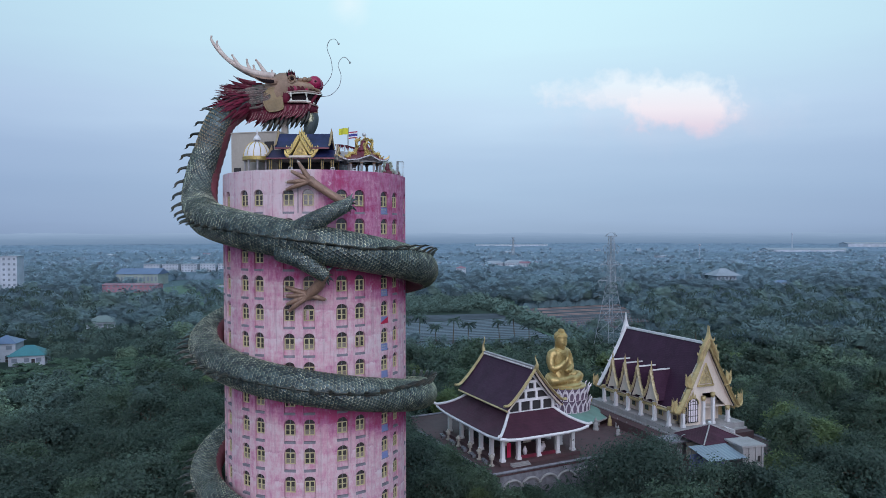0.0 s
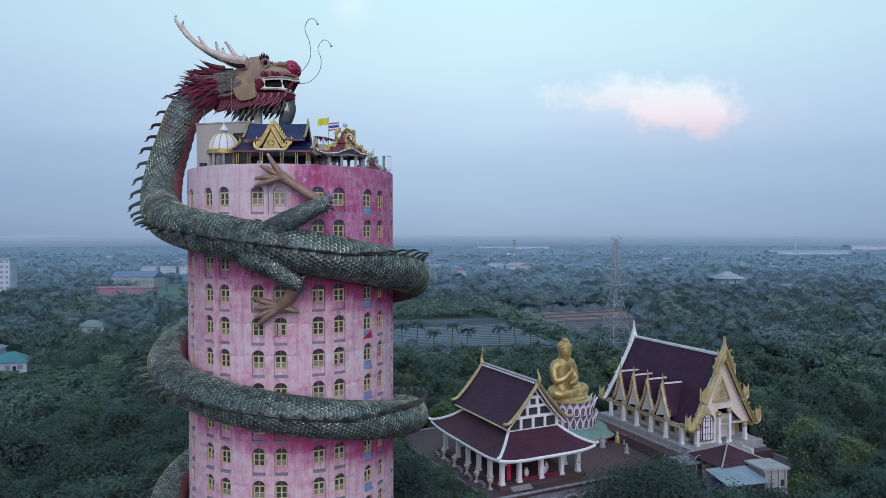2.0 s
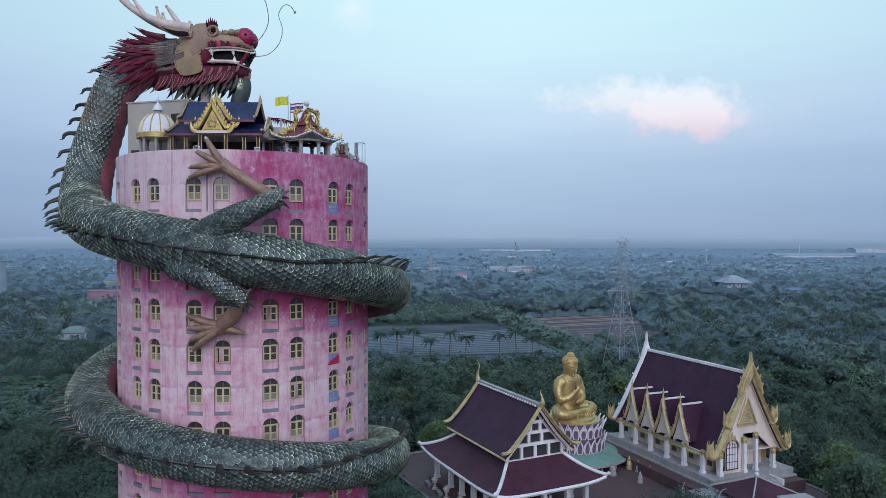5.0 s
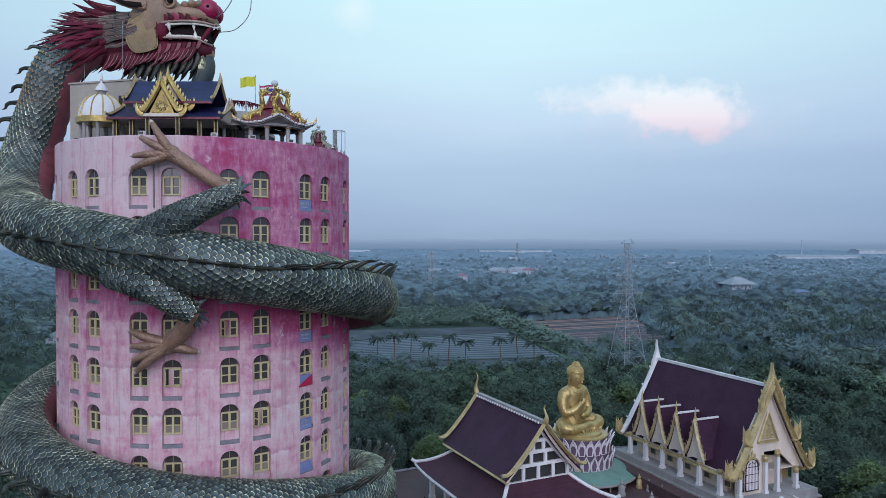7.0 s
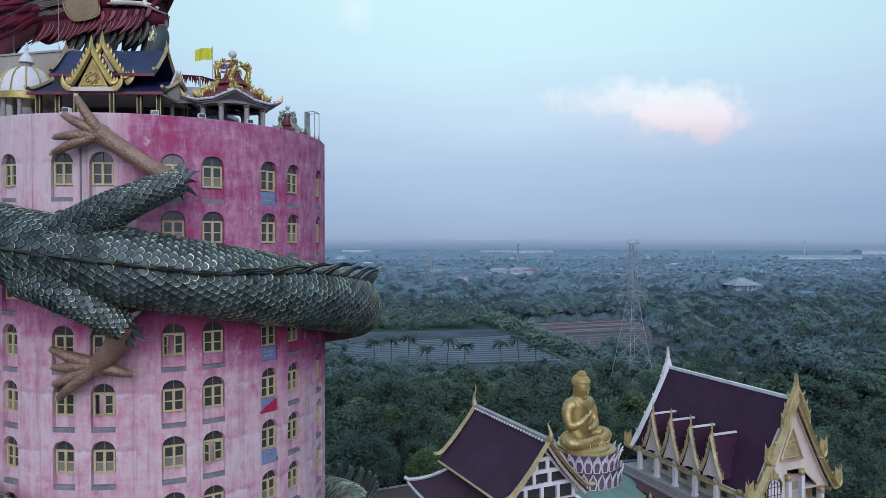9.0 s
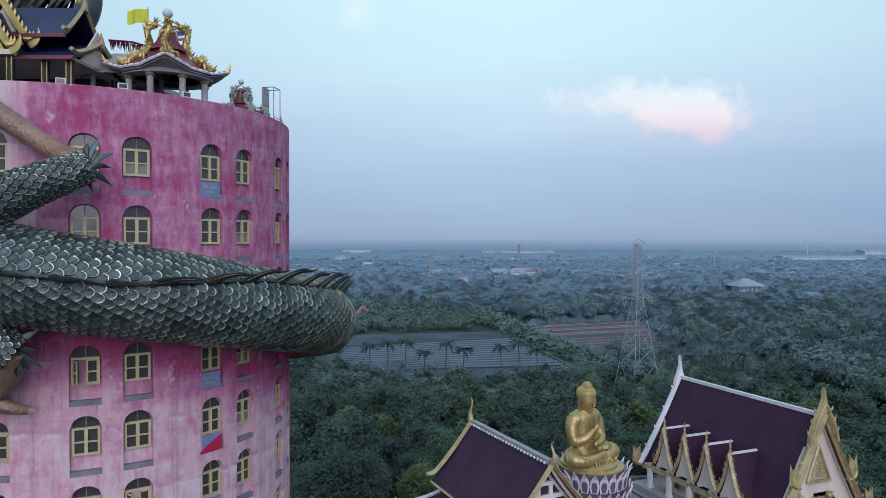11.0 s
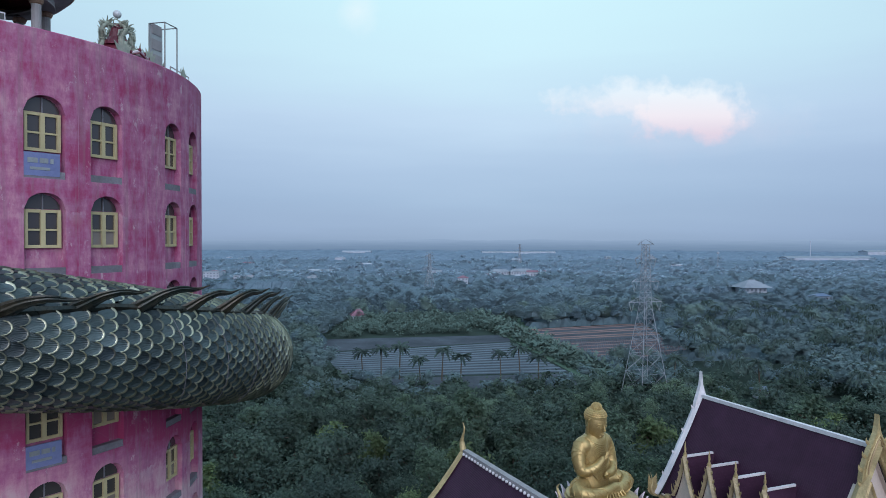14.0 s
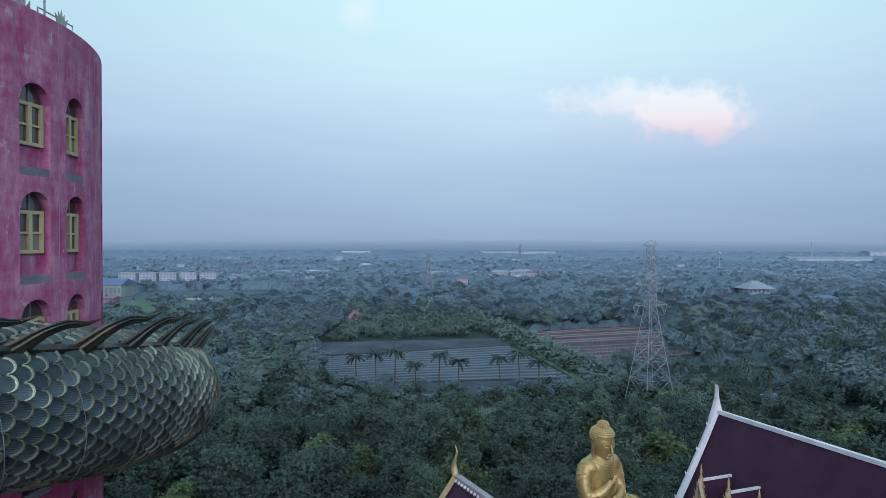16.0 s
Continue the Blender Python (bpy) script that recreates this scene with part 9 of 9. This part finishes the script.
def build_plain_buildings():
    build_house(19, 724, 0, 10, 9, 6.4, 2.0, ROOF_REDB, "white two-storey house with pink trim among trees", storeys=2)
    build_house(95, 900, 8, 30, 12, 4.5, 3.4, ROOF_GREY, "long white hall with pale grey roof among trees")
    build_house(68, 905, -6, 24, 10, 4.0, 2.8, ROOF_GREY, "white low hall with pale grey roof")
    build_house(82, 815, 12, 9, 7, 3.6, 1.6, WALL_FAR, "small white house among trees")
    build_house(255, 622, 10, 19, 14, 4.6, 6.2, ROOF_GREY, "white pavilion house with tall grey pyramid roof", eave=3.2)
    build_house(272, 548, 8, 14, 8, 3.4, 1.8, ROOF_BLUE, "low white house with blue-grey roof")
    build_house(-122, 1100, 0, 26, 14, 3.0, 5.0, WALL_FAR, "white hall with low curved roof far off")
    build_house(-42, 415, 15, 7.5, 6, 3.6, 3.2, ROOF_REDB, "small white house with crimson sheet roof among trees")
    for k in range(5):
        build_house(-328 + 20 * k, 772 + 3 * k, 0, 17.5, 11, 8.5, 0.5, ROOF_GREY, "white three-storey row house on the plain", storeys=3, eave=0.3)
    for k in range(6):
        build_house(-215 + 34 * k, 950 + 8 * k, 4, 24, 10, 3.4, 1.2, WALL_FAR, "long low white shed on the plain", hip=False)
    f = build_house(205, 2060, 3, 215, 40, 9, 2.2, ROOF_GREY, "very long pale factory shed far off", hip=False, name="factory")
    build_house(742, 1400, -4, 160, 40, 9, 3.5, ROOF_GREY, "long pale grey warehouse far off", hip=False, name="warehouse")
    build_house(1180, 1860, -4, 170, 50, 14, 3.5, ROOF_GREY, "large white factory far off", hip=False, name="factory")
    build_house(-270, 2080, 0, 85, 30, 8, 3.0, WALL_FAR, "white factory shed far off", hip=False, name="factory")
    build_house(-322, 504, 14, 17, 15, 26.5, 0.5, ROOF_GREY, "tall white apartment block above the trees", storeys=7, name="apartment_block")
    build_house(-137.5, 226, 18, 10.5, 8, 3.2, 3.0, ROOF_TURQ, "white house with bright turquoise hipped roof")
    build_house(-149, 232, 14, 8, 8, 6.2, 2.4, ROOF_BLUE, "white two-storey house with blue roof", storeys=2)
    build_house(-157, 314, 10, 12, 8, 2.8, 2.6, material("mossy_sheet_roof", (0.15, 0.19, 0.19), 0.7, vary=0.2, scale=0.3), "low pale house with green-grey roof among trees")
    build_house(-230, 505, -3, 41, 10, 5.6, 0.9, ROOF_REDB, "long pink-red two-storey roadside building", wall=PINK_WALL, storeys=2, hip=False)
    build_house(-258, 585, -3, 36, 20, 9.0, 4.5, ROOF_BLUE, "open market hall with blue sheet roof", wall=material("ochre_wall", (0.27, 0.31, 0.29), 0.8, vary=0.15, scale=0.3), hip=False)
    rng = random.Random(3)
    for k in range(24):
        y = rng.uniform(600, 1480)
        x = rng.uniform(-0.66, 0.66) * y
        if -240 < x < -120 and y < 640:
            continue
        w = rng.uniform(8, 22)
        build_house(x, y, rng.uniform(-20, 20), w, rng.uniform(7, 11), rng.uniform(5, 8.5), rng.uniform(0.5, 2.6), rng.choice([WALL_FAR, ROOF_GREY, ROOF_GREY, ROOF_REDB]), "small pale building among distant trees", hip=rng.random() < 0.5)
    h = build_house(92, 243, 12, 4, 3.5, 2.2, 0.5, ROOF_BLUE, "low hut with patched blue sheets by the pylon")
    for x, y, hgt, rad in ((395, 1050, 26, 0.5), (880, 1720, 42, 1.1)):
        t = thing("water_tower", "slim pale water tower on the plain", "water tower", "water towers", at=pose(x, y, 0))
        part("shaft", Shape().lathe([(rad, 0), (rad * 0.8, hgt - 3)], 12), WALL_FAR, t)
        part("tank", Shape().lathe([(rad, hgt - 3), (rad * 4 if rad < 1 else rad * 1.2, hgt - 2), (rad * 4 if rad < 1 else rad, hgt), (0.1, hgt + 0.6)], 14), WALL_FAR, t)
    fn = thing("white_fence", "low white wall fence along the grass field", "fence", at=pose(-150, 560, 0, 0, 0, 14))
    for k in range(30):
        part("post", Shape().box(-35 + 2.4 * k, 0, 0, 0.4, 0.4, 2.0), WALL_FAR, fn)
    part("panel", Shape().box(0, 0, 0, 70, 0.15, 1.2), WALL_FAR, fn)


build_plain_buildings()


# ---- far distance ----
# emissive band: horizon haze painted as a gradient, lighter with height
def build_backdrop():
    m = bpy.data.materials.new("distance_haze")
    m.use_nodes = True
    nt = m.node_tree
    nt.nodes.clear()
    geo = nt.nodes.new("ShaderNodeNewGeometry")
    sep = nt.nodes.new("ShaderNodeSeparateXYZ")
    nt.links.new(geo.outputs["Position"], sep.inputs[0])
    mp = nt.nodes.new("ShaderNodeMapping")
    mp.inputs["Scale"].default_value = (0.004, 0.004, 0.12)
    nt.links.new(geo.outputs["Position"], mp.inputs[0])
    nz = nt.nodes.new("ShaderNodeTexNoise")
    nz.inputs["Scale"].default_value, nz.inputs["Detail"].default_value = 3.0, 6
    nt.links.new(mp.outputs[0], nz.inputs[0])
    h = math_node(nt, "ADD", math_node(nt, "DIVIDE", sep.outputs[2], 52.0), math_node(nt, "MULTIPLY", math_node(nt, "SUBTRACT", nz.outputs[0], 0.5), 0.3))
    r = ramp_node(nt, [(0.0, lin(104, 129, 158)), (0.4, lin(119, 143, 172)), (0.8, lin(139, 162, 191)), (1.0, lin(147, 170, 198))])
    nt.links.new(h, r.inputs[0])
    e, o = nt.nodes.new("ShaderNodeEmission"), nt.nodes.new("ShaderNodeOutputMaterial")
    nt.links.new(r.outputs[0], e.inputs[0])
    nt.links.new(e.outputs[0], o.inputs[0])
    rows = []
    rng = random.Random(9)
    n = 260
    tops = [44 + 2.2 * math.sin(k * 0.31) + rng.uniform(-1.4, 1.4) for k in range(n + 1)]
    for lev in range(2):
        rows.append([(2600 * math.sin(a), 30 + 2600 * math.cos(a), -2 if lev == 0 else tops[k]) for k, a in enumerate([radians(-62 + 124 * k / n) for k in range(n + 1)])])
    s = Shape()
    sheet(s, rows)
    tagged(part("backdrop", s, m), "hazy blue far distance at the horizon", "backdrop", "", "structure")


build_backdrop()
